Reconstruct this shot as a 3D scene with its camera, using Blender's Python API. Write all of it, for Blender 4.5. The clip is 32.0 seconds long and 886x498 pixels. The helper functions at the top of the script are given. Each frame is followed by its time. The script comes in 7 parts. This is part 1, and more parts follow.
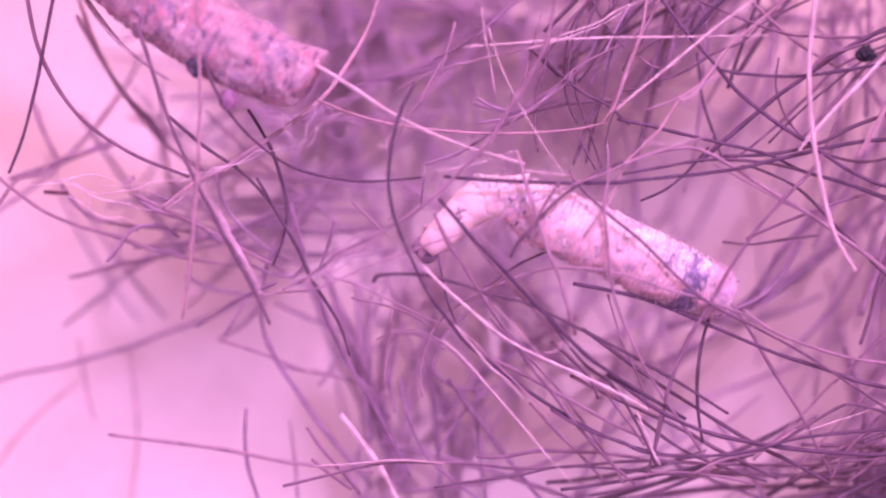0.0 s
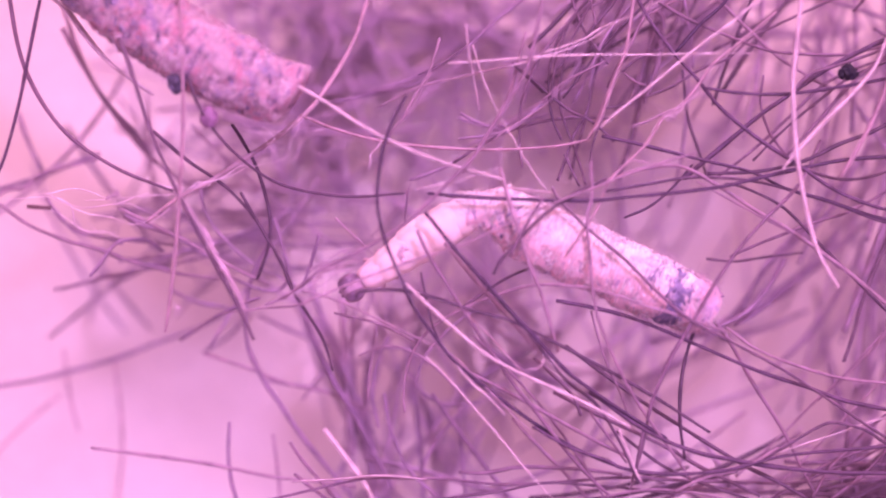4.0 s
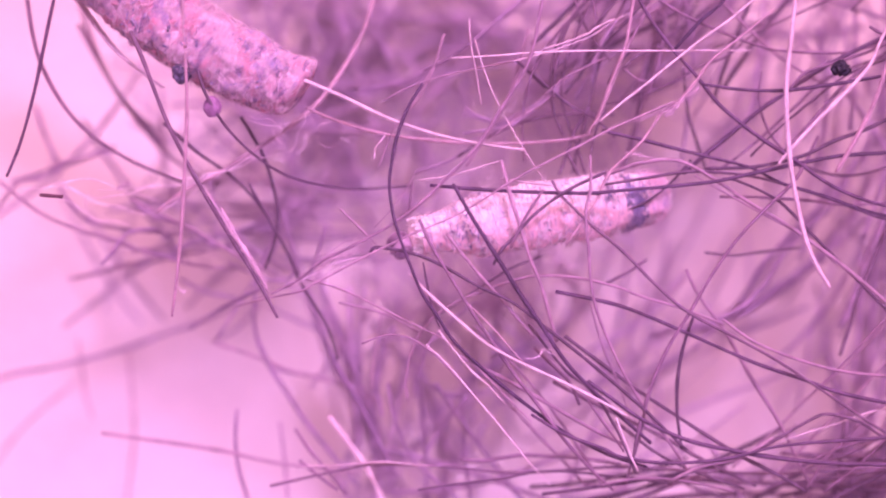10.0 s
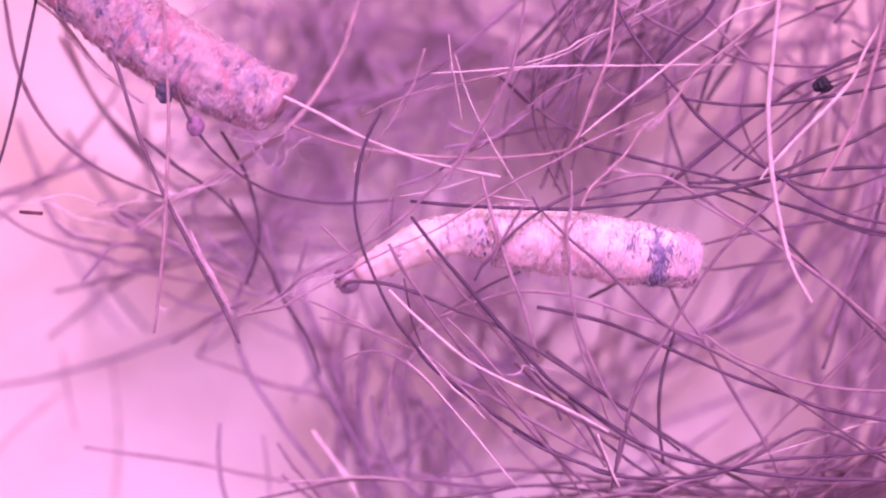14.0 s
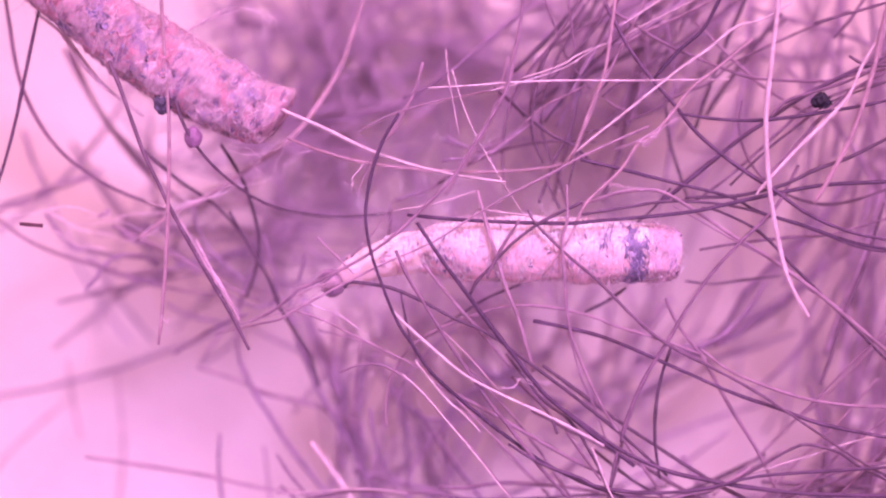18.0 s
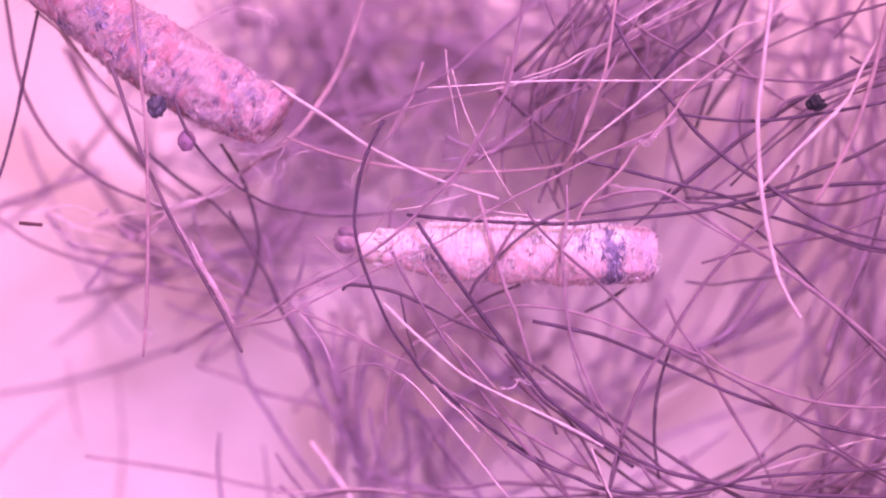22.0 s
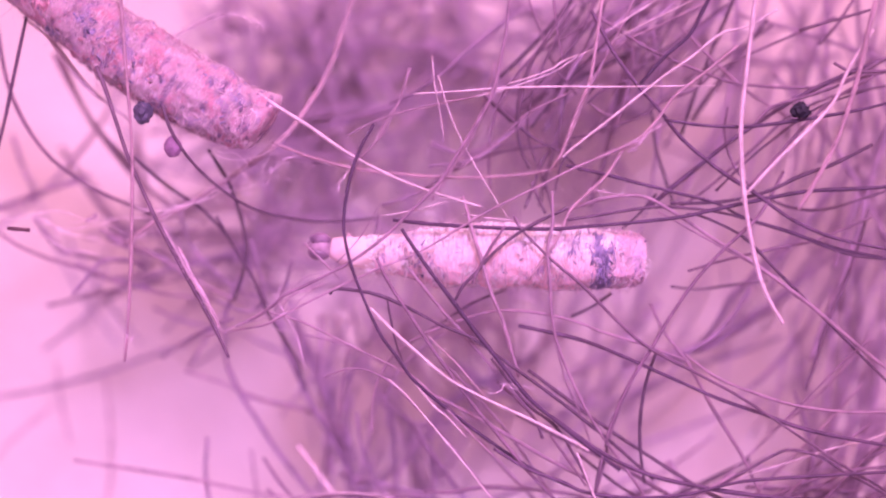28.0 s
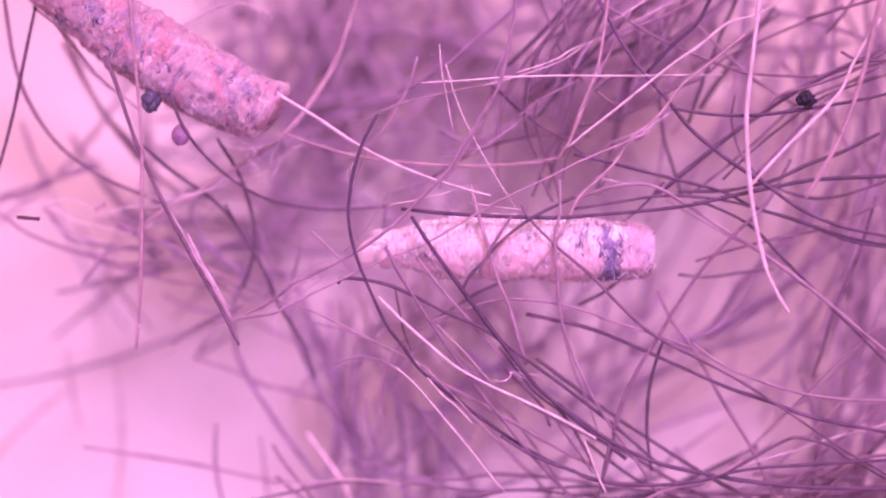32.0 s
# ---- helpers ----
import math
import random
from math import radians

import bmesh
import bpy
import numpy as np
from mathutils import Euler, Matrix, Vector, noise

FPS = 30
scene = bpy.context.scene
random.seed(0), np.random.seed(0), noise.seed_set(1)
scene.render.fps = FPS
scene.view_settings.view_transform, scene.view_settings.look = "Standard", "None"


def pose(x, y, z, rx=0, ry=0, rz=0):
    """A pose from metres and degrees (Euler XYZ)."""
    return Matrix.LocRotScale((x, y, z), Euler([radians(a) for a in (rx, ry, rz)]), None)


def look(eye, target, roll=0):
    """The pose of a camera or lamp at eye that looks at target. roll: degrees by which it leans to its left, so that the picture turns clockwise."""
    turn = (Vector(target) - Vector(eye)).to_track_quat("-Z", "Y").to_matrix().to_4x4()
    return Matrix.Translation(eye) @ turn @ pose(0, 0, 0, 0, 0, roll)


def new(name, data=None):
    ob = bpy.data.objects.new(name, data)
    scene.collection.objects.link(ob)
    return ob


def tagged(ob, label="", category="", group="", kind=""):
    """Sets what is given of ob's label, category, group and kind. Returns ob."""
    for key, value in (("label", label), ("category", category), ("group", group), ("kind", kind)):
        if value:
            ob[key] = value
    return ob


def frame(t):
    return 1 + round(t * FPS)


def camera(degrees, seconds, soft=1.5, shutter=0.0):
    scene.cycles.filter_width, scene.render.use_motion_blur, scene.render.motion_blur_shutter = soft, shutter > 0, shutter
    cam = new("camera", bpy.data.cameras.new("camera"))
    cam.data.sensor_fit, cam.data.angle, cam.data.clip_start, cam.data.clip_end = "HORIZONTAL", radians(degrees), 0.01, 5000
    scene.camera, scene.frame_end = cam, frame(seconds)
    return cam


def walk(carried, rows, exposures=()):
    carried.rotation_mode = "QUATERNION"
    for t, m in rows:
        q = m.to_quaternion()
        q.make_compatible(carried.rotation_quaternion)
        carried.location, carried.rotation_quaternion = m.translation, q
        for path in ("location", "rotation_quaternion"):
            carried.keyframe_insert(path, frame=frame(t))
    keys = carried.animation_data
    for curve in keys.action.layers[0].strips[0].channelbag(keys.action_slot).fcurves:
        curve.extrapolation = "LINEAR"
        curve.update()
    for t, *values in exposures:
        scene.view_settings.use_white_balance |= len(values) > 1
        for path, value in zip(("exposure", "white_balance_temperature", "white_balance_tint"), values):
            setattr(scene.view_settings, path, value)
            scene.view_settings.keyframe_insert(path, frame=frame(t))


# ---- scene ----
# A larva in its case among hairs under a stage microscope, at true size: the view is about 25 mm wide.
cam = camera(24, 32.0, soft=2.1)
cam.data.dof.use_dof = True
cam.data.dof.focus_distance = 0.0594
cam.data.dof.aperture_fstop = 27.0


def eye(x, y, z, rx, ry, rz):
    """A pose of the camera over the stage, in millimetres and degrees."""
    return pose(x / 1000, y / 1000, z / 1000, rx, ry, rz)


walk(cam, [
    (0, eye(-3.007, -1.057, 58.859, 0.461, -1.880, -0.656)),
    (0.5, eye(-2.989, -0.031, 59.041, -0.519, -1.717, -0.405)),
    (1, eye(-3.087, 0.258, 59.187, -0.621, -1.996, -0.206)),
    (1.5, eye(-3.038, 0.615, 59.093, -0.881, -2.081, -0.168)),
    (2, eye(-2.876, 0.479, 59.016, -0.719, -2.088, -0.307)),
    (2.5, eye(-2.712, 0.303, 58.979, -0.502, -2.051, -0.267)),
    (4.5, eye(-2.334, -0.438, 58.775, 0.200, -1.681, -0.374)),
    (5, eye(-2.953, -0.600, 58.701, 0.218, -2.011, -0.340)),
    (5.5, eye(-3.262, -0.629, 58.919, 0.180, -1.991, -0.281)),
    (6, eye(-3.231, -0.723, 58.993, 0.195, -2.131, -0.272)),
    (6.5, eye(-2.214, -1.086, 59.102, 0.425, -1.203, -0.249)),
    (7, eye(-2.064, -1.156, 59.234, 0.560, -1.106, -0.219)),
    (7.5, eye(-2.002, -1.308, 59.596, 0.798, -1.174, -0.187)),
    (8, eye(-1.547, -1.036, 59.597, 0.563, -0.744, -0.172)),
    (8.5, eye(-2.139, -1.785, 59.935, 1.331, -1.377, -0.122)),
    (9, eye(-1.263, -0.768, 59.771, 0.341, -0.617, -0.111)),
    (9.5, eye(-1.848, -1.413, 60.371, 0.982, -1.196, 0.006)),
    (10, eye(-1.113, -1.187, 60.141, 0.745, -0.435, 0.119)),
    (10.5, eye(-0.983, -0.428, 59.779, 0.101, -0.379, 0.040)),
    (11, eye(-0.708, 0.095, 59.850, -0.364, -0.441, -0.001)),
    (11.5, eye(-0.601, 0.156, 59.832, -0.298, -0.469, -0.065)),
    (12, eye(-0.130, 0.391, 59.809, -0.346, -0.333, -0.113)),
    (12.5, eye(-0.118, 0.434, 59.898, -0.463, -0.247, -0.117)),
    (13, eye(0.001, 0.002, 59.999, 0.002, -0.001, -0.000)),
    (13.5, eye(-0.124, 0.177, 59.985, -0.071, -0.072, 0.009)),
    (14, eye(-0.204, 0.140, 59.997, -0.095, -0.088, -0.005)),
    (14.5, eye(-0.460, -0.034, 59.987, 0.132, -0.361, 0.103)),
    (16.5, eye(-0.168, 0.019, 60.027, 0.263, -0.089, 0.270)),
    (17, eye(0.074, -0.004, 60.014, 0.330, 0.141, 0.372)),
    (17.5, eye(0.345, 0.101, 60.138, 0.320, 0.476, 0.313)),
    (18, eye(1.390, 0.504, 60.210, -0.064, 1.349, 0.253)),
    (18.5, eye(1.958, 0.229, 60.229, 0.163, 1.785, 0.072)),
    (19, eye(1.702, 0.250, 60.159, 0.136, 1.615, 0.121)),
    (19.5, eye(0.874, 0.097, 60.453, 0.382, 0.689, 0.259)),
    (20, eye(1.049, 0.124, 60.496, 0.332, 0.746, 0.127)),
    (20.5, eye(1.956, -0.099, 60.259, 0.254, 1.799, 0.121)),
    (21, eye(1.471, 0.696, 60.134, -0.262, 1.476, 0.423)),
    (21.5, eye(1.525, 0.762, 60.063, -0.245, 1.504, 0.389)),
    (22, eye(1.577, 0.728, 60.132, -0.274, 1.520, 0.372)),
    (22.5, eye(1.596, 0.602, 60.256, -0.165, 1.466, 0.345)),
    (23, eye(1.515, 0.550, 60.324, -0.106, 1.317, 0.252)),
    (23.5, eye(1.661, 0.642, 60.541, -0.286, 1.454, 0.212)),
    (24, eye(1.420, 0.501, 60.466, -0.004, 1.431, 0.229)),
    (24.5, eye(1.523, 0.731, 60.307, -0.162, 1.414, 0.295)),
    (25, eye(1.901, 0.697, 60.361, -0.091, 1.480, 0.272)),
    (25.5, eye(1.920, 0.867, 60.435, -0.321, 1.460, 0.242)),
    (27.5, eye(1.812, 0.825, 60.349, -0.190, 1.350, 0.322)),
    (28, eye(1.877, 0.786, 60.400, -0.184, 1.425, 0.373)),
    (28.5, eye(2.041, 0.913, 60.400, -0.363, 1.586, 0.394)),
    (29, eye(2.062, 0.898, 60.610, -0.479, 1.623, 0.362)),
    (29.5, eye(2.018, 0.959, 60.424, -0.495, 1.799, 0.375)),
    (30, eye(1.906, 0.869, 60.351, -0.418, 1.691, 0.392)),
    (30.5, eye(1.936, 0.962, 60.400, -0.545, 1.682, 0.396)),
    (31, eye(1.880, 1.096, 60.360, -0.726, 1.590, 0.362)),
    (31.5, eye(2.135, 1.068, 60.431, -0.682, 1.762, 0.386)),
    (32, eye(2.078, 1.208, 60.594, -0.899, 1.826, 0.348)),
], exposures=((0, 0.07), (5, 0.06), (7, 0.09), (9, 0.16), (10, 0.19), (11, 0.16), (12, 0.11), (14, 0.10), (18, 0.12), (22, 0.10), (25, 0.07), (32, 0.07)))

# ---- the large light, the surroundings ----
world = bpy.data.worlds.new("surroundings")
scene.world = world
world.use_nodes = True
world.node_tree.nodes["Background"].inputs["Color"].default_value = (0.97, 0.408, 0.89, 1)
world.node_tree.nodes["Background"].inputs["Strength"].default_value = 0.71


# a broad lamp on an arm behind the stage
broad = bpy.data.lights.new("arm_lamp", "AREA")
broad.shape, broad.size, broad.energy, broad.color = "DISK", 0.44, 5.0, (1.0, 0.432, 0.655)
new("arm_lamp", broad).matrix_world = look((0.08, 0.40, 0.47), (0, 0, 0))
# added unseen fill beside the lens, to brighten and cool the middle
spot = bpy.data.lights.new("fill_spot", "SPOT")
spot.energy, spot.color, spot.spot_size, spot.spot_blend, spot.shadow_soft_size = 1.6, (0.86, 0.475, 1.28), radians(13), 1.0, 0.018
new("fill_spot", spot).matrix_world = look((0.020, 0.050, 0.110), (-0.0020, -0.0040, -0.008))

MM = 0.001


# ---- materials ----
def nodes_of(name, rough=0.5, spec=0.5, metal=0.0):
    m = bpy.data.materials.new(name)
    m.use_nodes = True
    nt = m.node_tree
    b = nt.nodes["Principled BSDF"]
    b.inputs["Roughness"].default_value = rough
    b.inputs["Specular IOR Level"].default_value = spec
    b.inputs["Metallic"].default_value = metal
    return m, nt, b


def add(nt, kind, **values):
    n = nt.nodes.new(kind)
    for k, v in values.items():
        n.inputs[k].default_value = v
    return n


def ramp(nt, source, stops):
    r = nt.nodes.new("ShaderNodeValToRGB")
    while len(r.color_ramp.elements) < len(stops):
        r.color_ramp.elements.new(0.5)
    for e, (p, c) in zip(r.color_ramp.elements, stops):
        e.position, e.color = p, (*c, 1)
    nt.links.new(source, r.inputs[0])
    return r.outputs["Color"]


def bump(nt, b, height, strength, distance):
    n = add(nt, "ShaderNodeBump", Strength=strength, Distance=distance)
    nt.links.new(height, n.inputs["Height"])
    nt.links.new(n.outputs["Normal"], b.inputs["Normal"])


def coords(nt):
    return nt.nodes.new("ShaderNodeTexCoord").outputs["Object"]


def noisy(nt, where, scale, detail=4.0, rough=0.6, swirl=0.0):
    n = add(nt, "ShaderNodeTexNoise", Scale=scale, Detail=detail, Roughness=rough, Distortion=swirl)
    nt.links.new(where, n.inputs["Vector"])
    return n.outputs["Fac"]


def mixed(nt, fac, a, b, mode="MIX"):
    n = nt.nodes.new("ShaderNodeMix")
    n.data_type, n.blend_type = "RGBA", mode
    for sock, v in ((n.inputs["Factor"], fac), (n.inputs["A"], a), (n.inputs["B"], b)):
        if isinstance(v, (int, float)):
            sock.default_value = v
        elif isinstance(v, tuple):
            sock.default_value = (*v, 1)
        else:
            nt.links.new(v, sock)
    return n.outputs["Result"]


def hair_material(name, lo, hi, rough, spec, trans=0.0):
    """Hair shaft: tone that differs from hair to hair, faint scales and mottling along it."""
    m, nt, b = nodes_of(name, rough, spec)
    pos = coords(nt)
    info = nt.nodes.new("ShaderNodeObjectInfo")
    geo = nt.nodes.new("ShaderNodeNewGeometry")
    both = nt.nodes.new("ShaderNodeMath")
    both.operation = "ADD"
    nt.links.new(info.outputs["Random"], both.inputs[0])
    nt.links.new(geo.outputs["Random Per Island"], both.inputs[1])
    frac = nt.nodes.new("ShaderNodeMath")
    frac.operation = "FRACT"
    nt.links.new(both.outputs[0], frac.inputs[0])
    base = ramp(nt, frac.outputs[0], ((0.0, lo), (1.0, hi)))
    mott = ramp(nt, noisy(nt, pos, 2200, 6, 0.7), ((0.3, (0.6, 0.58, 0.6)), (0.7, (1.35, 1.3, 1.3))))
    nt.links.new(mixed(nt, 1.0, base, mott, "MULTIPLY"), b.inputs["Base Color"])
    b.inputs["Transmission Weight"].default_value = trans
    b.inputs["IOR"].default_value = 1.5
    bump(nt, b, noisy(nt, pos, 6500, 4), 0.6, 0.00004)
    return m


DARK = hair_material("dark_hair", (0.105, 0.070, 0.107), (0.24, 0.162, 0.22), 0.62, 0.24, 0.1)
# low hair: dark hair's colour paled, with the haze of depth painted in
DEEP_HAZED = hair_material("hazed_deep_hair", (0.32, 0.222, 0.335), (0.50, 0.378, 0.495), 0.6, 0.25, 0.4)
BLACK = hair_material("black_hair", (0.066, 0.041, 0.078), (0.122, 0.076, 0.128), 0.58, 0.28)
MAUVE = hair_material("translucent_hair", (0.28, 0.188, 0.255), (0.45, 0.325, 0.395), 0.55, 0.3, 0.3)
ROSY = hair_material("rosy_hair", (0.41, 0.285, 0.325), (0.55, 0.415, 0.45), 0.55, 0.3, 0.2)
PALE = hair_material("pale_hair", (0.45, 0.365, 0.385), (0.66, 0.575, 0.58), 0.5, 0.35)
FILM = hair_material("silk_film", (0.44, 0.335, 0.40), (0.60, 0.48, 0.54), 0.6, 0.3)
SILK = hair_material("silk", (0.62, 0.51, 0.58), (0.86, 0.77, 0.81), 0.6, 0.3)
STUB = hair_material("cut_hair", (0.10, 0.045, 0.065), (0.13, 0.06, 0.08), 0.45, 0.4)


def paper_material():
    m, nt, b = nodes_of("stage_sheet", 0.75, 0.25)
    pos = coords(nt)
    broad = ramp(nt, noisy(nt, pos, 70, 3), ((0.25, (0.62, 0.568, 0.520)), (0.75, (0.70, 0.637, 0.580))))
    fine = ramp(nt, noisy(nt, pos, 1500, 6), ((0.3, (0.92, 0.91, 0.92)), (0.7, (1.0, 1.0, 1.0))))
    nt.links.new(mixed(nt, 1.0, broad, fine, "MULTIPLY"), b.inputs["Base Color"])
    bump(nt, b, noisy(nt, pos, 900, 6), 0.4, 0.0001)
    return m


def felt_material(name, ground, blots, dash, scale, shade_flank=None, fine=4200):
    """Felted silk of a case: pale web with soft blotches of chewed fibre in several dyes and short dashes round it."""
    m, nt, b = nodes_of(name, 0.75, 0.25)
    spread = nt.nodes.new("ShaderNodeVectorMath")
    spread.operation = "ADD"
    own = nt.nodes.new("ShaderNodeObjectInfo")
    nt.links.new(coords(nt), spread.inputs[0])
    nt.links.new(own.outputs["Random"], spread.inputs[1])
    pos = spread.outputs[0]
    out = ramp(nt, noisy(nt, pos, scale * 2.6, 6, 0.7), ((0.3, tuple(c * 0.8 for c in ground)), (0.6, ground)))
    for k, (tone, low, high) in enumerate(blots):
        shift = add(nt, "ShaderNodeMapping", Location=(0.013 * (k + 1), 0.007 * k, 0.011 * k))
        nt.links.new(pos, shift.inputs["Vector"])
        fac = ramp(nt, noisy(nt, shift.outputs[0], scale * (0.8 + 0.25 * k), 6, 0.66, 0.6), ((low, (0, 0, 0)), (high, (0.9, 0.9, 0.9))))
        out = mixed(nt, fac, out, tone)
    if shade_flank:
        # pinker lower side: pink wool, and shade of the underside put into its colour
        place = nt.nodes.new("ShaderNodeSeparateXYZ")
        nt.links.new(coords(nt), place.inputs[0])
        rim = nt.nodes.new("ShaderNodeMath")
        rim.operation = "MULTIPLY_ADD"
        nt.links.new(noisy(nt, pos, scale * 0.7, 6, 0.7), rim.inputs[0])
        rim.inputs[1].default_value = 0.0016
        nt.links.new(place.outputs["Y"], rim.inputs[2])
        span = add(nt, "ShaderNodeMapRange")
        span.inputs["From Min"].default_value, span.inputs["From Max"].default_value = shade_flank[1], shade_flank[2]
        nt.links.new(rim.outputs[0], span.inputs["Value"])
        out = mixed(nt, span.outputs[0], out, shade_flank[0])
    # dashes: noise drawn out round the tube
    drawn = add(nt, "ShaderNodeMapping")
    drawn.inputs["Scale"].default_value = (3.2, 1.0, 1.0)
    nt.links.new(pos, drawn.inputs["Vector"])
    tone, low, high = dash
    where = ramp(nt, noisy(nt, pos, 1100, 3), ((0.42, (0.05, 0.05, 0.05)), (0.58, (1, 1, 1))))
    marks = ramp(nt, noisy(nt, drawn.outputs[0], fine, 3, 0.5, 0.4), ((low, (0, 0, 0)), (high, (0.85, 0.85, 0.85))))
    out = mixed(nt, mixed(nt, 1.0, marks, where, "MULTIPLY"), out, tone)
    nt.links.new(out, b.inputs["Base Color"])
    bump(nt, b, noisy(nt, drawn.outputs[0], scale * 2.5, 6, 0.7), 0.9, 0.00007)
    return m


SHEET = paper_material()
# the larva's felt carries its underside's shade as a pinker lower side
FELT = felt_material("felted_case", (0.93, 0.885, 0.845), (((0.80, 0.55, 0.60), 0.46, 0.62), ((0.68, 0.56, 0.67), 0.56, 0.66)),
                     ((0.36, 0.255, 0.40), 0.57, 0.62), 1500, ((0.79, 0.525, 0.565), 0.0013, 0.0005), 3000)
FELT_END = felt_material("felted_case_end", (0.76, 0.57, 0.62), (((0.64, 0.38, 0.47), 0.44, 0.60), ((0.50, 0.36, 0.52), 0.50, 0.62)),
                         ((0.42, 0.31, 0.44), 0.58, 0.63), 1500)
FELT_RED = felt_material("felted_case_red", (0.49, 0.36, 0.41),
                         (((0.50, 0.215, 0.285), 0.47, 0.60), ((0.27, 0.205, 0.34), 0.53, 0.62), ((0.80, 0.68, 0.71), 0.57, 0.66)),
                         ((0.17, 0.115, 0.21), 0.52, 0.58), 1500, fine=1500)


def gauze_material(name, lo, hi, most):
    """Thin web of silk: crossing threads with holes between them."""
    m, nt, b = nodes_of(name, 0.7, 0.2)
    pos = coords(nt)
    cloud = noisy(nt, pos, 900, 4, 0.6, 0.5)
    drawn = add(nt, "ShaderNodeMapping")
    drawn.inputs["Scale"].default_value = (3.0, 0.8, 0.8)
    nt.links.new(pos, drawn.inputs["Vector"])
    threads = ramp(nt, noisy(nt, drawn.outputs[0], 2600, 5, 0.65, 0.8), ((0.44, (0.04, 0.04, 0.04)), (0.62, (most, most, most))))
    cover = mixed(nt, 1.0, threads, ramp(nt, cloud, ((0.35, (0.2, 0.2, 0.2)), (0.62, (1.0, 1.0, 1.0)))), "MULTIPLY")
    nt.links.new(cover, b.inputs["Alpha"])
    nt.links.new(ramp(nt, cloud, ((0.3, lo), (0.7, hi))), b.inputs["Base Color"])
    bump(nt, b, noisy(nt, drawn.outputs[0], 2600, 5, 0.65, 0.8), 0.2, 0.00003)
    return m


GAUZE = gauze_material("silk_gauze", (0.52, 0.39, 0.44), (0.76, 0.62, 0.66), 0.58)
VEIL = gauze_material("silk_veil", (0.80, 0.69, 0.71), (0.93, 0.88, 0.88), 0.45)


def grain_material(name, lo, hi, rough=0.6):
    m, nt, b = nodes_of(name, rough, 0.35)
    geo = nt.nodes.new("ShaderNodeNewGeometry")
    base = ramp(nt, geo.outputs["Random Per Island"], ((0.0, lo), (1.0, hi)))
    pos = coords(nt)
    mott = ramp(nt, noisy(nt, pos, 5000, 4), ((0.3, (0.6, 0.6, 0.6)), (0.7, (1.2, 1.2, 1.2))))
    nt.links.new(mixed(nt, 1.0, base, mott, "MULTIPLY"), b.inputs["Base Color"])
    bump(nt, b, noisy(nt, pos, 7000, 3), 0.5, 0.00003)
    return m


FLECK_DARK = grain_material("dark_grain", (0.20, 0.14, 0.25), (0.46, 0.36, 0.50))
ARC = grain_material("dark_wool", (0.15, 0.095, 0.18), (0.30, 0.20, 0.31))
FLECK_BLUE = grain_material("blue_grain", (0.18, 0.15, 0.29), (0.36, 0.30, 0.46))
FLECK_PINK = grain_material("rosy_grain", (0.68, 0.44, 0.50), (0.84, 0.64, 0.68))
WEB = grain_material("dusty_web", (0.45, 0.33, 0.39), (0.70, 0.55, 0.61))
ROSE = grain_material("rosy_wool", (0.48, 0.21, 0.29), (0.64, 0.36, 0.42))
FLECK_PALE = grain_material("pale_grain", (0.78, 0.72, 0.73), (0.92, 0.88, 0.87))
PELLET_BLUE = grain_material("blue_pellet", (0.07, 0.066, 0.115), (0.12, 0.105, 0.165))
PELLET_PLUM = grain_material("plum_pellet", (0.26, 0.14, 0.26), (0.30, 0.17, 0.28))
SOOT = grain_material("black_debris", (0.010, 0.008, 0.020), (0.035, 0.025, 0.05), 0.6)


def skin_material(name, lo, hi, rough, sub):
    m, nt, b = nodes_of(name, rough, 0.45)
    pos = coords(nt)
    nt.links.new(ramp(nt, noisy(nt, pos, 1600, 4), ((0.3, lo), (0.7, hi))), b.inputs["Base Color"])
    b.inputs["Subsurface Weight"].default_value = sub
    b.inputs["Subsurface Radius"].default_value = (0.0006, 0.0004, 0.0003)
    b.inputs["Subsurface Scale"].default_value = 0.5
    bump(nt, b, noisy(nt, pos, 4200, 4), 0.35, 0.00004)
    return m


SKIN = skin_material("larva_skin", (0.76, 0.61, 0.57), (0.85, 0.71, 0.655), 0.7, 0.15)
HEAD = skin_material("head_capsule", (0.10, 0.06, 0.11), (0.34, 0.23, 0.32), 0.28, 0.0)
FACE = skin_material("face_plate", (0.20, 0.13, 0.19), (0.56, 0.41, 0.48), 0.35, 0.05)
THORAX = skin_material("thorax_skin", (0.68, 0.53, 0.54), (0.83, 0.69, 0.67), 0.55, 0.15)
SPOT = skin_material("spotted_skin", (0.68, 0.52, 0.58), (0.78, 0.63, 0.67), 0.6, 0.1)
PLATE = skin_material("neck_plate", (0.56, 0.40, 0.45), (0.70, 0.54, 0.58), 0.4, 0.0)


# ---- mesh helpers ----
def mesh_of(name, verts, faces, smooth=True):
    me = bpy.data.meshes.new(name)
    me.from_pydata(verts, [], faces)
    if smooth:
        me.polygons.foreach_set("use_smooth", [True] * len(me.polygons))
    me.update()
    return me


def part(name, me, material, parent, label="", kind=""):
    ob = new(name, me)
    if not me.materials:
        me.polygons.foreach_set("use_smooth", [True] * len(me.polygons))
    me.materials.append(material)
    ob.parent = parent
    return tagged(ob, label, kind=kind)


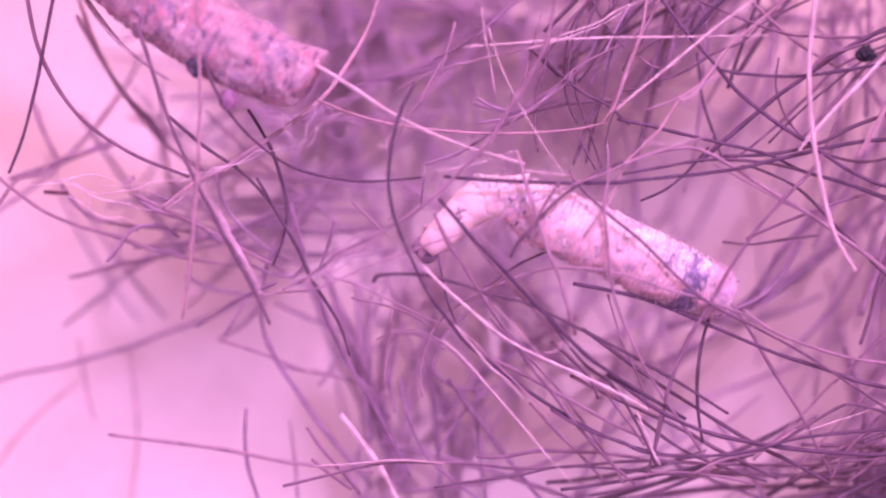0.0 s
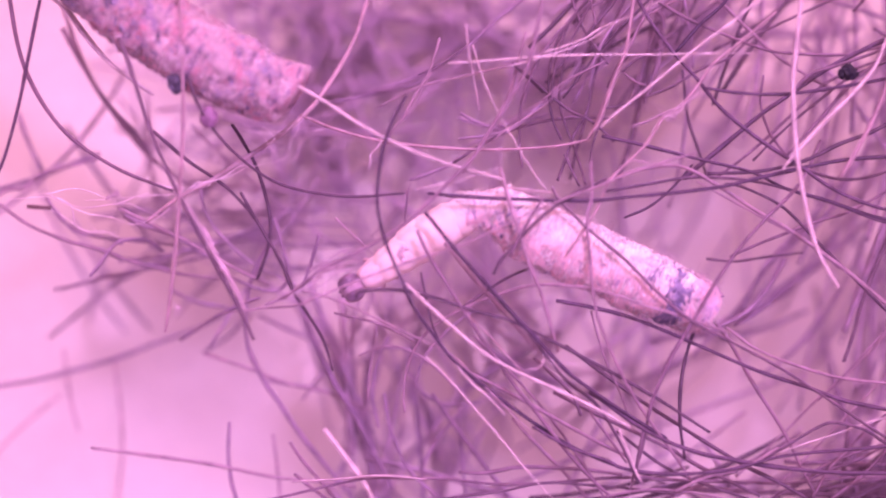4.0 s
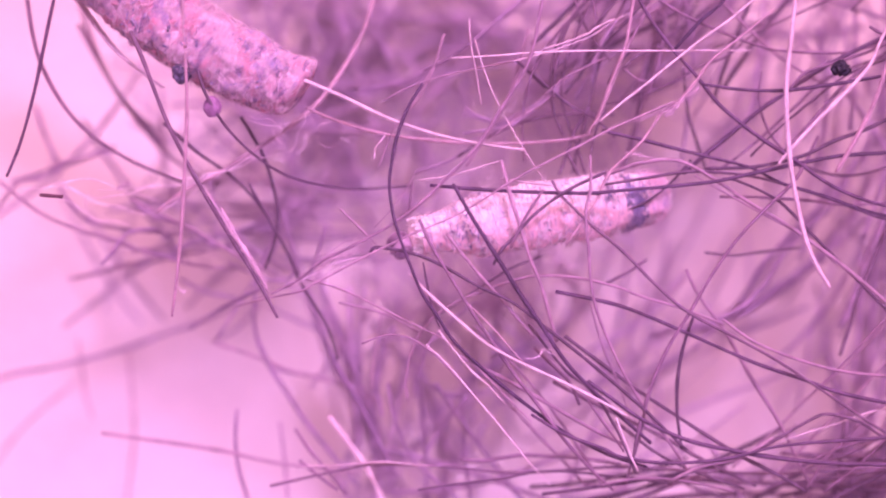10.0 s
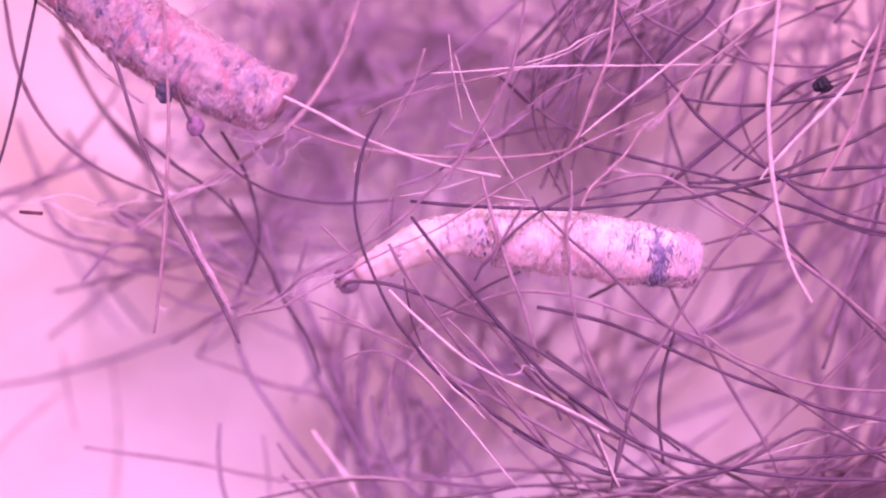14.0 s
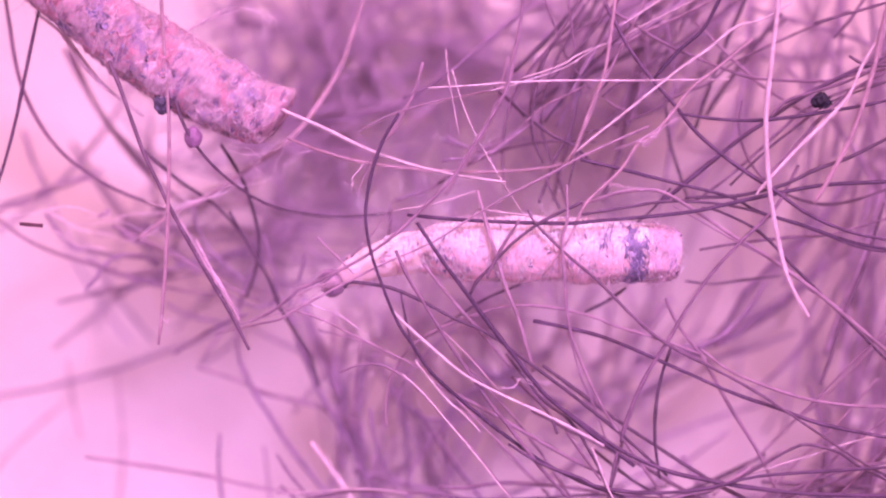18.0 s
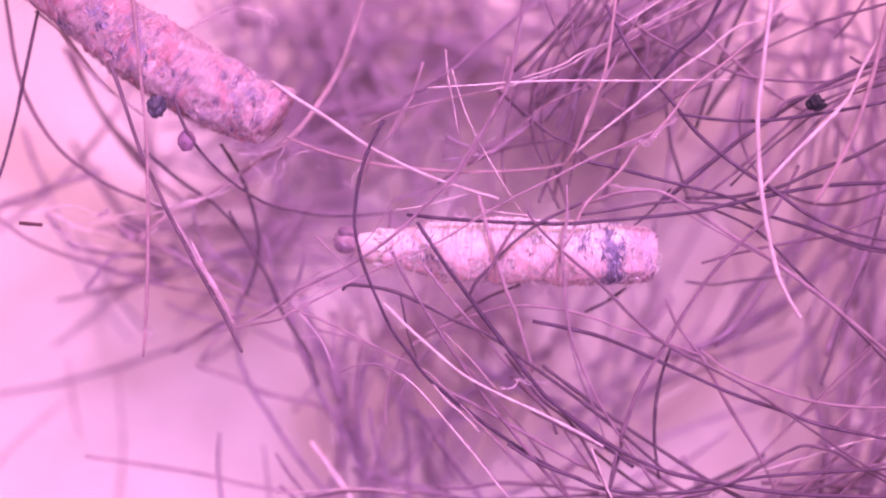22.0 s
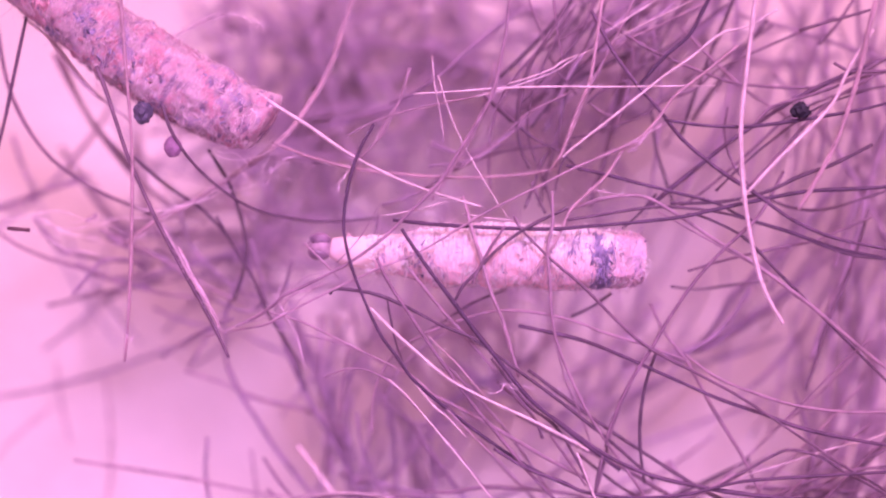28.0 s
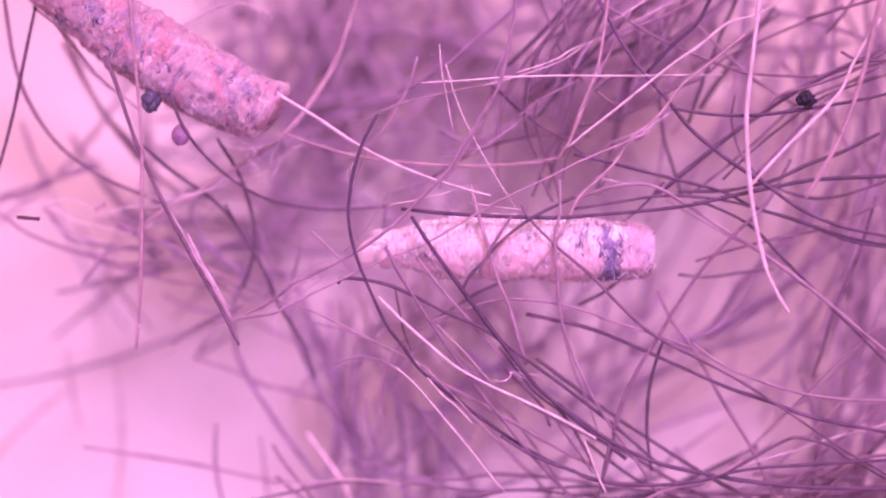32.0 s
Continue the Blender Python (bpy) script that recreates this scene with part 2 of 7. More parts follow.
def curve_points(pts, per=7):
    """Catmull-Rom line through the points."""
    p = [np.array(q, float) for q in pts]
    p = [2 * p[0] - p[1]] + p + [2 * p[-1] - p[-2]]
    out = []
    for i in range(1, len(p) - 2):
        for k in range(per):
            u = k / per
            out.append(0.5 * (2 * p[i] + (p[i + 1] - p[i - 1]) * u + (2 * p[i - 1] - 5 * p[i] + 4 * p[i + 1] - p[i + 2]) * u * u
                              + (3 * p[i] - p[i - 1] - 3 * p[i + 1] + p[i + 2]) * u ** 3))
    out.append(p[-2])
    return np.array(out)


def tube(verts, faces, line, radius, sides=6, taper=(0.9, 0.75), lumps=0.06, seed=0.0):
    """Adds a round shaft along a line (millimetres) to verts and faces; radius swells and thins a little along it."""
    line = np.asarray(line, float)
    n = len(line)
    d = np.gradient(line, axis=0)
    d /= np.linalg.norm(d, axis=1)[:, None] + 1e-9
    ref = np.array((0.0, 0.0, 1.0)) if abs(d[0][2]) < 0.9 else np.array((1.0, 0.0, 0.0))
    start = len(verts)
    for i in range(n):
        a = np.cross(d[i], ref)
        a /= np.linalg.norm(a) + 1e-9
        c = np.cross(d[i], a)
        u = i / (n - 1)
        end = min(1.0, taper[0] + 8 * (1 - taper[0]) * u, taper[1] + 5 * (1 - taper[1]) * (1 - u))
        r = radius * end * (1 + lumps * math.sin(seed + 9.1 * u) + lumps * 0.6 * math.sin(seed * 3 + 31 * u))
        for k in range(sides):
            w = 2 * math.pi * k / sides
            v = line[i] + r * (math.cos(w) * a + math.sin(w) * c)
            verts.append((v[0] * MM, v[1] * MM, v[2] * MM))
    for i in range(n - 1):
        for k in range(sides):
            a, b = start + i * sides + k, start + i * sides + (k + 1) % sides
            faces.append((a, b, b + sides, a + sides))
    faces.append(tuple(range(start + sides - 1, start - 1, -1)))
    faces.append(tuple(range(start + (n - 1) * sides, start + n * sides)))


def shard(verts, faces, m, sx, sy, sz, r):
    """One chewed flake: an uneven six-sided chip, in millimetres, at pose m."""
    start = len(verts)
    for z in (-1, 1):
        for k in range(6):
            w = 2 * math.pi * k / 6
            q = 1 + r.uniform(-0.3, 0.3)
            v = m @ Vector((sx * q * math.cos(w), sy * q * math.sin(w), sz * z * (1.0 if z < 0 else 0.7)))
            verts.append((v.x * MM, v.y * MM, v.z * MM))
    for k in range(6):
        j = (k + 1) % 6
        faces.append((start + k, start + j, start + 6 + j, start + 6 + k))
    faces.append(tuple(start + 5 - k for k in range(6)))
    faces.append(tuple(start + 6 + k for k in range(6)))


# ---- the stage under everything ----
SHEET_Z = -12.0


def build_sheet():
    n, half = 60, 300.0
    verts, faces = [], []
    for j in range(n + 1):
        for i in range(n + 1):
            u, v = 2 * i / n - 1, 2 * j / n - 1
            x, y = half * u * abs(u) ** 1.2, half * v * abs(v) ** 1.2
            z = SHEET_Z + 0.35 * noise.noise((x * 0.12, y * 0.12, 2.0))
            verts.append((x * MM, y * MM, z * MM))
    for j in range(n):
        for i in range(n):
            a = j * (n + 1) + i
            faces.append((a, a + 1, a + n + 2, a + n + 1))
    ob = new("ground", mesh_of("ground", verts, faces))
    ob.data.materials.append(SHEET)
    tagged(ob, "pale matt sheet under the tangle of hair", "ground", kind="structure")


build_sheet()


# ---- deep mat of hair, out of the focus ----
def mat_of_hair(name, clumps, label, seed, material):
    verts, faces = [], []
    for (x0, x1, y0, y1, z0, z1, heading, fan, length, bend, count) in clumps:
        seed += 1
        r = random.Random(seed)
        for _ in range(count):
            x, y, z = r.uniform(x0, x1), r.uniform(y0, y1), r.uniform(z0, z1)
            a = radians(heading + r.gauss(0, fan))
            k = r.gauss(bend, 0.035)
            size = length * r.uniform(0.6, 1.4)
            steps = 12
            line, px, py, pz = [], 0.0, 0.0, 0.0
            slope = r.gauss(0, 0.08)
            for s in range(steps + 1):
                line.append((px, py, pz))
                a += k * size / steps
                px += math.cos(a) * size / steps
                py += math.sin(a) * size / steps
                pz += slope * size / steps
            line = np.array(line)
            line += np.array((x, y, z)) - line[steps // 2]
            line[:, 2] = np.maximum(line[:, 2], SHEET_Z + 0.5)
            tube(verts, faces, line, r.uniform(0.05, 0.085), 5, seed=r.uniform(0, 6))
    ob = new(name, mesh_of(name, verts, faces))
    ob.data.materials.append(material)
    tagged(ob, label, "hair", kind="stuff")


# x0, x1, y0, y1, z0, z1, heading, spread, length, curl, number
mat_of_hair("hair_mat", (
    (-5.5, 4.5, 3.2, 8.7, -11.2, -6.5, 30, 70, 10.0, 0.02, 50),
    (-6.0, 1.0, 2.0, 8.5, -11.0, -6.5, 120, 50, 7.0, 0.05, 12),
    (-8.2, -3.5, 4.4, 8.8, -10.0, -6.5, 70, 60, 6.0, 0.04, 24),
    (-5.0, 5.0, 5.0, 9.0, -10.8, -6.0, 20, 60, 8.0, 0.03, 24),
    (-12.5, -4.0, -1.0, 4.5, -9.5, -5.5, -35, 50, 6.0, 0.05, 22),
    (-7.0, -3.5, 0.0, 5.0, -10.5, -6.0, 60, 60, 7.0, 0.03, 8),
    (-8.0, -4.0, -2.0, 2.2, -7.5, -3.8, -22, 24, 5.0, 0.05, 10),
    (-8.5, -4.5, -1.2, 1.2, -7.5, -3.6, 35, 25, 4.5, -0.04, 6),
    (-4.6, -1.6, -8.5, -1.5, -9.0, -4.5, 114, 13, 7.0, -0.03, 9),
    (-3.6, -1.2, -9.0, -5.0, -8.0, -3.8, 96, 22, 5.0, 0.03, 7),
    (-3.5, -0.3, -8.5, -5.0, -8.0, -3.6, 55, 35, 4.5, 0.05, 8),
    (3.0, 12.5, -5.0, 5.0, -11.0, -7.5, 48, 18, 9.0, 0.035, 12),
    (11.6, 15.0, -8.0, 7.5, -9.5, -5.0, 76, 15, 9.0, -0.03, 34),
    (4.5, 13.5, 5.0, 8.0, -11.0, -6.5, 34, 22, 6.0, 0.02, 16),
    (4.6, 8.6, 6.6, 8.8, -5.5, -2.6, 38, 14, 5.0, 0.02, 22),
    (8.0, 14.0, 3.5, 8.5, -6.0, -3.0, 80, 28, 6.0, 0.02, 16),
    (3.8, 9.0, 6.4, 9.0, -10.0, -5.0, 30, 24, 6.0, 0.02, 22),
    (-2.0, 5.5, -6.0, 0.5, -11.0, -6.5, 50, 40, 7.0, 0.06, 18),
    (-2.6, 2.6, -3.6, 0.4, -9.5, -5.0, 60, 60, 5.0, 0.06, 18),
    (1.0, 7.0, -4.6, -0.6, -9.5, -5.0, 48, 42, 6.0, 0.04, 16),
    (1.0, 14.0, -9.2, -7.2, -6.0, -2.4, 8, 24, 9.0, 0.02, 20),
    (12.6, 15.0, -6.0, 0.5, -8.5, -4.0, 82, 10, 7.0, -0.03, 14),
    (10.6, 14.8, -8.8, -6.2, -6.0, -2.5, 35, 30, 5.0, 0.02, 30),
    ), "dense dark tangle of animal hair deep under the larva, haze-paled", 11, DEEP_HAZED)
mat_of_hair("hair_tuft", (
    (3.0, 6.4, 5.4, 8.0, -3.6, -1.4, 52, 16, 4.0, 0.03, 8),
    (6.5, 9.5, 6.0, 7.8, -3.0, -1.4, 60, 20, 4.0, 0.0, 6),
    (10.8, 13.8, -8.6, -6.4, -3.0, -1.2, 25, 26, 4.5, 0.02, 16),
    (4.0, 11.0, -8.4, -7.0, -3.0, -1.0, 8, 14, 7.0, 0.02, 8),
    ), "dark bundles of animal hair crossing low in the tangle", 71, DARK)


# ---- single hairs of the tangle ----
TONES = {
    "D": (DARK, "dark brown animal hair with a glossy shaft"),
    "K": (BLACK, "nearly black animal hair with a glossy shaft"),
    "F": (DEEP_HAZED, "low-lying purple-brown animal hair, paled as by haze"),
    "M": (MAUVE, "translucent mauve animal hair with a smooth shaft"),
    "P": (PALE, "pale cream animal hair with a satin sheen"),
    "R": (ROSY, "translucent rosy animal hair with a streaked shaft"),
    "S": (STUB, "cut stub of dark hair with a blunt end"),
}
HAIRS = {}


def hair(key, tone, width, *pts):
    """A single hair through a few points, with its root at the first; millimetres. width: of its shaft."""
    pts = np.array(pts, float)
    root = pts[0].copy()
    verts, faces = [], []
    blunt = tone == "S" or width > 0.2
    tube(verts, faces, curve_points(pts - root, 6 if len(pts) > 2 else 10), width / 2, 7,
         (1.0, 1.0) if blunt else (0.9, 0.8 if width > 0.07 else 0.55), 0.09, float(width * 91 + root[0]))
    ob = new("hair", mesh_of("hair", verts, faces))
    ob.data.materials.append(TONES[tone][0])
    ob.location = root * MM
    reach = np.linalg.norm(np.diff(pts, axis=0), axis=1).sum()
    bend = reach / np.linalg.norm(pts[-1] - pts[0])
    words = ("short " if reach < 3 else "long " if reach > 9 else "") + ("fine " if width < 0.06 else "thick " if width > 0.115 else "") \
        + ("straight " if bend < 1.004 else "strongly curved " if bend > 1.06 else "curved ")
    tagged(ob, words + TONES[tone][1], "hair", "single hairs of the tangle")
    HAIRS[key] = ob
    return ob


hair(0, "D", 0.119, (-13.05, 8.29, -1), (-12.93, 7.3, -1), (-12.5, 5.15, -1), (-11.48, 3.41, -1), (-10.02, 2.29, -1.2), (-8.32, 1.57, -1.5))
hair(1, "K", 0.104, (-11.61, 8.15, 0), (-11.91, 6.77, 0), (-12.26, 5.06, 0), (-12.46, 4.09, 0), (-12.83, 2.7, 0), (-13.24, 1.65, 0))
hair(2, "D", 0.122, (-9.55, 5.75, 1), (-9.25, 4.97, 1.08), (-8.69, 3.22, 1.08), (-8.21, 2.09, 1.08), (-7.81, 1.22, 1.08), (-7.01, -0.3, 1.08), (-6.29, -1.65, 1.08), (-5.84, -2.62, 1.08))
hair(3, "R", 0.105, (-7.97, 8.42, 1.57), (-7.92, 7, 1.5), (-7.89, 6.05, 1.43), (-7.81, 3.84, 1.33), (-7.87, 2.24, 1.22), (-8.01, 0.18, 1.05), (-8.23, -1.59, 0.7), (-8.37, -2.4, 0.5))
hair(4, "D", 0.091, (-7.68, 5.44, 1.22), (-7.55, 4.4, 1.22), (-7.17, 3.54, 1.08), (-6.61, 2.77, 0.4), (-5.79, 2.06, -0.3), (-4.99, 1.66, -0.6), (-4.03, 1.46, -1), (-3.05, 1.38, -1.2), (-1.57, 1.49, -1.5))
hair(5, "D", 0.107, (-6.57, 3.45, -0.8), (-6.27, 2.96, -1), (-5.88, 2.18, -1.3), (-5.57, 1.02, -1.5), (-5.54, 0.35, -1.6), (-5.68, -0.31, -1.8), (-5.95, -0.99, -2))
hair(6, "D", 0.107, (-8.8, 3.26, -0.6), (-7.84, 2.42, -1), (-6.81, 1.69, -1.4), (-5.91, 0.69, -1.6), (-5.26, -0.48, -1.8), (-4.94, -1.16, -2))
hair(7, "P", 0.105, (-11.94, 8.21, -0.4), (-11.61, 7.39, -0.4), (-11.28, 6.9, -0.4), (-10.71, 6.08, -0.4), (-9.97, 5.18, -0.4), (-9.36, 4.69, -0.4), (-8.82, 4.28, -0.4))
hair(8, "M", 0.139, (-11.87, 7.31, -4), (-11.26, 5.57, -4), (-10.48, 4.19, -4), (-9.44, 2.88, -4), (-8.4, 2.02, -4), (-7.7, 1.58, -4))
hair(9, "R", 0.133, (-2.27, 8.36, -1.5), (-2.7, 7.02, -1.5), (-3.1, 5.86, -1.5), (-3.73, 4.77, -1.5), (-4.39, 3.88, -1.4), (-5.21, 3.17, -1.2), (-6.18, 2.5, -1), (-7.34, 1.76, -1), (-8.17, 1.34, -1), (-9.11, 0.65, -1.2))
hair(10, "P", 0.102, (-5.27, 4.73, 0.9), (-4.89, 4.53, 1.03), (-4.54, 4.33, 1.08), (-3.57, 3.85, 1.12), (-2.3, 3.16, 1.15), (-1.02, 2.65, 1.19), (0.26, 2.3, 1.19), (1.53, 2.06, 1.19))
hair(11, "R", 0.092, (-4.6, 3.65, 0.2), (-3.65, 3.28, -0.2), (-2.36, 2.94, -0.4), (-0.56, 2.73, -0.5), (1.09, 2.68, -0.6), (2.74, 2.79, -0.8), (3.74, 3, -1))
hair(12, "F", 0.094, (2.68, 7.84, -1.4), (2.02, 7.26, -1.4), (1.1, 6.52, -1.5), (0.27, 5.78, -1.6), (-0.57, 5.23, -2), (-1.42, 4.86, -2.6), (-2.29, 4.63, -3), (-3.16, 4.49, -3.4))
hair(13, "P", 0.054, (-0.46, 5.01, 1), (0.9, 5.09, 1), (1.86, 5.17, 1), (3.46, 5.23, 1), (5.06, 5.23, 1), (6.68, 5.27, 0.8), (8.15, 5.3, 0.6))
hair(14, "P", 0.047, (-1.04, 4.48, 0.2), (0.26, 4.75, 0.4), (1.39, 4.99, 0.5), (2.36, 5.26, 0.5), (3.49, 5.67, 0.5), (4.29, 6.18, 0.5), (4.78, 6.39, 0.5))
hair(15, "P", 0.049, (0.05, 6.09, 1.08), (0.13, 5.29, 1.08), (0.26, 4.66, 1), (0.42, 3.71, 0.8))
hair(16, "P", 0.049, (0.23, 5.54, 1), (0.5, 4.66, 1), (0.82, 3.86, 1), (1.3, 2.98, 1), (1.78, 2.18, 1), (2.26, 1.46, 1))
hair(17, "M", 0.052, (-0.9, 4.83, 0.3), (-1.36, 3.9, 0.4), (-2, 3.17, 0.4), (-2.32, 2.44, 0.4), (-2.52, 1.88, 0.4))
hair(18, "M", 0.101, (2.26, 7.97, 1.36), (2.19, 7.02, 1.36), (2.03, 6.07, 1.36), (1.77, 4.94, 1.36), (1.29, 4.07, 1.36), (0.81, 3.28, 1.36), (0.25, 2.41, 1.36), (-0.62, 1.53, 1.36), (-1.33, 0.85, 1.36), (-2.27, 0.17, 1.36), (-3.40, -0.43, 1.33), (-4.05, -0.73, 1.25), (-4.42, -1.04, 1.1), (-4.91, -1.38, 0.8), (-5.58, -1.69, 0.2))
hair(19, "D", 0.092, (1.49, 5.1, -0.4), (1.9, 4.77, -0.4), (2.4, 4.32, -0.5), (3.06, 3.8, -0.6), (3.73, 3.48, -0.8), (4.4, 2.91, -1))
hair(20, "D", 0.079, (4.06, 7.6, -0.8), (3.81, 7.19, -0.8), (2.99, 6.2, -0.8), (2.61, 5.38, -0.8), (2.49, 4.39, -0.8), (2.61, 3.57, -0.9), (2.88, 2.96, -1))
hair(21, "D", 0.080, (4.85, 7.43, -1.4), (3.43, 6.6, -1.4), (2.6, 5.85, -1.4), (2.1, 5.01, -1.4), (1.77, 4.18, -1.4), (1.69, 3.02, -1.5), (1.77, 2.19, -1.5))
hair(22, "F", 0.108, (4.98, 5.9, -2), (3.63, 4.73, -2), (2.46, 4.15, -2.2), (1.63, 3.66, -2.4), (0.78, 3.16, -2.6), (-0.07, 2.75, -3))
hair(23, "D", 0.093, (5.06, 7.79, -1), (4.42, 6.33, -1.2), (3.93, 5.01, -1.4), (3.61, 3.53, -1.6), (3.37, 2.7, -1.8), (3.21, 1.87, -2))
hair(24, "R", 0.103, (4.91, 7.78, 0.4), (4.7, 6.15, 0.5), (4.54, 5.34, 0.5), (4.21, 4.54, 0.5), (3.81, 3.41, 0.5), (3.62, 3.13, 0.5))
hair(25, "R", 0.078, (4.67, 5.61, 0.2), (4.23, 4.4, 0.2), (3.86, 3.51, 0.2), (3.5, 2.91, 0.2))
hair(26, "D", 0.079, (4.21, 7.74, -0.6), (3.56, 6.6, -0.7), (2.99, 5.3, -0.8), (2.83, 3.99, -1), (3.34, 2.51, -1.2), (3.6, 1.69, -1.4))
hair(27, "K", 0.116, (4.62, 7.45, 0.4), (4.87, 6.97, 0.4), (5.27, 6.24, 0.4), (5.92, 5.35, 0.4), (6.56, 4.63, 0.4), (7.21, 3.82, 0.4), (7.86, 3.25, 0.4), (8.5, 2.77, 0.4), (9.39, 2.2, 0.4), (10.44, 1.47, 0.4), (11.57, 0.99, 0.4), (12.67, 0.75, 0.4), (14.16, 0.47, 0.4))
hair(28, "K", 0.117, (8.15, 8.15, 0), (7.83, 7.5, 0), (7.42, 6.77, 0), (6.77, 6.2, 0), (6.04, 5.39, 0))
hair(29, "D", 0.092, (4.69, 7.47, -0.4), (5.34, 7.06, -0.4), (6.24, 6.49, -0.4), (7.31, 6, -0.4), (8.62, 5.51, -0.4), (9.35, 5.39, -0.4), (10.91, 5.34, -0.4), (11.73, 5.51, -0.4), (12.84, 5.72, -0.4), (14.18, 6.08, -0.4))
hair(30, "K", 0.103, (6.68, 4.32, 0.8), (7.8, 4.16, 0.8), (8.93, 4.13, 0.8), (9.89, 4.23, 0.8), (11.17, 4.43, 0.8), (12.59, 4.71, 0.8), (14.06, 5.16, 0.8))
hair(31, "K", 0.104, (3.92, 3.03, 0), (4.98, 2.79, 0), (5.96, 2.54, 0), (6.93, 2.3, 0), (8.23, 1.97, 0), (9.13, 1.52, 0), (10.35, 1.16, 0), (11.65, 0.7, 0), (12.76, 0.48, 0), (14.25, 0.18, 0))
hair(32, "K", 0.144, (6.32, 1.82, -0.4), (6.9, 2.31, -0.4), (7.8, 3.05, -0.4), (8.62, 3.71, -0.4), (9.35, 4.2, -0.4), (10.42, 4.93, -0.4), (11.73, 5.59, -0.4), (12.71, 6, -0.4), (14.18, 6.57, -0.4))
hair(33, "D", 0.093, (7.28, 1.84, -0.9), (7.94, 2.3, -0.9), (8.69, 2.91, -0.9), (9.68, 3.82, -0.9), (10.5, 4.56, -0.9), (11.84, 5.15, -1), (13.5, 5.48, -1))
hair(34, "P", 0.076, (9.82, 7.43, 1.19), (9.03, 6.96, 1.19), (8.23, 6.72, 1.19), (7.43, 6.08, 1.19), (6.63, 5.52, 1.19), (5.84, 4.89, 1.19), (5.04, 4.24, 1.19), (4.24, 3.61, 1.19), (3.77, 3.21, 1.19))
hair(35, "R", 0.090, (8.75, 6.43, 0.9), (7.78, 5.62, 1), (6.98, 4.98, 1), (6.5, 4.34, 1), (6.02, 3.78, 1), (5.54, 3.46, 1), (5.06, 2.74, 1), (4.58, 2.26, 1), (4.02, 1.7, 1), (3.61, 0.82, 1.05), (2.82, -0.3, 1.08))
hair(36, "P", 0.139, (9.52, 8.78, 1.29), (9.39, 7.51, 1.29), (9.23, 6.07, 1.29), (9.09, 4.79, 1.29), (9.04, 3.84, 1.29), (9.12, 2.41, 1.29), (9.31, 1.13, 1.29), (9.61, -0.17, 1.29), (9.94, -0.91, 1.29), (10.27, -1.46, 1.29))
hair(37, "P", 0.101, (12.52, 6.87, 1.26), (11.8, 5.67, 1.26), (11.41, 4.8, 1.26), (10.69, 4, 1.26), (9.81, 3.12, 1.26), (9.02, 2.25, 1.26), (8.83, 1.99, 1.26))
hair(38, "R", 0.138, (12.54, 7.64, 1.5), (12.31, 6.68, 1.5), (12.08, 5.57, 1.47), (11.55, 3.83, 1.36), (10.92, 2.56, 1.29), (10.46, 1.77, 1.22))
hair(39, "M", 0.106, (7.3, 7.13, -1), (7.63, 6.8, -1), (8.37, 6.06, -1), (9.2, 5.31, -1), (10.11, 4.73, -1), (10.69, 4.4, -1))
hair(40, "D", 0.079, (8.62, 4.77, -0.4), (8.53, 3.95, -0.4), (8.78, 3.13, -0.4), (9.19, 2.56, -0.4), (9.78, 1.99, -0.5))
hair(41, "D", 0.090, (11.46, 5.94, 1), (11.94, 5.7, 1), (12.54, 5.7, 1), (13.69, 5.78, 1))
hair(42, "D", 0.106, (12.34, 7.96, -1), (11.84, 7.21, -1), (11.35, 6.64, -1))
hair(43, "F", 0.096, (6.42, 7.54, -3), (6.85, 5.83, -3), (6.77, 3.78, -3), (6.6, 2.41, -3), (6.27, 1.05, -3.2))
hair(44, "D", 0.079, (5.23, 4.16, -1), (6.06, 4.49, -1), (6.88, 4.98, -1), (7.71, 5.31, -1), (8.37, 5.89, -1), (9.03, 6.22, -1), (10.85, 7.05, -1), (11.84, 7.46, -1))
hair(45, "D", 0.104, (9.36, 4.24, 0.1), (9.84, 4.73, 0.1), (10.82, 5.05, 0.1), (11.95, 5.46, 0.1), (12.73, 5.95, 0.1), (14.07, 6.68, 0.1))
hair(46, "D", 0.117, (12.73, 3.67, 0.1), (11.63, 3.11, 0.1), (10.66, 2.75, 0.1), (9.68, 2.29, 0.1), (8.4, 2, 0), (6.96, 1.95, -0.2))
hair(47, "K", 0.116, (13.88, 2.53, 0.2), (12.71, 2.42, 0.2), (10.96, 2.32, 0.2), (9.65, 2.09, 0.3), (8.15, 1.76, 0.6), (7.16, 1.54, 0.8), (5.85, 1.38, 1.05), (4.4, 1.25, 1.12), (3.45, 1.17, 1.12), (1.86, 1.2, 1.12), (0.26, 1.28, 1.08), (-1.03, 1.4, 0.8))
hair(48, "D", 0.091, (3.92, 1.43, 0.8), (5.09, 1.63, 0.6), (6.4, 1.83, 0.4), (7.56, 1.8, 0.2), (8.38, 1.69, 0.1), (9.21, 1.48, 0), (10.51, 1.08, 0), (11.97, 0.54, 0), (13.28, 0.35, 0))
hair(49, "D", 0.103, (10.25, 2.89, -0.4), (9.44, 1.63, 0.6), (8.43, 0.66, 0.9), (7.62, -0.22, 1), (6.9, -1.26, 1), (6.34, -2.22, 1), (5.72, -3.27, 0.8), (5.22, -4.49, 0.6), (5.11, -5.07, 0.4))
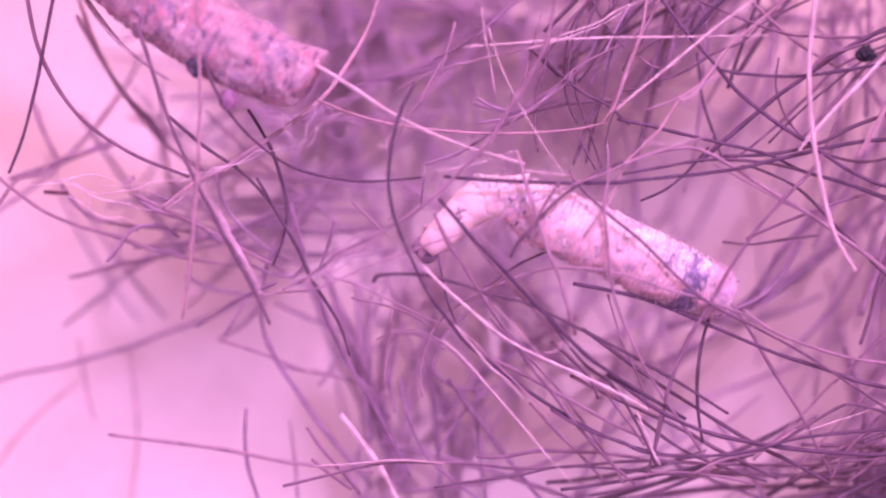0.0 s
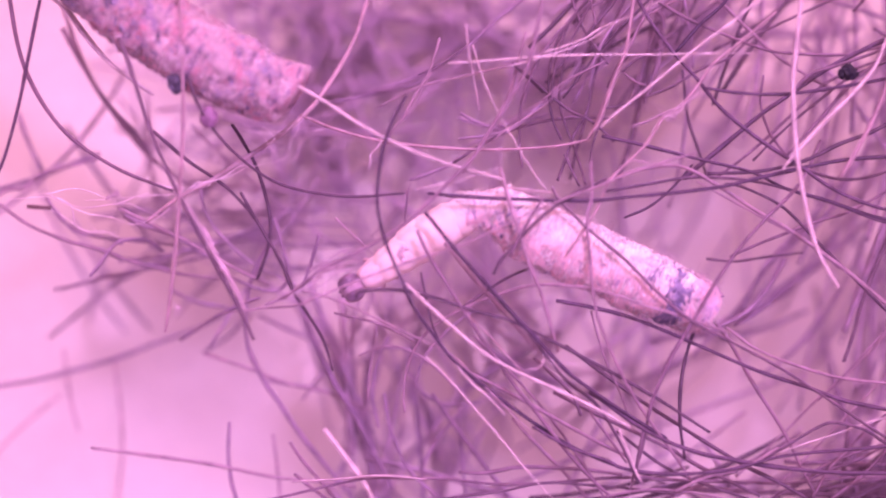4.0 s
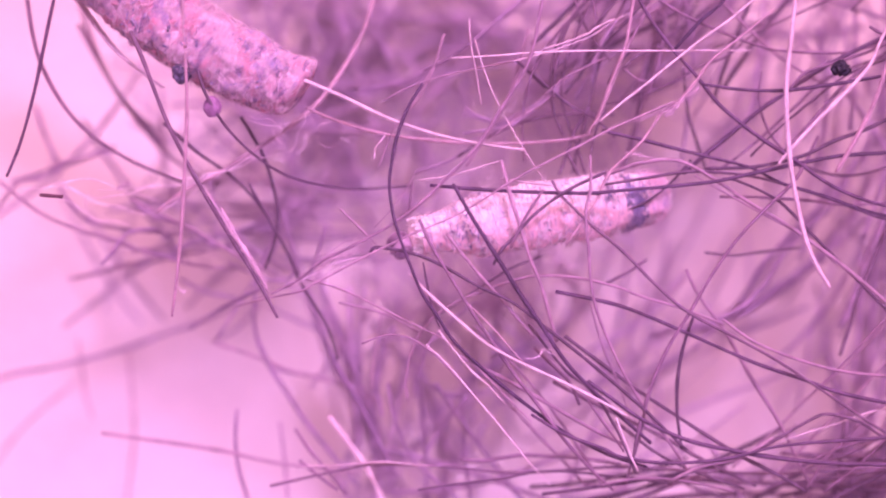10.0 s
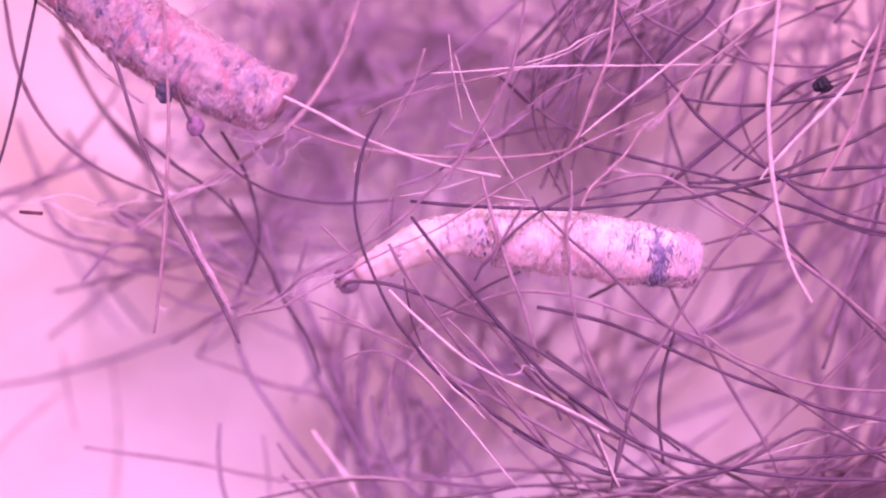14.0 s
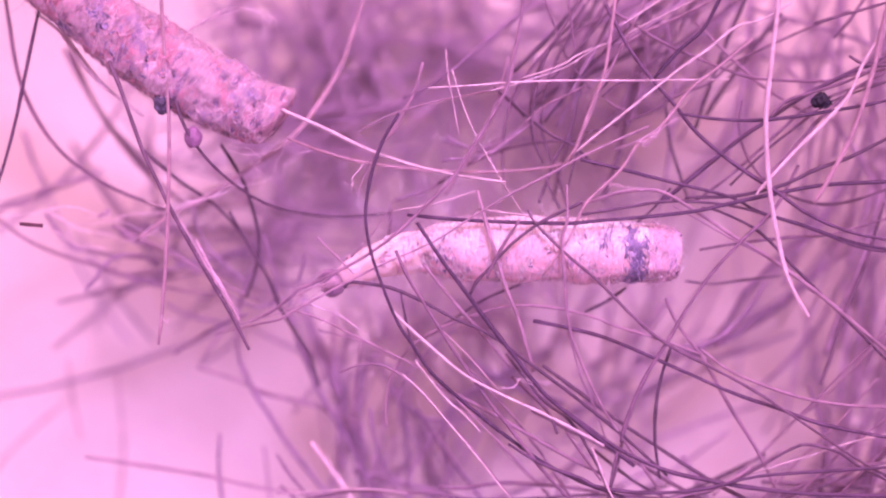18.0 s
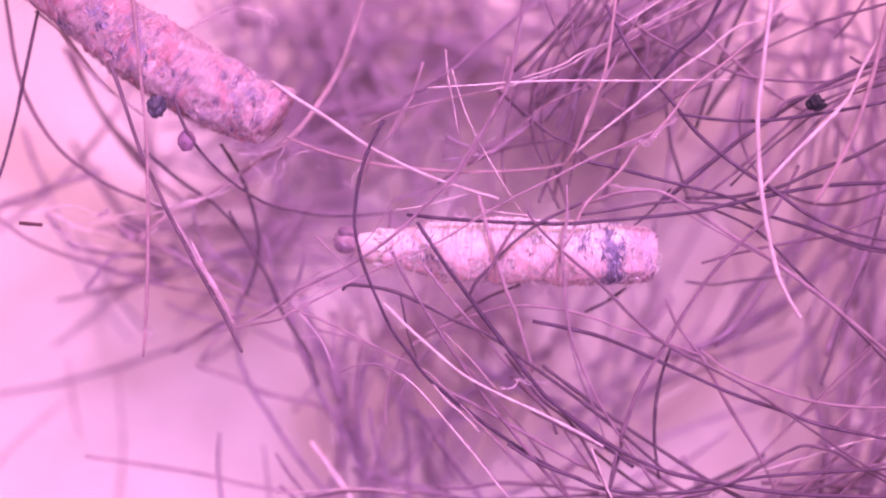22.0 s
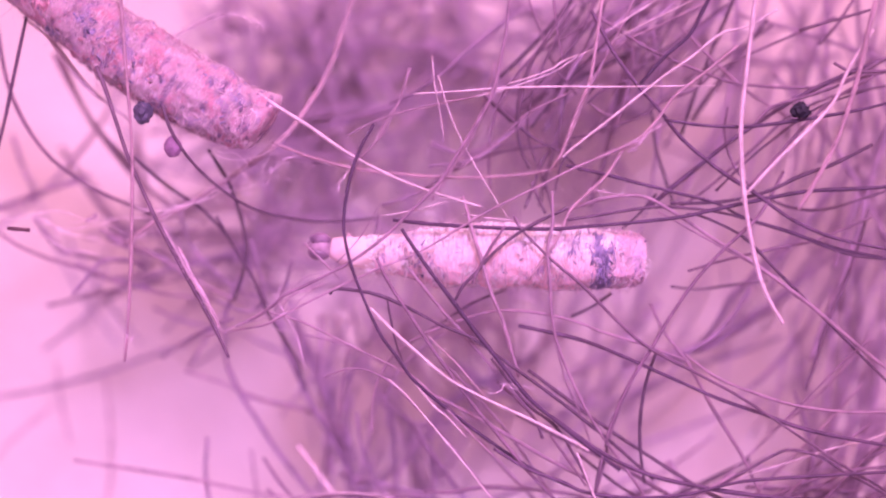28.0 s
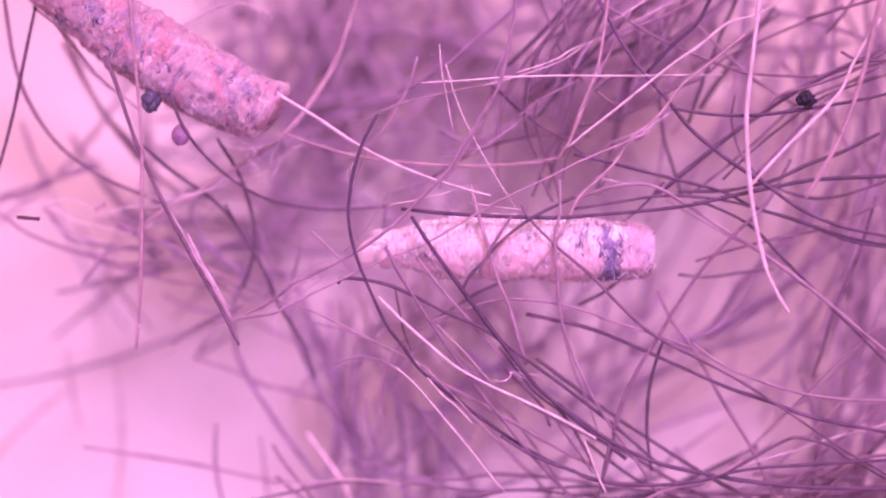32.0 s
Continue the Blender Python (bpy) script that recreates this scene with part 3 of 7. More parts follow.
hair(50, "M", 0.116, (3.94, 1.72, 0.4), (5.11, 2.09, 0.4), (6.16, 2.12, 0.4), (7.2, 1.55, 0.5), (8.16, 0.91, 0.5), (9.13, 0.34, 0.5), (9.94, -0.22, 0.5), (10.91, -0.95, 0.5), (11.87, -1.75, 0.5), (12.65, -2.4, 0.5), (14.13, -3.53, 0.5))
hair(51, "D", 0.091, (7.4, 1.64, 0.2), (7.88, 1.56, 0.2), (9.02, 0.99, 0.2), (10.01, 0.02, 0.1), (10.84, -0.79, 0), (12.01, -1.94, -0.2), (13.36, -3.25, -0.4))
hair(52, "D", 0.092, (7.44, 0.22, -0.4), (8.29, 0.43, -0.4), (9.11, 0.59, -0.4), (10.11, 0.76, -0.5), (11.27, 0.92, -0.6), (12.93, 1.5, -0.8))
hair(53, "D", 0.092, (9.51, 2.25, -0.9), (10.67, 1.84, -0.9), (11.66, 1.84, -0.9), (12.95, 2.25, -0.9), (14.16, 2.67, -1))
hair(54, "D", 0.119, (12.84, 1.84, -1), (12.38, 0.19, -1.2), (11.63, -1.64, -1.2), (11.35, -2.63, -1.2), (11.05, -3.5, -1.2))
hair(55, "S", 0.115, (-12.13, 1.1, 0.8), (-11.47, 1.05, 0.9))
# low hairs here take paler tones, with haze put into the colour
hair(56, "M", 0.109, (-14.41, 0.36, -3), (-13.56, 1.56, -3), (-12.88, 1.73, -3), (-12.36, 2.16, -3), (-11.68, 2.33, -3), (-10.72, 2.6, -3.4))
hair(57, "M", 0.109, (-13.94, 1.63, -2.4), (-13.43, 1.21, -2.4), (-12.58, 0.61, -2.4), (-11.59, 0.19, -2.5), (-10.74, -0.06, -2.5), (-9.57, -0.49, -2.6), (-8.24, -0.83, -2.8), (-6.9, -1, -3))
hair(58, "M", 0.096, (-12.19, 1.47, -3), (-11.77, 0.79, -3), (-11, 0.36, -3), (-9.97, 0.19, -3), (-8.44, 0.02, -3))
hair(59, "F", 0.108, (-10.74, -0.86, -1.6), (-10.45, -0.48, -1.8), (-10.01, 0.11, -2.2), (-9.23, 0.19, -2.6), (-8.78, -0.15, -3))
hair(60, "M", 0.111, (-11.95, -1.28, -4), (-11, -1.02, -4), (-9.78, -0.76, -4), (-8.4, -0.5, -4), (-6.83, -0.15, -4))
hair(61, "M", 0.108, (-9.98, 1.11, -2), (-8.81, 0.53, -2), (-7.8, 0.02, -2), (-6.79, -0.57, -2), (-5.65, -1.16, -2.4))
hair(62, "F", 0.108, (-5.85, -1.52, -1.2), (-6.43, -1.74, -1.8), (-7.19, -2.1, -2.6), (-7.78, -2.46, -3.2), (-8.34, -2.82, -3.6))
hair(63, "F", 0.092, (-4.14, 0.27, -1.6), (-4.36, -0.49, -1.8), (-4.70, -1.37, -2.2))
hair(64, "D", 0.093, (-6.35, 1.51, -1), (-5.71, 0.35, -1.2), (-5.22, -0.48, -1.3), (-4.9, -1.31, -1.5), (-4.09, -2.66, -1.8), (-3.76, -3.68, -2))
hair(65, "F", 0.109, (-7.63, 1.87, -2), (-7.34, 0.7, -2.4), (-6.2, -0.49, -2.8), (-4.86, -1.18, -3.2))
hair(66, "F", 0.130, (-15.32, -4.73, -6.2), (-14.25, -4.32, -6.2), (-12.99, -4.11, -6.2), (-11.73, -3.79, -6.2), (-10.48, -3.44, -6.2), (-9.41, -3.03, -6.2), (-8.15, -2.58, -6.2), (-6.89, -1.95, -6.2))
hair(67, "F", 0.109, (-6.84, -5.23, -2.9), (-6.89, -6.12, -2.9), (-6.8, -6.97, -2.9), (-6.6, -7.65, -2.9), (-6.21, -8.86, -3))
hair(68, "M", 0.102, (-10.88, -5.92, -2.6), (-9.06, -6.17, -2.6), (-7.36, -6.43, -2.6), (-5.67, -6.8, -2.6), (-4.47, -6.93, -2.5), (-3.11, -7.12, -2.4))
hair(69, "R", 0.100, (-14.92, -7.22, -6.8), (-14.29, -6.31, -6.8), (-13.47, -5.51, -6.8), (-12.39, -4.6, -6.8))
hair(70, "R", 0.100, (-12.3, -3.24, -6.8), (-12.11, -4.69, -6.8), (-11.84, -5.77, -6.8))
hair(71, "R", 0.100, (-10.71, -3.6, -6.8), (-10.48, -6.14, -6.8), (-10.66, -7.95, -6.8), (-10.94, -9.75, -6.8))
hair(72, "M", 0.110, (-7.64, -3.21, -3.5), (-6.26, -3.68, -3.5), (-5.23, -4.11, -3.5), (-3.85, -4.45, -3.5), (-2.48, -5.06, -3.5))
hair(73, "F", 0.152, (-6.32, -3.04, -3.5), (-6.14, -3.47, -3.5), (-5.78, -4.16, -3.5), (-5.35, -4.78, -3.5), (-4.84, -5.56, -3.5), (-3.96, -6.68, -3.5), (-3.25, -7.54, -3.5))
hair(74, "D", 0.107, (-5.04, -5.76, -2.2), (-4.6, -6.37, -2), (-4.09, -6.93, -1.8), (-3.49, -7.66, -1.6))
hair(75, "D", 0.107, (-4.89, -6.65, -1.8), (-4.41, -7.04, -1.7), (-3.74, -7.53, -1.6))
hair(76, "M", 0.097, (-5.62, -5.7, -4), (-5.45, -7.09, -4), (-5.36, -8.48, -4))
hair(77, "D", 0.093, (-5.71, -7.36, -1.2), (-4.05, -6.98, -1.2), (-2.72, -6.73, -1.2), (-1.39, -6.75, -1.2), (-0.4, -6.78, -1.2), (1.1, -6.95, -1.2), (2.76, -6.9, -1.2), (4.47, -6.77, -1.1), (6.06, -6.84, -1), (7.7, -6.91, -0.9), (9.33, -6.94, -0.8), (10.96, -6.81, -0.7), (12.88, -6.72, -0.6), (14.39, -6.65, -0.6))
hair(78, "P", 0.066, (-4.94, -6.79, -1), (-3.7, -6.73, -1), (-2.38, -6.64, -1), (-1.06, -6.76, -1))
hair(79, "P", 0.163, (-4.05, -5.41, -2.6), (-3.29, -6.43, -2.6), (-2.78, -7.19, -2.6), (-2.27, -8.29, -2.6))
hair(80, "K", 0.101, (-1.84, 3.99, 1.36), (-2.21, 3.27, 1.43), (-2.47, 2.4, 1.5), (-2.59, 1.44, 1.54), (-2.56, 0.81, 1.54), (-2.36, 0.02, 1.54), (-2.04, -0.77, 1.5), (-1.5, -1.89, 1.36), (-1.02, -2.53, 1.22), (-0.46, -3.26, 1.08), (0.42, -3.99, 0.8), (1.55, -4.82, 0.5), (2.85, -5.64, 0.3), (4.15, -6.22, 0.2), (5.29, -6.51, 0.2))
hair(81, "K", 0.128, (-0.95, 1.01, 1.33), (-0.22, 0.02, 1.33), (0.57, -0.94, 1.26), (1.22, -1.74, 1.15), (1.85, -2.46, 1.08), (2.82, -3.58, 0.9), (3.64, -4.25, 0.6), (4.46, -4.86, 0.4), (5.61, -5.65, 0.2))
hair(82, "D", 0.103, (-1.62, 0.21, 1.22), (-1.26, -0.46, 1.22), (-0.7, -1.26, 1.19), (0.1, -2.37, 1.08), (0.74, -3.18, 1), (1.38, -3.99, 0.8), (1.95, -4.61, 0.7), (2.85, -5.64, 0.4), (3.67, -6.46, 0.2), (4.49, -7.14, 0))
hair(83, "D", 0.102, (-2.97, -1.16, 1.08), (-2.75, -0.98, 1.12), (-1.66, -1.04, 1.15), (-0.7, -1.34, 1.15), (0.26, -1.74, 1.12), (1.21, -2.05, 1.08), (2.34, -2.7, 1), (3.47, -3.38, 0.8), (4.45, -4.01, 0.6), (5.43, -4.67, 0.4), (6.75, -5.65, 0.2))
hair(84, "P", 0.089, (-1.65, -1.1, 1.26), (-1.02, -1.73, 1.22), (-0.3, -2.37, 1.15), (0.58, -3.1, 1.08), (1.54, -3.63, 1), (2.83, -4.23, 0.8), (3.8, -4.72, 0.7), (4.61, -5.17, 0.6))
hair(85, "M", 0.064, (-2.98, -3.12, 0.6), (-2.33, -2.88, 0.6), (-1.69, -2.93, 0.6), (-1.03, -3.31, 0.6), (-0.38, -3.93, 0.6), (0.26, -4.65, 0.6), (0.92, -5.36, 0.6), (1.97, -6.68, 0.6))
hair(86, "P", 0.058, (-0.78, -2.73, 1.08), (0.1, -3.82, 1), (0.58, -4.24, 0.9), (1.09, -4.79, 0.8))
hair(87, "M", 0.115, (0.97, 2.1, 1.15), (1.25, 1.06, 1.26), (1.53, 0.18, 1.26), (1.8, -0.69, 1.22), (2.1, -1.41, 1.12), (2.34, -2.22, 1), (2.59, -3.04, 0.6))
hair(88, "M", 0.090, (3.5, 2.26, 1.12), (3.51, 1.3, 1.22), (3.37, 0.65, 1.26), (3.45, -0.45, 1.26), (3.53, -1.42, 1.19), (3.77, -2.37, 1.08), (4.43, -3.83, 0.8), (5.11, -4.91, 0.4), (5.77, -5.82, 0.2), (6.44, -6.78, 0))
hair(89, "D", 0.090, (2.41, 1.54, 1.15), (2.65, 1.14, 1.22), (3.45, 0.34, 1.26), (4.39, -0.45, 1.26), (5.36, -1.42, 1.19), (6.32, -2.21, 1.08), (7.64, -2.9, 0.8), (8.8, -3.52, 0.6), (9.96, -4.26, 0.4), (11.61, -5.36, 0.2), (12.73, -6.02, 0.1), (14.09, -6.81, 0))
hair(90, "D", 0.101, (3.93, 1.77, 1.08), (2.81, 1.22, 1.22), (1.93, 0.57, 1.29), (1.37, -0.06, 1.26), (0.98, -0.46, 1.19), (0.77, -0.86, 1.12))
hair(91, "D", 0.088, (2.17, 1.26, 1.22), (1.77, 0.66, 1.29), (1.34, -0.14, 1.29), (1.25, -0.39, 1.26))
hair(92, "M", 0.070, (6.32, 2.81, 1.15), (5.36, 2.49, 1.19), (4.31, 2.12, 1.22), (3.45, 1.74, 1.26), (2.17, 1.23, 1.29), (1.21, 0.77, 1.29), (-0.06, 0.13, 1.26), (-1.34, -0.3, 1.22), (-2.77, -0.85, 1.15), (-4.22, -1.47, 1.05), (-4.69, -1.67, 0.8), (-5.76, -1.81, 0), (-6.90, -2.00, -1.5))
hair(93, "P", 0.064, (0.97, 1.58, 1.08), (1.86, 1.45, 1.12), (2.42, 1.4, 1.12))
hair(94, "M", 0.091, (7.33, -2.54, 0.7), (6.17, -2.11, 1), (4.89, -1.73, 1.08), (4.32, -1.5, 1), (3.15, -1.23, 0.8), (1.87, -1.19, 0.6), (0.75, -1.52, 0.3), (-0.23, -1.93, 0), (-1.05, -2.52, -0.4), (-1.55, -3.36, -0.8), (-1.72, -4.28, -1), (-1.68, -4.84, -1))
hair(95, "K", 0.117, (2.58, -1.62, 0.2), (3.5, -1.8, 0.2), (4.48, -2.04, 0.2), (5.45, -2.41, 0.2), (6.75, -2.98, 0.2), (8.37, -3.68, 0.2), (9.66, -4.11, 0.2), (10.8, -4.52, 0.2), (12.58, -4.88, 0.2), (14.2, -5.09, 0.2))
hair(96, "D", 0.079, (2.24, -0.59, -0.8), (1.25, -1, -0.8), (0.27, -1.63, -0.9), (-0.73, -2.3, -1.2))
hair(97, "M", 0.091, (7.38, -2.41, 0.3), (8.35, -3.09, 0.3), (9.97, -3.7, 0.3), (11.27, -3.96, 0.3), (12.69, -4.03, 0.3), (14.18, -3.95, 0.3))
hair(98, "D", 0.104, (6.58, -2.25, 0.2), (6.28, -3.23, 0), (6.13, -4.22, -0.1), (6.14, -5.2, -0.2), (6.28, -6.19, -0.3))
hair(99, "M", 0.105, (6.43, -0.97, -0.6), (6.84, -1.79, -0.6), (7.56, -2.77, -0.5), (8.3, -4.08, -0.5), (9.12, -5.39, -0.5), (9.61, -6.38, -0.5), (10.02, -7.2, -0.5))
hair(100, "D", 0.118, (2.87, -2.91, -0.1), (3.98, -3.73, -0.2), (5, -4.48, -0.3), (5.99, -5.13, -0.3), (7.13, -5.86, -0.3), (8.11, -6.44, -0.3), (8.93, -6.85, -0.3), (9.91, -7.42, -0.3))
hair(101, "K", 0.129, (3.49, -4.18, 0.4), (3.94, -4.5, 0.4), (5.12, -5.32, 0.3), (6.41, -5.89, 0.3), (7.71, -6.18, 0.3), (8.84, -6.37, 0.3), (10.46, -6.53, 0.3), (12.69, -6.58, 0.3), (14.18, -6.58, 0.3))
hair(102, "D", 0.119, (2.57, -4.26, -0.7), (4.02, -5.01, -0.8), (5.05, -5.5, -0.8), (6.04, -6, -0.8), (6.86, -6.49, -0.8), (8.51, -7.31, -0.8))
hair(103, "K", 0.103, (1.87, -5.13, 0.6), (2.84, -5.7, 0.6), (3.94, -6.11, 0.5), (4.45, -6.35, 0.5), (5.58, -6.51, 0.5), (6.71, -6.48, 0.5), (7.68, -6.35, 0.5), (8.97, -6.03, 0.5), (10.75, -5.87, 0.5), (12.65, -5.74, 0.5), (14.13, -5.63, 0.5))
hair(104, "M", 0.091, (5.9, -3.06, 0.2), (5.53, -3.87, 0.2), (5.22, -4.85, 0.1), (5.06, -5.67, 0), (4.83, -6.51, -0.2), (4.69, -7.18, -0.4))
hair(105, "P", 0.064, (4.27, -5.2, 0.8), (4.67, -6.24, 0.8), (4.91, -6.72, 0.8))
hair(106, "P", 0.065, (8.42, -6.18, -0.2), (9.4, -5.86, -0.2), (10.71, -5.45, -0.2), (11.69, -5.12, -0.2), (12.8, -4.84, -0.2), (14.3, -4.22, -0.2))
hair(107, "M", 0.080, (7.94, -6.82, -1.5), (8.61, -6.23, -1.5), (9.44, -5.48, -1.5), (10.27, -4.65, -1.5), (11.11, -3.98, -1.5), (12.11, -2.98, -1.5), (12.96, -1.98, -1.6))
hair(108, "D", 0.091, (8.22, -6.31, 0.1), (9.19, -5.74, 0.1), (10.01, -5.27, 0.1), (10.49, -5.14, 0.1), (11.31, -5.34, 0.1), (11.95, -5.74, 0.1), (12.73, -6.15, 0.1), (13.9, -6.8, 0.1))
hair(109, "D", 0.105, (9.78, -6.7, -0.5), (10.27, -6.46, -0.5), (11.25, -6.05, -0.5), (12.24, -5.8, -0.5), (13.39, -5.64, -0.5))
hair(110, "M", 0.090, (5.92, -7.01, 0.4), (6.72, -6.64, 0.4), (7.86, -6.36, 0.4), (8.82, -5.8, 0.4))
hair(111, "D", 0.106, (8.87, -7.42, -1), (10.19, -6.76, -1), (11.51, -6.26, -1), (12.97, -5.44, -1), (14.16, -4.61, -1))
hair(112, "M", 0.119, (-0.15, -6.56, -1), (0.6, -6.59, -1), (1.59, -6.43, -1), (2.58, -6.46, -1), (3.57, -6.53, -1), (4.57, -6.68, -1))
hair(113, "F", 0.123, (0.28, -4.68, -3), (-0.41, -5.44, -3), (-0.92, -6.13, -3), (-1.18, -6.73, -3))
hair(114, "M", 0.107, (1.43, -5.06, -1.4), (2.27, -5.97, -1.4), (2.93, -6.64, -1.4), (3.6, -7.39, -1.4))
hair(115, "F", 0.108, (-2.27, -4.38, -2.5), (-2.1, -5.4, -2.5), (-1.59, -6.59, -2.5), (-0.91, -7.26, -2.5), (-0.07, -7.94, -2.5))
hair(116, "F", 0.096, (-2.8, -3.39, -3), (-2.29, -3.09, -3), (-1.6, -3.14, -3), (-0.92, -3.57, -3))
hair(117, "F", 0.110, (-0.07, -4.78, -3.2), (0.02, -5.8, -3.2), (0.11, -7.17, -3.2), (0.28, -8.37, -3.2))
hair(118, "D", 0.080, (7.07, -0.48, -1.2), (7.91, -0.56, -1.3), (8.77, -0.45, -1.5), (9.99, -0.31, -1.8))
hair(119, "F", 0.139, (11.04, 1.06, -4), (9.82, -0.15, -4), (8.96, -1.37, -4), (8.09, -2.41, -4), (7.05, -3.45, -4))
hair(120, "F", 0.168, (12.89, 0.9, -4.6), (10.79, -0.85, -4.6), (9.56, -1.73, -4.6), (7.81, -2.61, -4.6), (5.91, -2.96, -4.8))
hair(121, "F", 0.123, (11.89, 2.41, -3), (10.87, 0.7, -3), (9.33, -0.49, -3), (8.82, -1.17, -3), (8.39, -2.03, -3))
hair(122, "M", 0.117, (-0.22, -3.47, 0.2), (1.07, -4.11, 0.2), (2.37, -4.85, 0.1), (3.51, -5.5, 0.1), (4.65, -6.08, 0))
hair(123, "D", 0.091, (1.8, -2.56, 0.4), (2.85, -3.86, 0.3), (3.66, -4.51, 0.3), (4.38, -5.65, 0.2), (4.89, -6.8, 0.1))
hair(124, "D", 0.078, (3.5, -4.75, 0.3), (4.15, -5.64, 0.3), (4.55, -6.21, 0.3))
hair(125, "M", 0.079, (0.26, -2.6, -0.4), (1.25, -3.59, -0.5), (2.4, -4.9, -0.5), (3.55, -6.54, -0.5), (4.04, -7.36, -0.5))
hair(126, "M", 0.065, (3.61, -1.94, -0.2), (3.98, -3.24, -0.2), (4.41, -4.22, -0.2), (4.75, -5.2, -0.2))
hair(127, "D", 0.079, (-1.38, -7.43, -0.8), (-0.06, -7.23, -0.8), (1.09, -7.1, -0.8), (2.41, -6.87, -0.8), (4.45, -7.03, -0.8), (6.04, -7.23, -0.8))
hair(128, "D", 0.092, (4.37, -5.4, -0.6), (5.69, -6.39, -0.6), (6.84, -6.91, -0.6), (8.15, -7.37, -0.6))
hair(129, "M", 0.078, (3.83, -7.19, 0.2), (5.13, -6.98, 0.2), (6.42, -7.08, 0.2), (7.72, -7.36, 0.2))
hair(130, "M", 0.079, (9, -7.07, -0.8), (9.5, -6.57, -0.8), (10.16, -5.91, -0.8), (10.82, -5.25, -0.8), (11.8, -4.27, -0.8), (12.63, -3.28, -0.8))
hair(131, "M", 0.092, (9.93, -7.35, -0.4), (10.42, -6.53, -0.4), (10.91, -6.04, -0.4), (11.56, -5.38, -0.4), (12.84, -4.4, -0.4))
hair(132, "D", 0.105, (10.45, -7.45, -0.6), (11.44, -6.72, -0.6), (12.26, -5.89, -0.6), (13.24, -4.91, -0.6))
hair(133, "D", 0.191, (6.25, 8.56, -3), (6.08, 7.54, -3), (5.83, 6.34, -3), (5.49, 4.63, -3), (5.14, 3.1, -3), (4.72, 1.9, -3))
hair(134, "D", 0.079, (2.91, 4.16, -1), (4.07, 5.64, -1), (5.06, 6.64, -1), (6.06, 7.63, -1))
hair(135, "D", 0.079, (2.49, 4.72, -0.8), (3.73, 6.12, -0.8), (4.55, 7.11, -0.8), (5.13, 7.93, -0.8))
hair(136, "M", 0.091, (3.61, 2.96, -0.2), (4.34, 4.75, -0.2), (5, 6.06, -0.2), (5.65, 7.37, -0.2), (5.98, 8.18, -0.2))
hair(137, "F", 0.123, (9.19, 8.39, -3), (9.02, 6.17, -3), (8.82, 4.46, -3), (8.47, 3.1, -3))
hair(138, "D", 0.094, (6.5, 5.05, -1.8), (6.64, 3.71, -1.8), (6.89, 2.87, -1.8), (7.22, 1.86, -1.8))
hair(139, "M", 0.038, (-2.62, 0.18, 1.08), (-1.97, 0.9, 1.08), (-1.34, 1.93, 1.08))
hair(140, "D", 0.066, (-1.55, 1.59, -0.8), (-1.6, 1.17, -0.8), (-1.66, 0.6, -0.8))
hair(141, "P", 0.051, (-1.34, 1.53, 1.08), (-0.38, 1.69, 1.08), (0.93, 2.08, 1.08))
hair(142, "D", 0.065, (-1.23, -0.79, 0.4), (-1.11, -1.43, 0.4), (-0.95, -2.16, 0.4), (-0.74, -2.69, 0.4))
hair(143, "M", 0.103, (-0.57, 0.02, 0.9), (0.26, -1.02, 0.9), (1.06, -1.91, 0.8), (1.95, -2.95, 0.7))
hair(144, "D", 0.079, (2.82, 7.93, -0.8), (3.32, 6.61, -0.8), (3.56, 6.04, -0.8), (4.24, 5.15, -1))
hair(145, "D", 0.079, (4.6, 0.71, -0.4), (5.34, 1.04, -0.4), (6, 1.58, -0.4), (6.57, 2.23, -0.4))
hair(146, "M", 0.052, (6.55, 1.71, 0.5), (8.33, 0.71, 0.5), (9.62, -0.01, 0.5), (10.58, -0.79, 0.5))
hair(147, "F", 0.217, (13.85, 4.94, -2.6), (13.09, 2.4, -2.6), (12.66, 0.7, -2.6), (12.15, -0.66, -2.6), (11.39, -2.69, -2.6))
hair(148, "D", 0.104, (12.71, 5.61, 0.2), (11.61, 4.97, 0.2), (10.8, 4.24, 0.2), (10.09, 3.43, 0.1), (9.21, 2.46, 0))
hair(149, "M", 0.065, (12.71, -1.93, 0.2), (11.93, -2.57, 0.2), (10.8, -3.74, 0.2), (10.01, -4.53, 0.1))
hair(150, "D", 0.078, (8.26, 2.31, -0.2), (9.08, 3.12, -0.2), (10.06, 3.94, -0.2), (11.2, 4.75, -0.2), (12.8, 5.32, -0.2))
hair(151, "F", 0.108, (-0.07, 3.71, -2.4), (0.78, 3.47, -2.4), (1.63, 3.56, -2.4), (2.64, 3.83, -2.4))
hair(152, "F", 0.110, (-3.84, 4.22, -3.2), (-2.47, 4.51, -3.2), (-1.09, 4.82, -3.2))
hair(153, "D", 0.093, (-0.23, 2.34, -1.2), (0.77, 2.98, -1.4), (1.94, 3.44, -1.5), (3.28, 3.66, -1.6), (4.44, 3.61, -1.6))
hair(154, "M", 0.064, (-3.61, 0.74, 0.6), (-3.12, 0.26, 0.6), (-2.56, -0.3, 0.6))
hair(155, "F", 0.150, (-4.76, -1.55, -3), (-4.46, -2.49, -3), (-4.1, -3.34, -3), (-3.67, -4.21, -3), (-3.14, -5.07, -3), (-2.54, -6.26, -3), (-2.01, -7.29, -3))
hair(156, "M", 0.079, (-3.69, -1.96, -0.8), (-2.37, -2.29, -0.8), (-1.38, -2.81, -0.8))
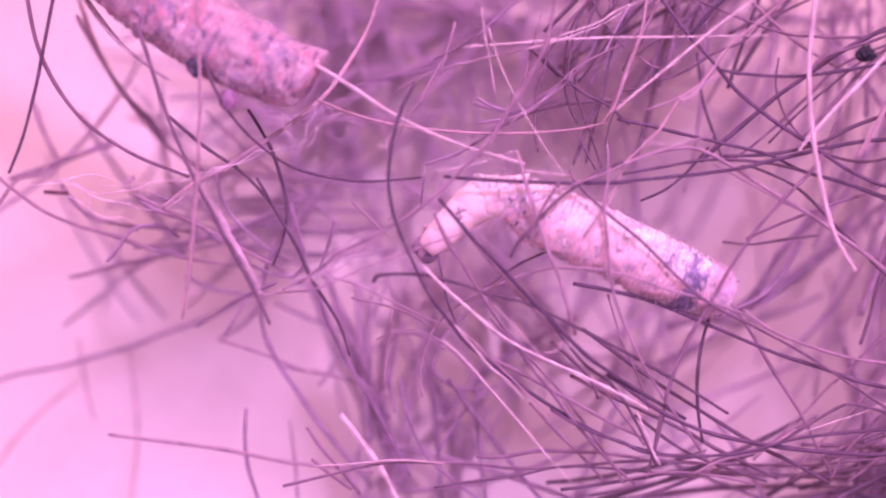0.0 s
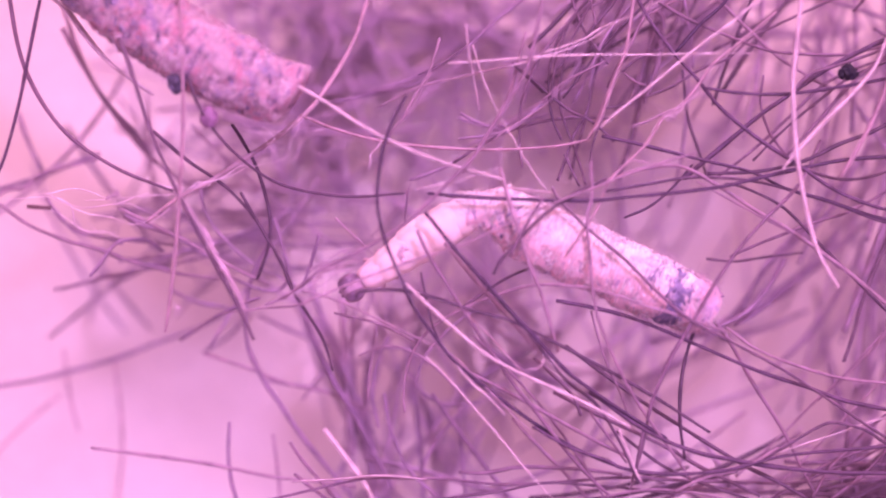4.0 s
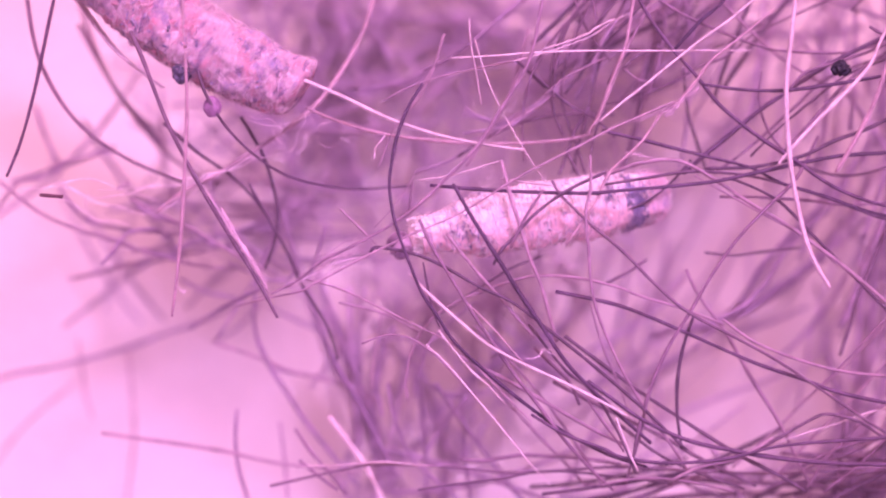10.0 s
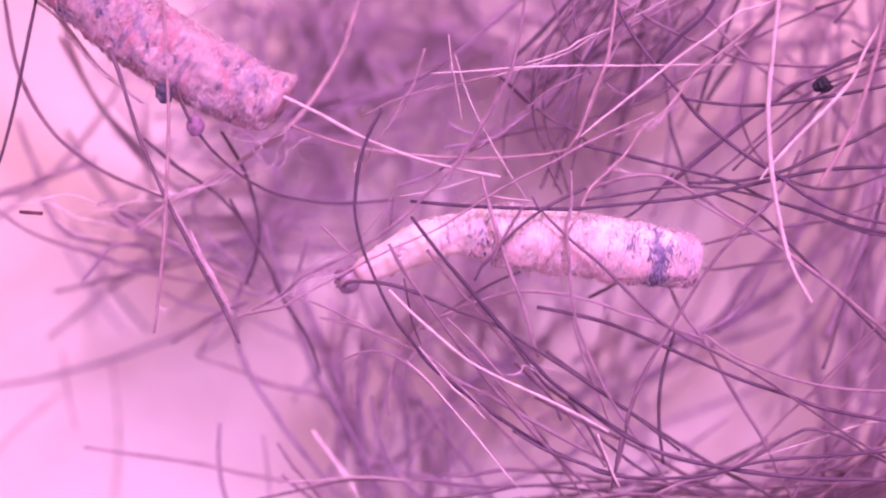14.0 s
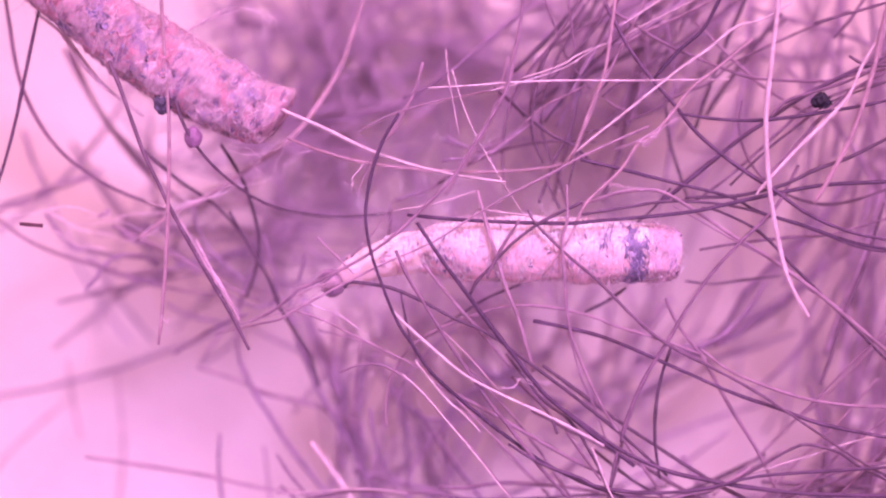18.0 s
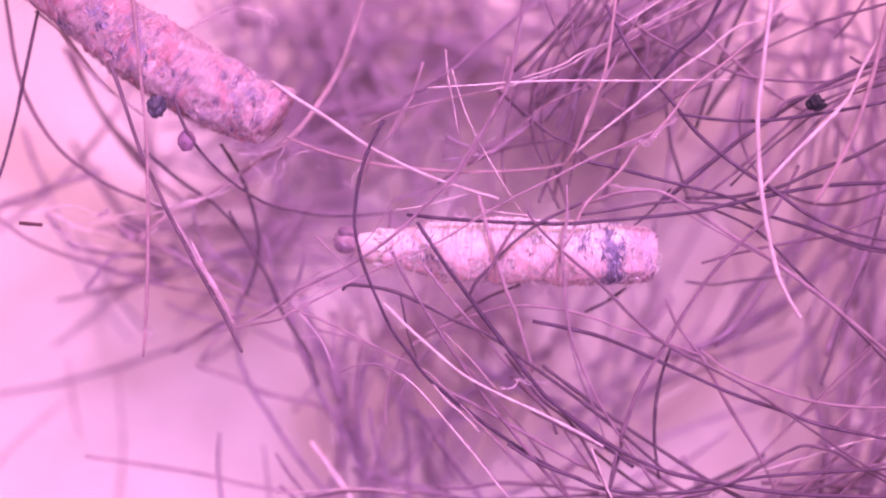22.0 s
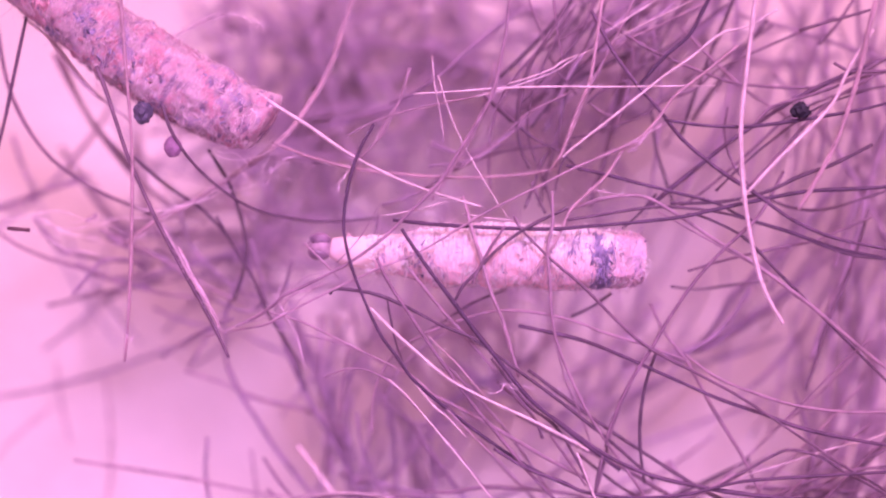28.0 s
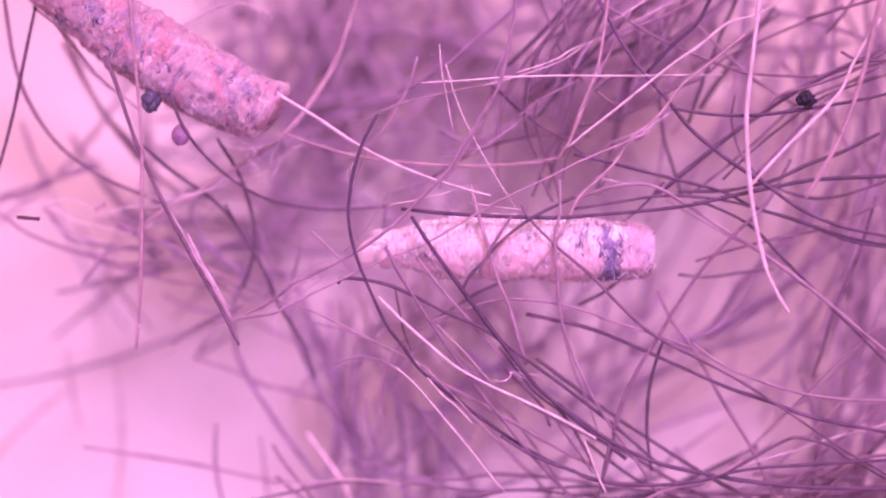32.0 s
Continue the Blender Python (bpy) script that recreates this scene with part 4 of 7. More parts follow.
hair(157, "F", 0.109, (-2.1, -2.69, -2.6), (-2.44, -3.37, -2.6), (-2.61, -4.39, -2.6), (-2.44, -5.41, -2.6))
hair(158, "F", 0.109, (-1.6, -3.74, -3), (-1.09, -4.42, -3), (-0.41, -4.76, -3), (0.62, -4.68, -3))
hair(159, "P", 0.078, (-11.96, 7.28, -0.3), (-11.23, 6.7, -0.2), (-10.72, 5.96, -0.2), (-10.05, 5.22, -0.1), (-9.37, 4.72, 0), (-8.69, 4.23, 0.1))
hair(160, "F", 0.153, (-11.85, 6.55, -4), (-11.24, 5.42, -4), (-10.53, 4.29, -4), (-9.64, 3.34, -4), (-9.25, 2.73, -4))
hair(161, "F", 0.155, (-14.1, 1.71, -5), (-13.02, 2.03, -5), (-11.95, 2.44, -5), (-10.89, 2.84, -5))
hair(162, "F", 0.141, (-13.36, 4.09, -5), (-13.06, 3.18, -5), (-12.63, 2.3, -5))
hair(163, "M", 0.064, (-4.59, -1.26, 0.8), (-3.61, -1.54, 0.8), (-2.65, -1.99, 0.8), (-1.67, -2.47, 0.8), (-0.7, -2.93, 0.8), (-0.3, -3.17, 0.8), (0.1, -3.57, 0.8), (0.92, -4.38, 0.8), (1.88, -5.34, 0.8))
hair(164, "D", 0.078, (3.52, 7.88, 0), (3.56, 7.63, 0), (3.66, 6.82, 0), (3.79, 6.14, 0))
hair(165, "D", 0.065, (3.94, 7.69, 0.2), (3.46, 6.88, 0.2), (3.05, 6.31, 0.2), (2.56, 5.74, 0.2), (2.09, 5.09, 0.2), (1.85, 4.53, 0.2), (1.74, 3.94, 0.2))
hair(166, "D", 0.078, (3.11, 6.41, 0), (2.74, 5.52, 0), (2.57, 4.71, 0), (2.51, 3.97, 0))
hair(167, "P", 0.064, (2.24, 5.33, 0.6), (2.8, 5.5, 0.6), (3.45, 5.75, 0.6), (3.74, 5.95, 0.6), (4.25, 6.2, 0.6))
hair(168, "F", 0.106, (3.67, 4.93, -1), (4.17, 5.94, -1), (4.75, 6.69, -1), (5.33, 7.18, -1), (6.14, 7.76, -1), (6.47, 8.01, -1))
hair(169, "F", 0.106, (3.85, 5.28, -1.2), (4.52, 6.11, -1.2), (5.16, 6.54, -1.2), (5.99, 7.04, -1.2), (6.82, 7.62, -1.2), (7.24, 7.95, -1.2))
hair(170, "P", 0.052, (5.08, 6.87, 0.4), (5.56, 7.19, 0.4), (6.19, 7.6, 0.4), (6.51, 7.82, 0.4))
hair(171, "P", 0.052, (5.24, 6.64, 0.2), (6.05, 7.06, 0.2), (7.18, 7.62, 0.2), (7.51, 7.79, 0.2))
hair(172, "M", 0.079, (5.04, 6.3, -0.5), (5.78, 6.75, -0.5), (6.6, 7.12, -0.5), (7.58, 7.61, -0.5), (8.07, 7.86, -0.5))
hair(173, "D", 0.160, (5.72, 6.86, -2), (5.97, 6.53, -2), (5.87, 5.69, -2), (5.73, 5.01, -2), (5.4, 4.09, -2))
hair(174, "F", 0.108, (3.3, 4.09, -2), (3.72, 4.85, -2), (4.14, 5.52, -2), (4.56, 6.02, -2))
hair(175, "F", 0.093, (3.75, 4.47, -1.5), (3.85, 4.97, -1.5), (3.94, 5.31, -1.5))
hair(176, "M", 0.066, (4.57, 4.92, -0.6), (4.98, 4.59, -0.6), (5.31, 4.51, -0.6))
hair(177, "D", 0.065, (4.55, 4.86, -0.3), (4.96, 5.22, -0.3), (5.36, 5.38, -0.3), (5.94, 5.63, -0.3))
hair(178, "F", 0.080, (6.52, 7.24, -1.5), (6.61, 6.49, -1.5), (6.74, 5.82, -1.5), (6.77, 5.07, -1.5))
hair(179, "M", 0.065, (2.26, 4.04, 0), (2.83, 4.54, 0), (3.48, 4.87, 0), (4.12, 5.19, 0))
hair(180, "F", 0.122, (1.17, 6.65, -2.5), (2.02, 7.34, -2.5), (2.7, 7.85, -2.5))
hair(181, "D", 0.105, (4.15, 4.41, -0.4), (4.28, 4.74, -0.4), (4.47, 5.06, -0.4), (4.8, 5.39, -0.4))
hair(182, "D", 0.091, (10.64, 6.99, -0.2), (11.62, 7.27, -0.2), (12.72, 7.59, -0.2))
hair(183, "F", 0.109, (-10.93, 0.02, -3), (-10.31, -0.2, -3), (-9.72, -0.46, -3), (-9.1, -0.54, -3), (-8.59, -0.71, -3))
hair(184, "F", 0.176, (-9.86, 0.89, -2.5), (-9.45, 0.67, -2.5), (-9, 0.53, -2.5), (-8.44, 0.33, -2.5), (-7.83, -0.01, -2.5), (-7.45, -0.3, -2.5))
hair(185, "F", 0.096, (-12.23, 1.42, -3), (-11.8, 0.91, -3), (-11.36, 0.43, -3), (-10.67, 0.31, -3), (-9.97, 0.06, -3))
hair(186, "F", 0.085, (-12.3, -1.3, -5), (-11.4, -1.12, -5), (-10.52, -0.75, -5))
hair(187, "F", 0.111, (-5.93, -4.04, -4), (-5.06, -4.19, -4), (-4.35, -4.32, -4), (-3.66, -4.54, -4))
hair(188, "F", 0.182, (-3.53, -1.5, -4.5), (-3.5, -2.74, -4.5), (-3.44, -3.79, -4.5), (-3.34, -5.19, -4.5), (-3.25, -6.43, -4.5))
hair(189, "F", 0.140, (-3.01, -1.5, -4.5), (-3.23, -2.74, -4.5), (-3.36, -4.14, -4.5))
hair(190, "M", 0.094, (-2.47, -2.26, -2), (-2.57, -2.94, -2), (-2.7, -3.79, -2), (-2.74, -4.55, -2))
hair(191, "F", 0.125, (-4.37, -2.2, -4), (-3.83, -3.07, -4), (-3.31, -4.11, -4), (-2.6, -5.67, -4))
hair(192, "F", 0.126, (-2.66, -1.67, -4.5), (-3.18, -2.74, -4.5), (-4.05, -3.79, -4.5), (-4.75, -4.68, -4.5))
hair(193, "M", 0.052, (-2.42, 3.81, 0.5), (-1.45, 4.3, 0.5), (-0.16, 4.68, 0.5), (1.44, 5.02, 0.5), (2.57, 5.46, 0.5))
hair(194, "M", 0.078, (-0.64, 5.84, -0.3), (-0.91, 4.94, -0.3), (-1.31, 4.27, -0.3), (-1.67, 3.58, -0.3))
hair(195, "M", 0.105, (1.85, 6.07, -0.8), (1.55, 4.92, -0.8), (1.32, 4.16, -0.8), (0.91, 3.42, -0.8), (0.5, 2.76, -0.8), (0.02, 2.02, -0.8))
hair(196, "D", 0.092, (1.43, 5.15, -0.6), (1.89, 4.74, -0.6), (2.34, 4.29, -0.6))
hair(197, "D", 0.066, (0.15, 5.69, -1), (-0.51, 5.2, -1), (-1.25, 4.85, -1))
hair(198, "F", 0.093, (0, 3.79, -1.5), (0.42, 3.54, -1.5), (1.17, 3.29, -1.5))
hair(199, "F", 0.106, (-0.08, 3.01, -1), (1.33, 3.26, -1), (2.32, 4.02, -1), (2.9, 4.55, -1))
hair(200, "M", 0.052, (0.82, 2.89, -0.2), (1.31, 3.27, -0.2), (2.29, 3.89, -0.2), (2.94, 4.59, -0.2))
hair(201, "F", 0.191, (12.9, 2.34, -3), (12.52, 1.13, -3), (12.15, 0.02, -3))
hair(202, "F", 0.133, (9.44, -0.5, -1.5), (8.87, -1.41, -1.5), (8.21, -2.08, -1.5), (7.46, -2.45, -1.5))
hair(203, "F", 0.121, (9.73, -1.24, -2.2), (8.8, -2.02, -2.2), (8.05, -2.47, -2.2))
hair(204, "F", 0.107, (-1.5, 1.86, -1.5), (-0.5, 2.21, -1.5), (0.17, 2.62, -1.5))

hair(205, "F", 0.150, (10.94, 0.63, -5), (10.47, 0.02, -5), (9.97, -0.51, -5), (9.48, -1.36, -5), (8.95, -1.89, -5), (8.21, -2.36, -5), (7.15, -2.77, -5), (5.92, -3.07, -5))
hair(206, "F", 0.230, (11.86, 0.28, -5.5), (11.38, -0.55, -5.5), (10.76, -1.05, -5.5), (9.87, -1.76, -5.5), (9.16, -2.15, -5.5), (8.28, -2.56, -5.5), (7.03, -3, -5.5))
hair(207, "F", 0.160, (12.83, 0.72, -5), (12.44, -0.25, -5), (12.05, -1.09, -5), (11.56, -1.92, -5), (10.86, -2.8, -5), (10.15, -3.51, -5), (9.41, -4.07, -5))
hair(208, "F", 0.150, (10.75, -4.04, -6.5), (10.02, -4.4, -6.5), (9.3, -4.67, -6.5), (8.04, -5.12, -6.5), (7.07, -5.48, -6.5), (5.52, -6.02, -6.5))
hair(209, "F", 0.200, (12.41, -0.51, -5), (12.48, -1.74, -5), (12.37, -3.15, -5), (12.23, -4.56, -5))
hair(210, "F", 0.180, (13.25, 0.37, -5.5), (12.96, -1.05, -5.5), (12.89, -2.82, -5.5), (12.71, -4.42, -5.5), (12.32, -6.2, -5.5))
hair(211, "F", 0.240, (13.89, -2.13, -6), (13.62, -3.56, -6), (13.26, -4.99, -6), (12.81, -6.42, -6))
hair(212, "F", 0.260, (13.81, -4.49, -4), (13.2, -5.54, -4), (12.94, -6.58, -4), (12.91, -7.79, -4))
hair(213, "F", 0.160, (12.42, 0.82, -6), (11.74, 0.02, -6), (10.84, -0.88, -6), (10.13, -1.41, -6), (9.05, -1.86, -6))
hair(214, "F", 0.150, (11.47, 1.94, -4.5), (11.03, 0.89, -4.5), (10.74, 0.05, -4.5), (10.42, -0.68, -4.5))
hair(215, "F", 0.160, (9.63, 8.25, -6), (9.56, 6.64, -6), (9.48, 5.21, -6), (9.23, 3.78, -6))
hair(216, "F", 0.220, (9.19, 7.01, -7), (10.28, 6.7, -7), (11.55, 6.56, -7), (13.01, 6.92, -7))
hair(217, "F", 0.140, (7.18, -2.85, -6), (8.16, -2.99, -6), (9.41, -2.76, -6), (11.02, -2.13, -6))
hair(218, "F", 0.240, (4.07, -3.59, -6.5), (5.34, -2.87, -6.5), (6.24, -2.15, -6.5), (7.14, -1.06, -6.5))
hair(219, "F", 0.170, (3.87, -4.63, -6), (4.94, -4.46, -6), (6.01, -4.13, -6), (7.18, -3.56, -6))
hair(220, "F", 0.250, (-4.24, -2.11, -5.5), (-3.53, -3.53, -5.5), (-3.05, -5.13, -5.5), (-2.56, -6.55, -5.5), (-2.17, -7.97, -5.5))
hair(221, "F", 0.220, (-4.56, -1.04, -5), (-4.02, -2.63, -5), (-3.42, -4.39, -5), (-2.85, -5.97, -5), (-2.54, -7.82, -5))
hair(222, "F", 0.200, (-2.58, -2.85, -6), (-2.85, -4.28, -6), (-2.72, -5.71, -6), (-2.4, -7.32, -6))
hair(225, "P", 0.050, (-1.15, -3.12, 0.9), (-0.58, -3.64, 0.9), (0, -4.31, 0.9), (1.06, -5.56, 0.9), (1.7, -6.36, 0.9), (2.4, -7.13, 0.9))
hair(226, "D", 0.105, (5.02, -5.33, 0.3), (4.92, -5.81, 0.3), (4.81, -6.43, 0.3))
hair(227, "D", 0.095, (4.13, -1.39, -0.9), (4.76, -1.07, -0.9), (5.32, -0.68, -0.9))
hair(228, "F", 0.118, (-5.63, 0.02, -2.2), (-6.07, -0.76, -2.5), (-6.31, -1.69, -2.9), (-6.37, -2.56, -3.3), (-6.30, -3.12, -3.5))
hair(229, "F", 0.105, (-5.45, 0.82, -2), (-5.23, 0.02, -2), (-5.03, -0.86, -2.2), (-5.31, -1.29, -2.4), (-5.82, -1.32, -2.4), (-6.48, -1.07, -2.6), (-7.14, -0.80, -3))
hair(230, "F", 0.120, (-8.72, -1.31, -4.2), (-7.90, -1.69, -4.2), (-6.92, -1.87, -4))
hair(231, "F", 0.120, (-7.91, -3.32, -6.5), (-7.07, -2.78, -6.2), (-6.37, -2.06, -6))
hair(232, "F", 0.120, (-6.11, -2.15, -5.5), (-4.78, -2.77, -5.5), (-3.27, -3.32, -5.5))
hair(233, "R", 0.045, (0.00, -1.92, 0.6), (0.74, -2.64, 0.6), (1.35, -3.33, 0.6), (1.61, -3.62, 0.6))
hair(234, "F", 0.105, (0.35, -1.92, -1.6), (-0.37, -2.49, -1.6), (-1.10, -3.29, -1.6), (-1.37, -4.19, -1.6))
hair(235, "D", 0.105, (1.97, -3.25, -0.2), (2.55, -3.77, -0.2), (3.07, -4.33, -0.2), (3.31, -4.91, -0.2))
# two broad blurred hairs added in place of a violet haze low down
hair(236, "F", 0.220, (0.63, -3.01, -5), (2.04, -3.86, -5), (3.72, -4.42, -5))
hair(237, "F", 0.200, (0.19, -4.39, -5), (1.69, -3.51, -5), (3.19, -2.73, -5))
hair(238, "F", 0.140, (3.80, 6.15, -2.5), (3.42, 5.10, -2.5), (2.81, 4.42, -2.5), (1.97, 3.88, -2.5), (0.92, 3.37, -2.5))
hair(239, "D", 0.095, (3.62, 3.79, -1), (3.22, 3.08, -1), (3.04, 2.56, -1), (2.75, 1.79, -1))
hair(240, "D", 0.060, (4.07, 3.72, -0.5), (3.76, 2.94, -0.5), (3.62, 2.28, -0.5))
hair(241, "D", 0.060, (4.09, 3.84, -0.6), (4.70, 3.99, -0.6), (5.26, 4.30, -0.6))
hair(242, "M", 0.075, (4.86, 3.34, -1), (5.39, 3.51, -1), (6.09, 3.84, -1))
hair(243, "D", 0.085, (2.93, 2.55, -0.7), (3.13, 2.09, -0.7), (3.36, 1.63, -0.7))


# ---- cases of felted silk ----
def case_radius(s):
    """Radius in millimetres of the larva's case at s from its mouth (0) to its rear (1)."""
    u = min(1.0, max(0.0, (s - 0.02) / 0.22))
    return 0.54 + 0.365 * u * u * (3 - 2 * u) - 0.18 * max(0.0, (s - 0.70) / 0.30) ** 1.6 - 0.26 * max(0.0, (s - 0.92) / 0.08) ** 2


def felt_tube(s0, s1, length, radius, salt, rings=11, around=44, rough=0.05, closed=False):
    verts, faces = [], []
    mid = (s0 + s1) / 2
    for i in range(rings):
        s = s0 + (s1 - s0) * i / (rings - 1)
        for k in range(around):
            w = 2 * math.pi * k / around
            p = Vector((s * length * 1.6, 1.6 * math.cos(w), 1.6 * math.sin(w)))
            r = radius(s) + rough * 1.6 * noise.noise(p + Vector((salt, 0, 0))) + rough * noise.noise(p * 3.1 + Vector((0, salt, 0)))
            verts.append(((s - mid) * length * MM, r * math.cos(w) * MM, r * math.sin(w) * MM))
    for i in range(rings - 1):
        for k in range(around):
            j = (k + 1) % around
            faces.append((i * around + k, i * around + j, (i + 1) * around + j, (i + 1) * around + k))
    inner = len(verts)
    for i in range(rings):
        for k in range(around):
            x, y, z = verts[i * around + k]
            verts.append((x, y * 0.90, z * 0.90))
    for i in range(rings - 1):
        for k in range(around):
            j = (k + 1) % around
            faces.append((inner + i * around + k, inner + (i + 1) * around + k, inner + (i + 1) * around + j, inner + i * around + j))
    for k in range(around):
        j = (k + 1) % around
        faces.append((k, inner + k, inner + j, j))
        e = (rings - 1) * around
        faces.append((e + k, e + j, inner + e + j, inner + e + k))
    if closed:
        e = (rings - 1) * around
        faces.append(tuple(e + k for k in range(around)))
    return verts, faces


def on_tube(s, mid, w, length, radius, lift):
    """A pose on the tube's skin: x along the case, z outward."""
    r = radius(s) + lift
    m = Matrix.Translation(((s - mid) * length, r * math.cos(w), r * math.sin(w)))
    return m @ Matrix.Rotation(w - math.pi / 2, 4, "X")


def flakes(s0, s1, length, radius, count, size, r, wild=0.5):
    verts, faces = [], []
    mid = (s0 + s1) / 2
    for _ in range(count):
        s = r.uniform(s0, s1)
        m = on_tube(s, mid, r.uniform(0, 2 * math.pi), length, radius, r.uniform(-0.018, 0.008))
        m = m @ Euler((r.gauss(0, 0.25), r.gauss(0, 0.2), math.pi / 2 + r.gauss(0, wild))).to_matrix().to_4x4()
        k = size * r.uniform(0.5, 1.5)
        shard(verts, faces, m, k, k * r.uniform(0.10, 0.26), r.uniform(0.012, 0.020), r)
    return verts, faces


def fibres(s0, s1, length, radius, count, reach, r, thick=0.010, run=(0.25, 0.8), along=0.5, flush=0.0):
    """Fine threads that lie round the tube and lift off it here and there."""
    verts, faces = [], []
    mid = (s0 + s1) / 2
    for _ in range(count):
        s, w = r.uniform(s0, s1), r.uniform(0, 2 * math.pi)
        loose = abs(r.gauss(0, reach))
        turn, bow = r.gauss(0, along), r.gauss(0, 0.5)
        size = r.uniform(*run)
        line = []
        for k in range(7):
            u = k / 6 - 0.5
            a = turn + bow * u * 2
            spot = min(max(s + size * u * math.sin(a) / length, s0), s1)
            lift = flush + loose * max(0.0, u) * 2
            line.append(tuple(on_tube(spot, mid, w + size * u * math.cos(a) / radius(s), length, radius, lift).translation))
        tube(verts, faces, line, thick * r.uniform(0.6, 1.5), 4, (0.6, 0.5), 0.15, r.random() * 6)
    return verts, faces


CASE_LENGTH, SECTIONS = 7.7, 9


def patch(spots, mid, length, radius, r, size):
    """Clumps of flakes set close together; spots of place along, angle, spread along, spread round, number."""
    verts, faces = [], []
    for s0, w0, ds, dw, count in spots:
        for _ in range(count):
            m = on_tube(r.gauss(s0, ds), mid, r.gauss(w0, dw), length, radius, r.uniform(0.0, 0.045))
            m = m @ Euler((r.gauss(0, 0.08), r.gauss(0, 0.08), math.pi / 2 + r.gauss(0, 0.35))).to_matrix().to_4x4()
            k = size * r.uniform(0.5, 1.4)
            shard(verts, faces, m, k, k * r.uniform(0.08, 0.22), r.uniform(0.010, 0.018), r)
    return verts, faces


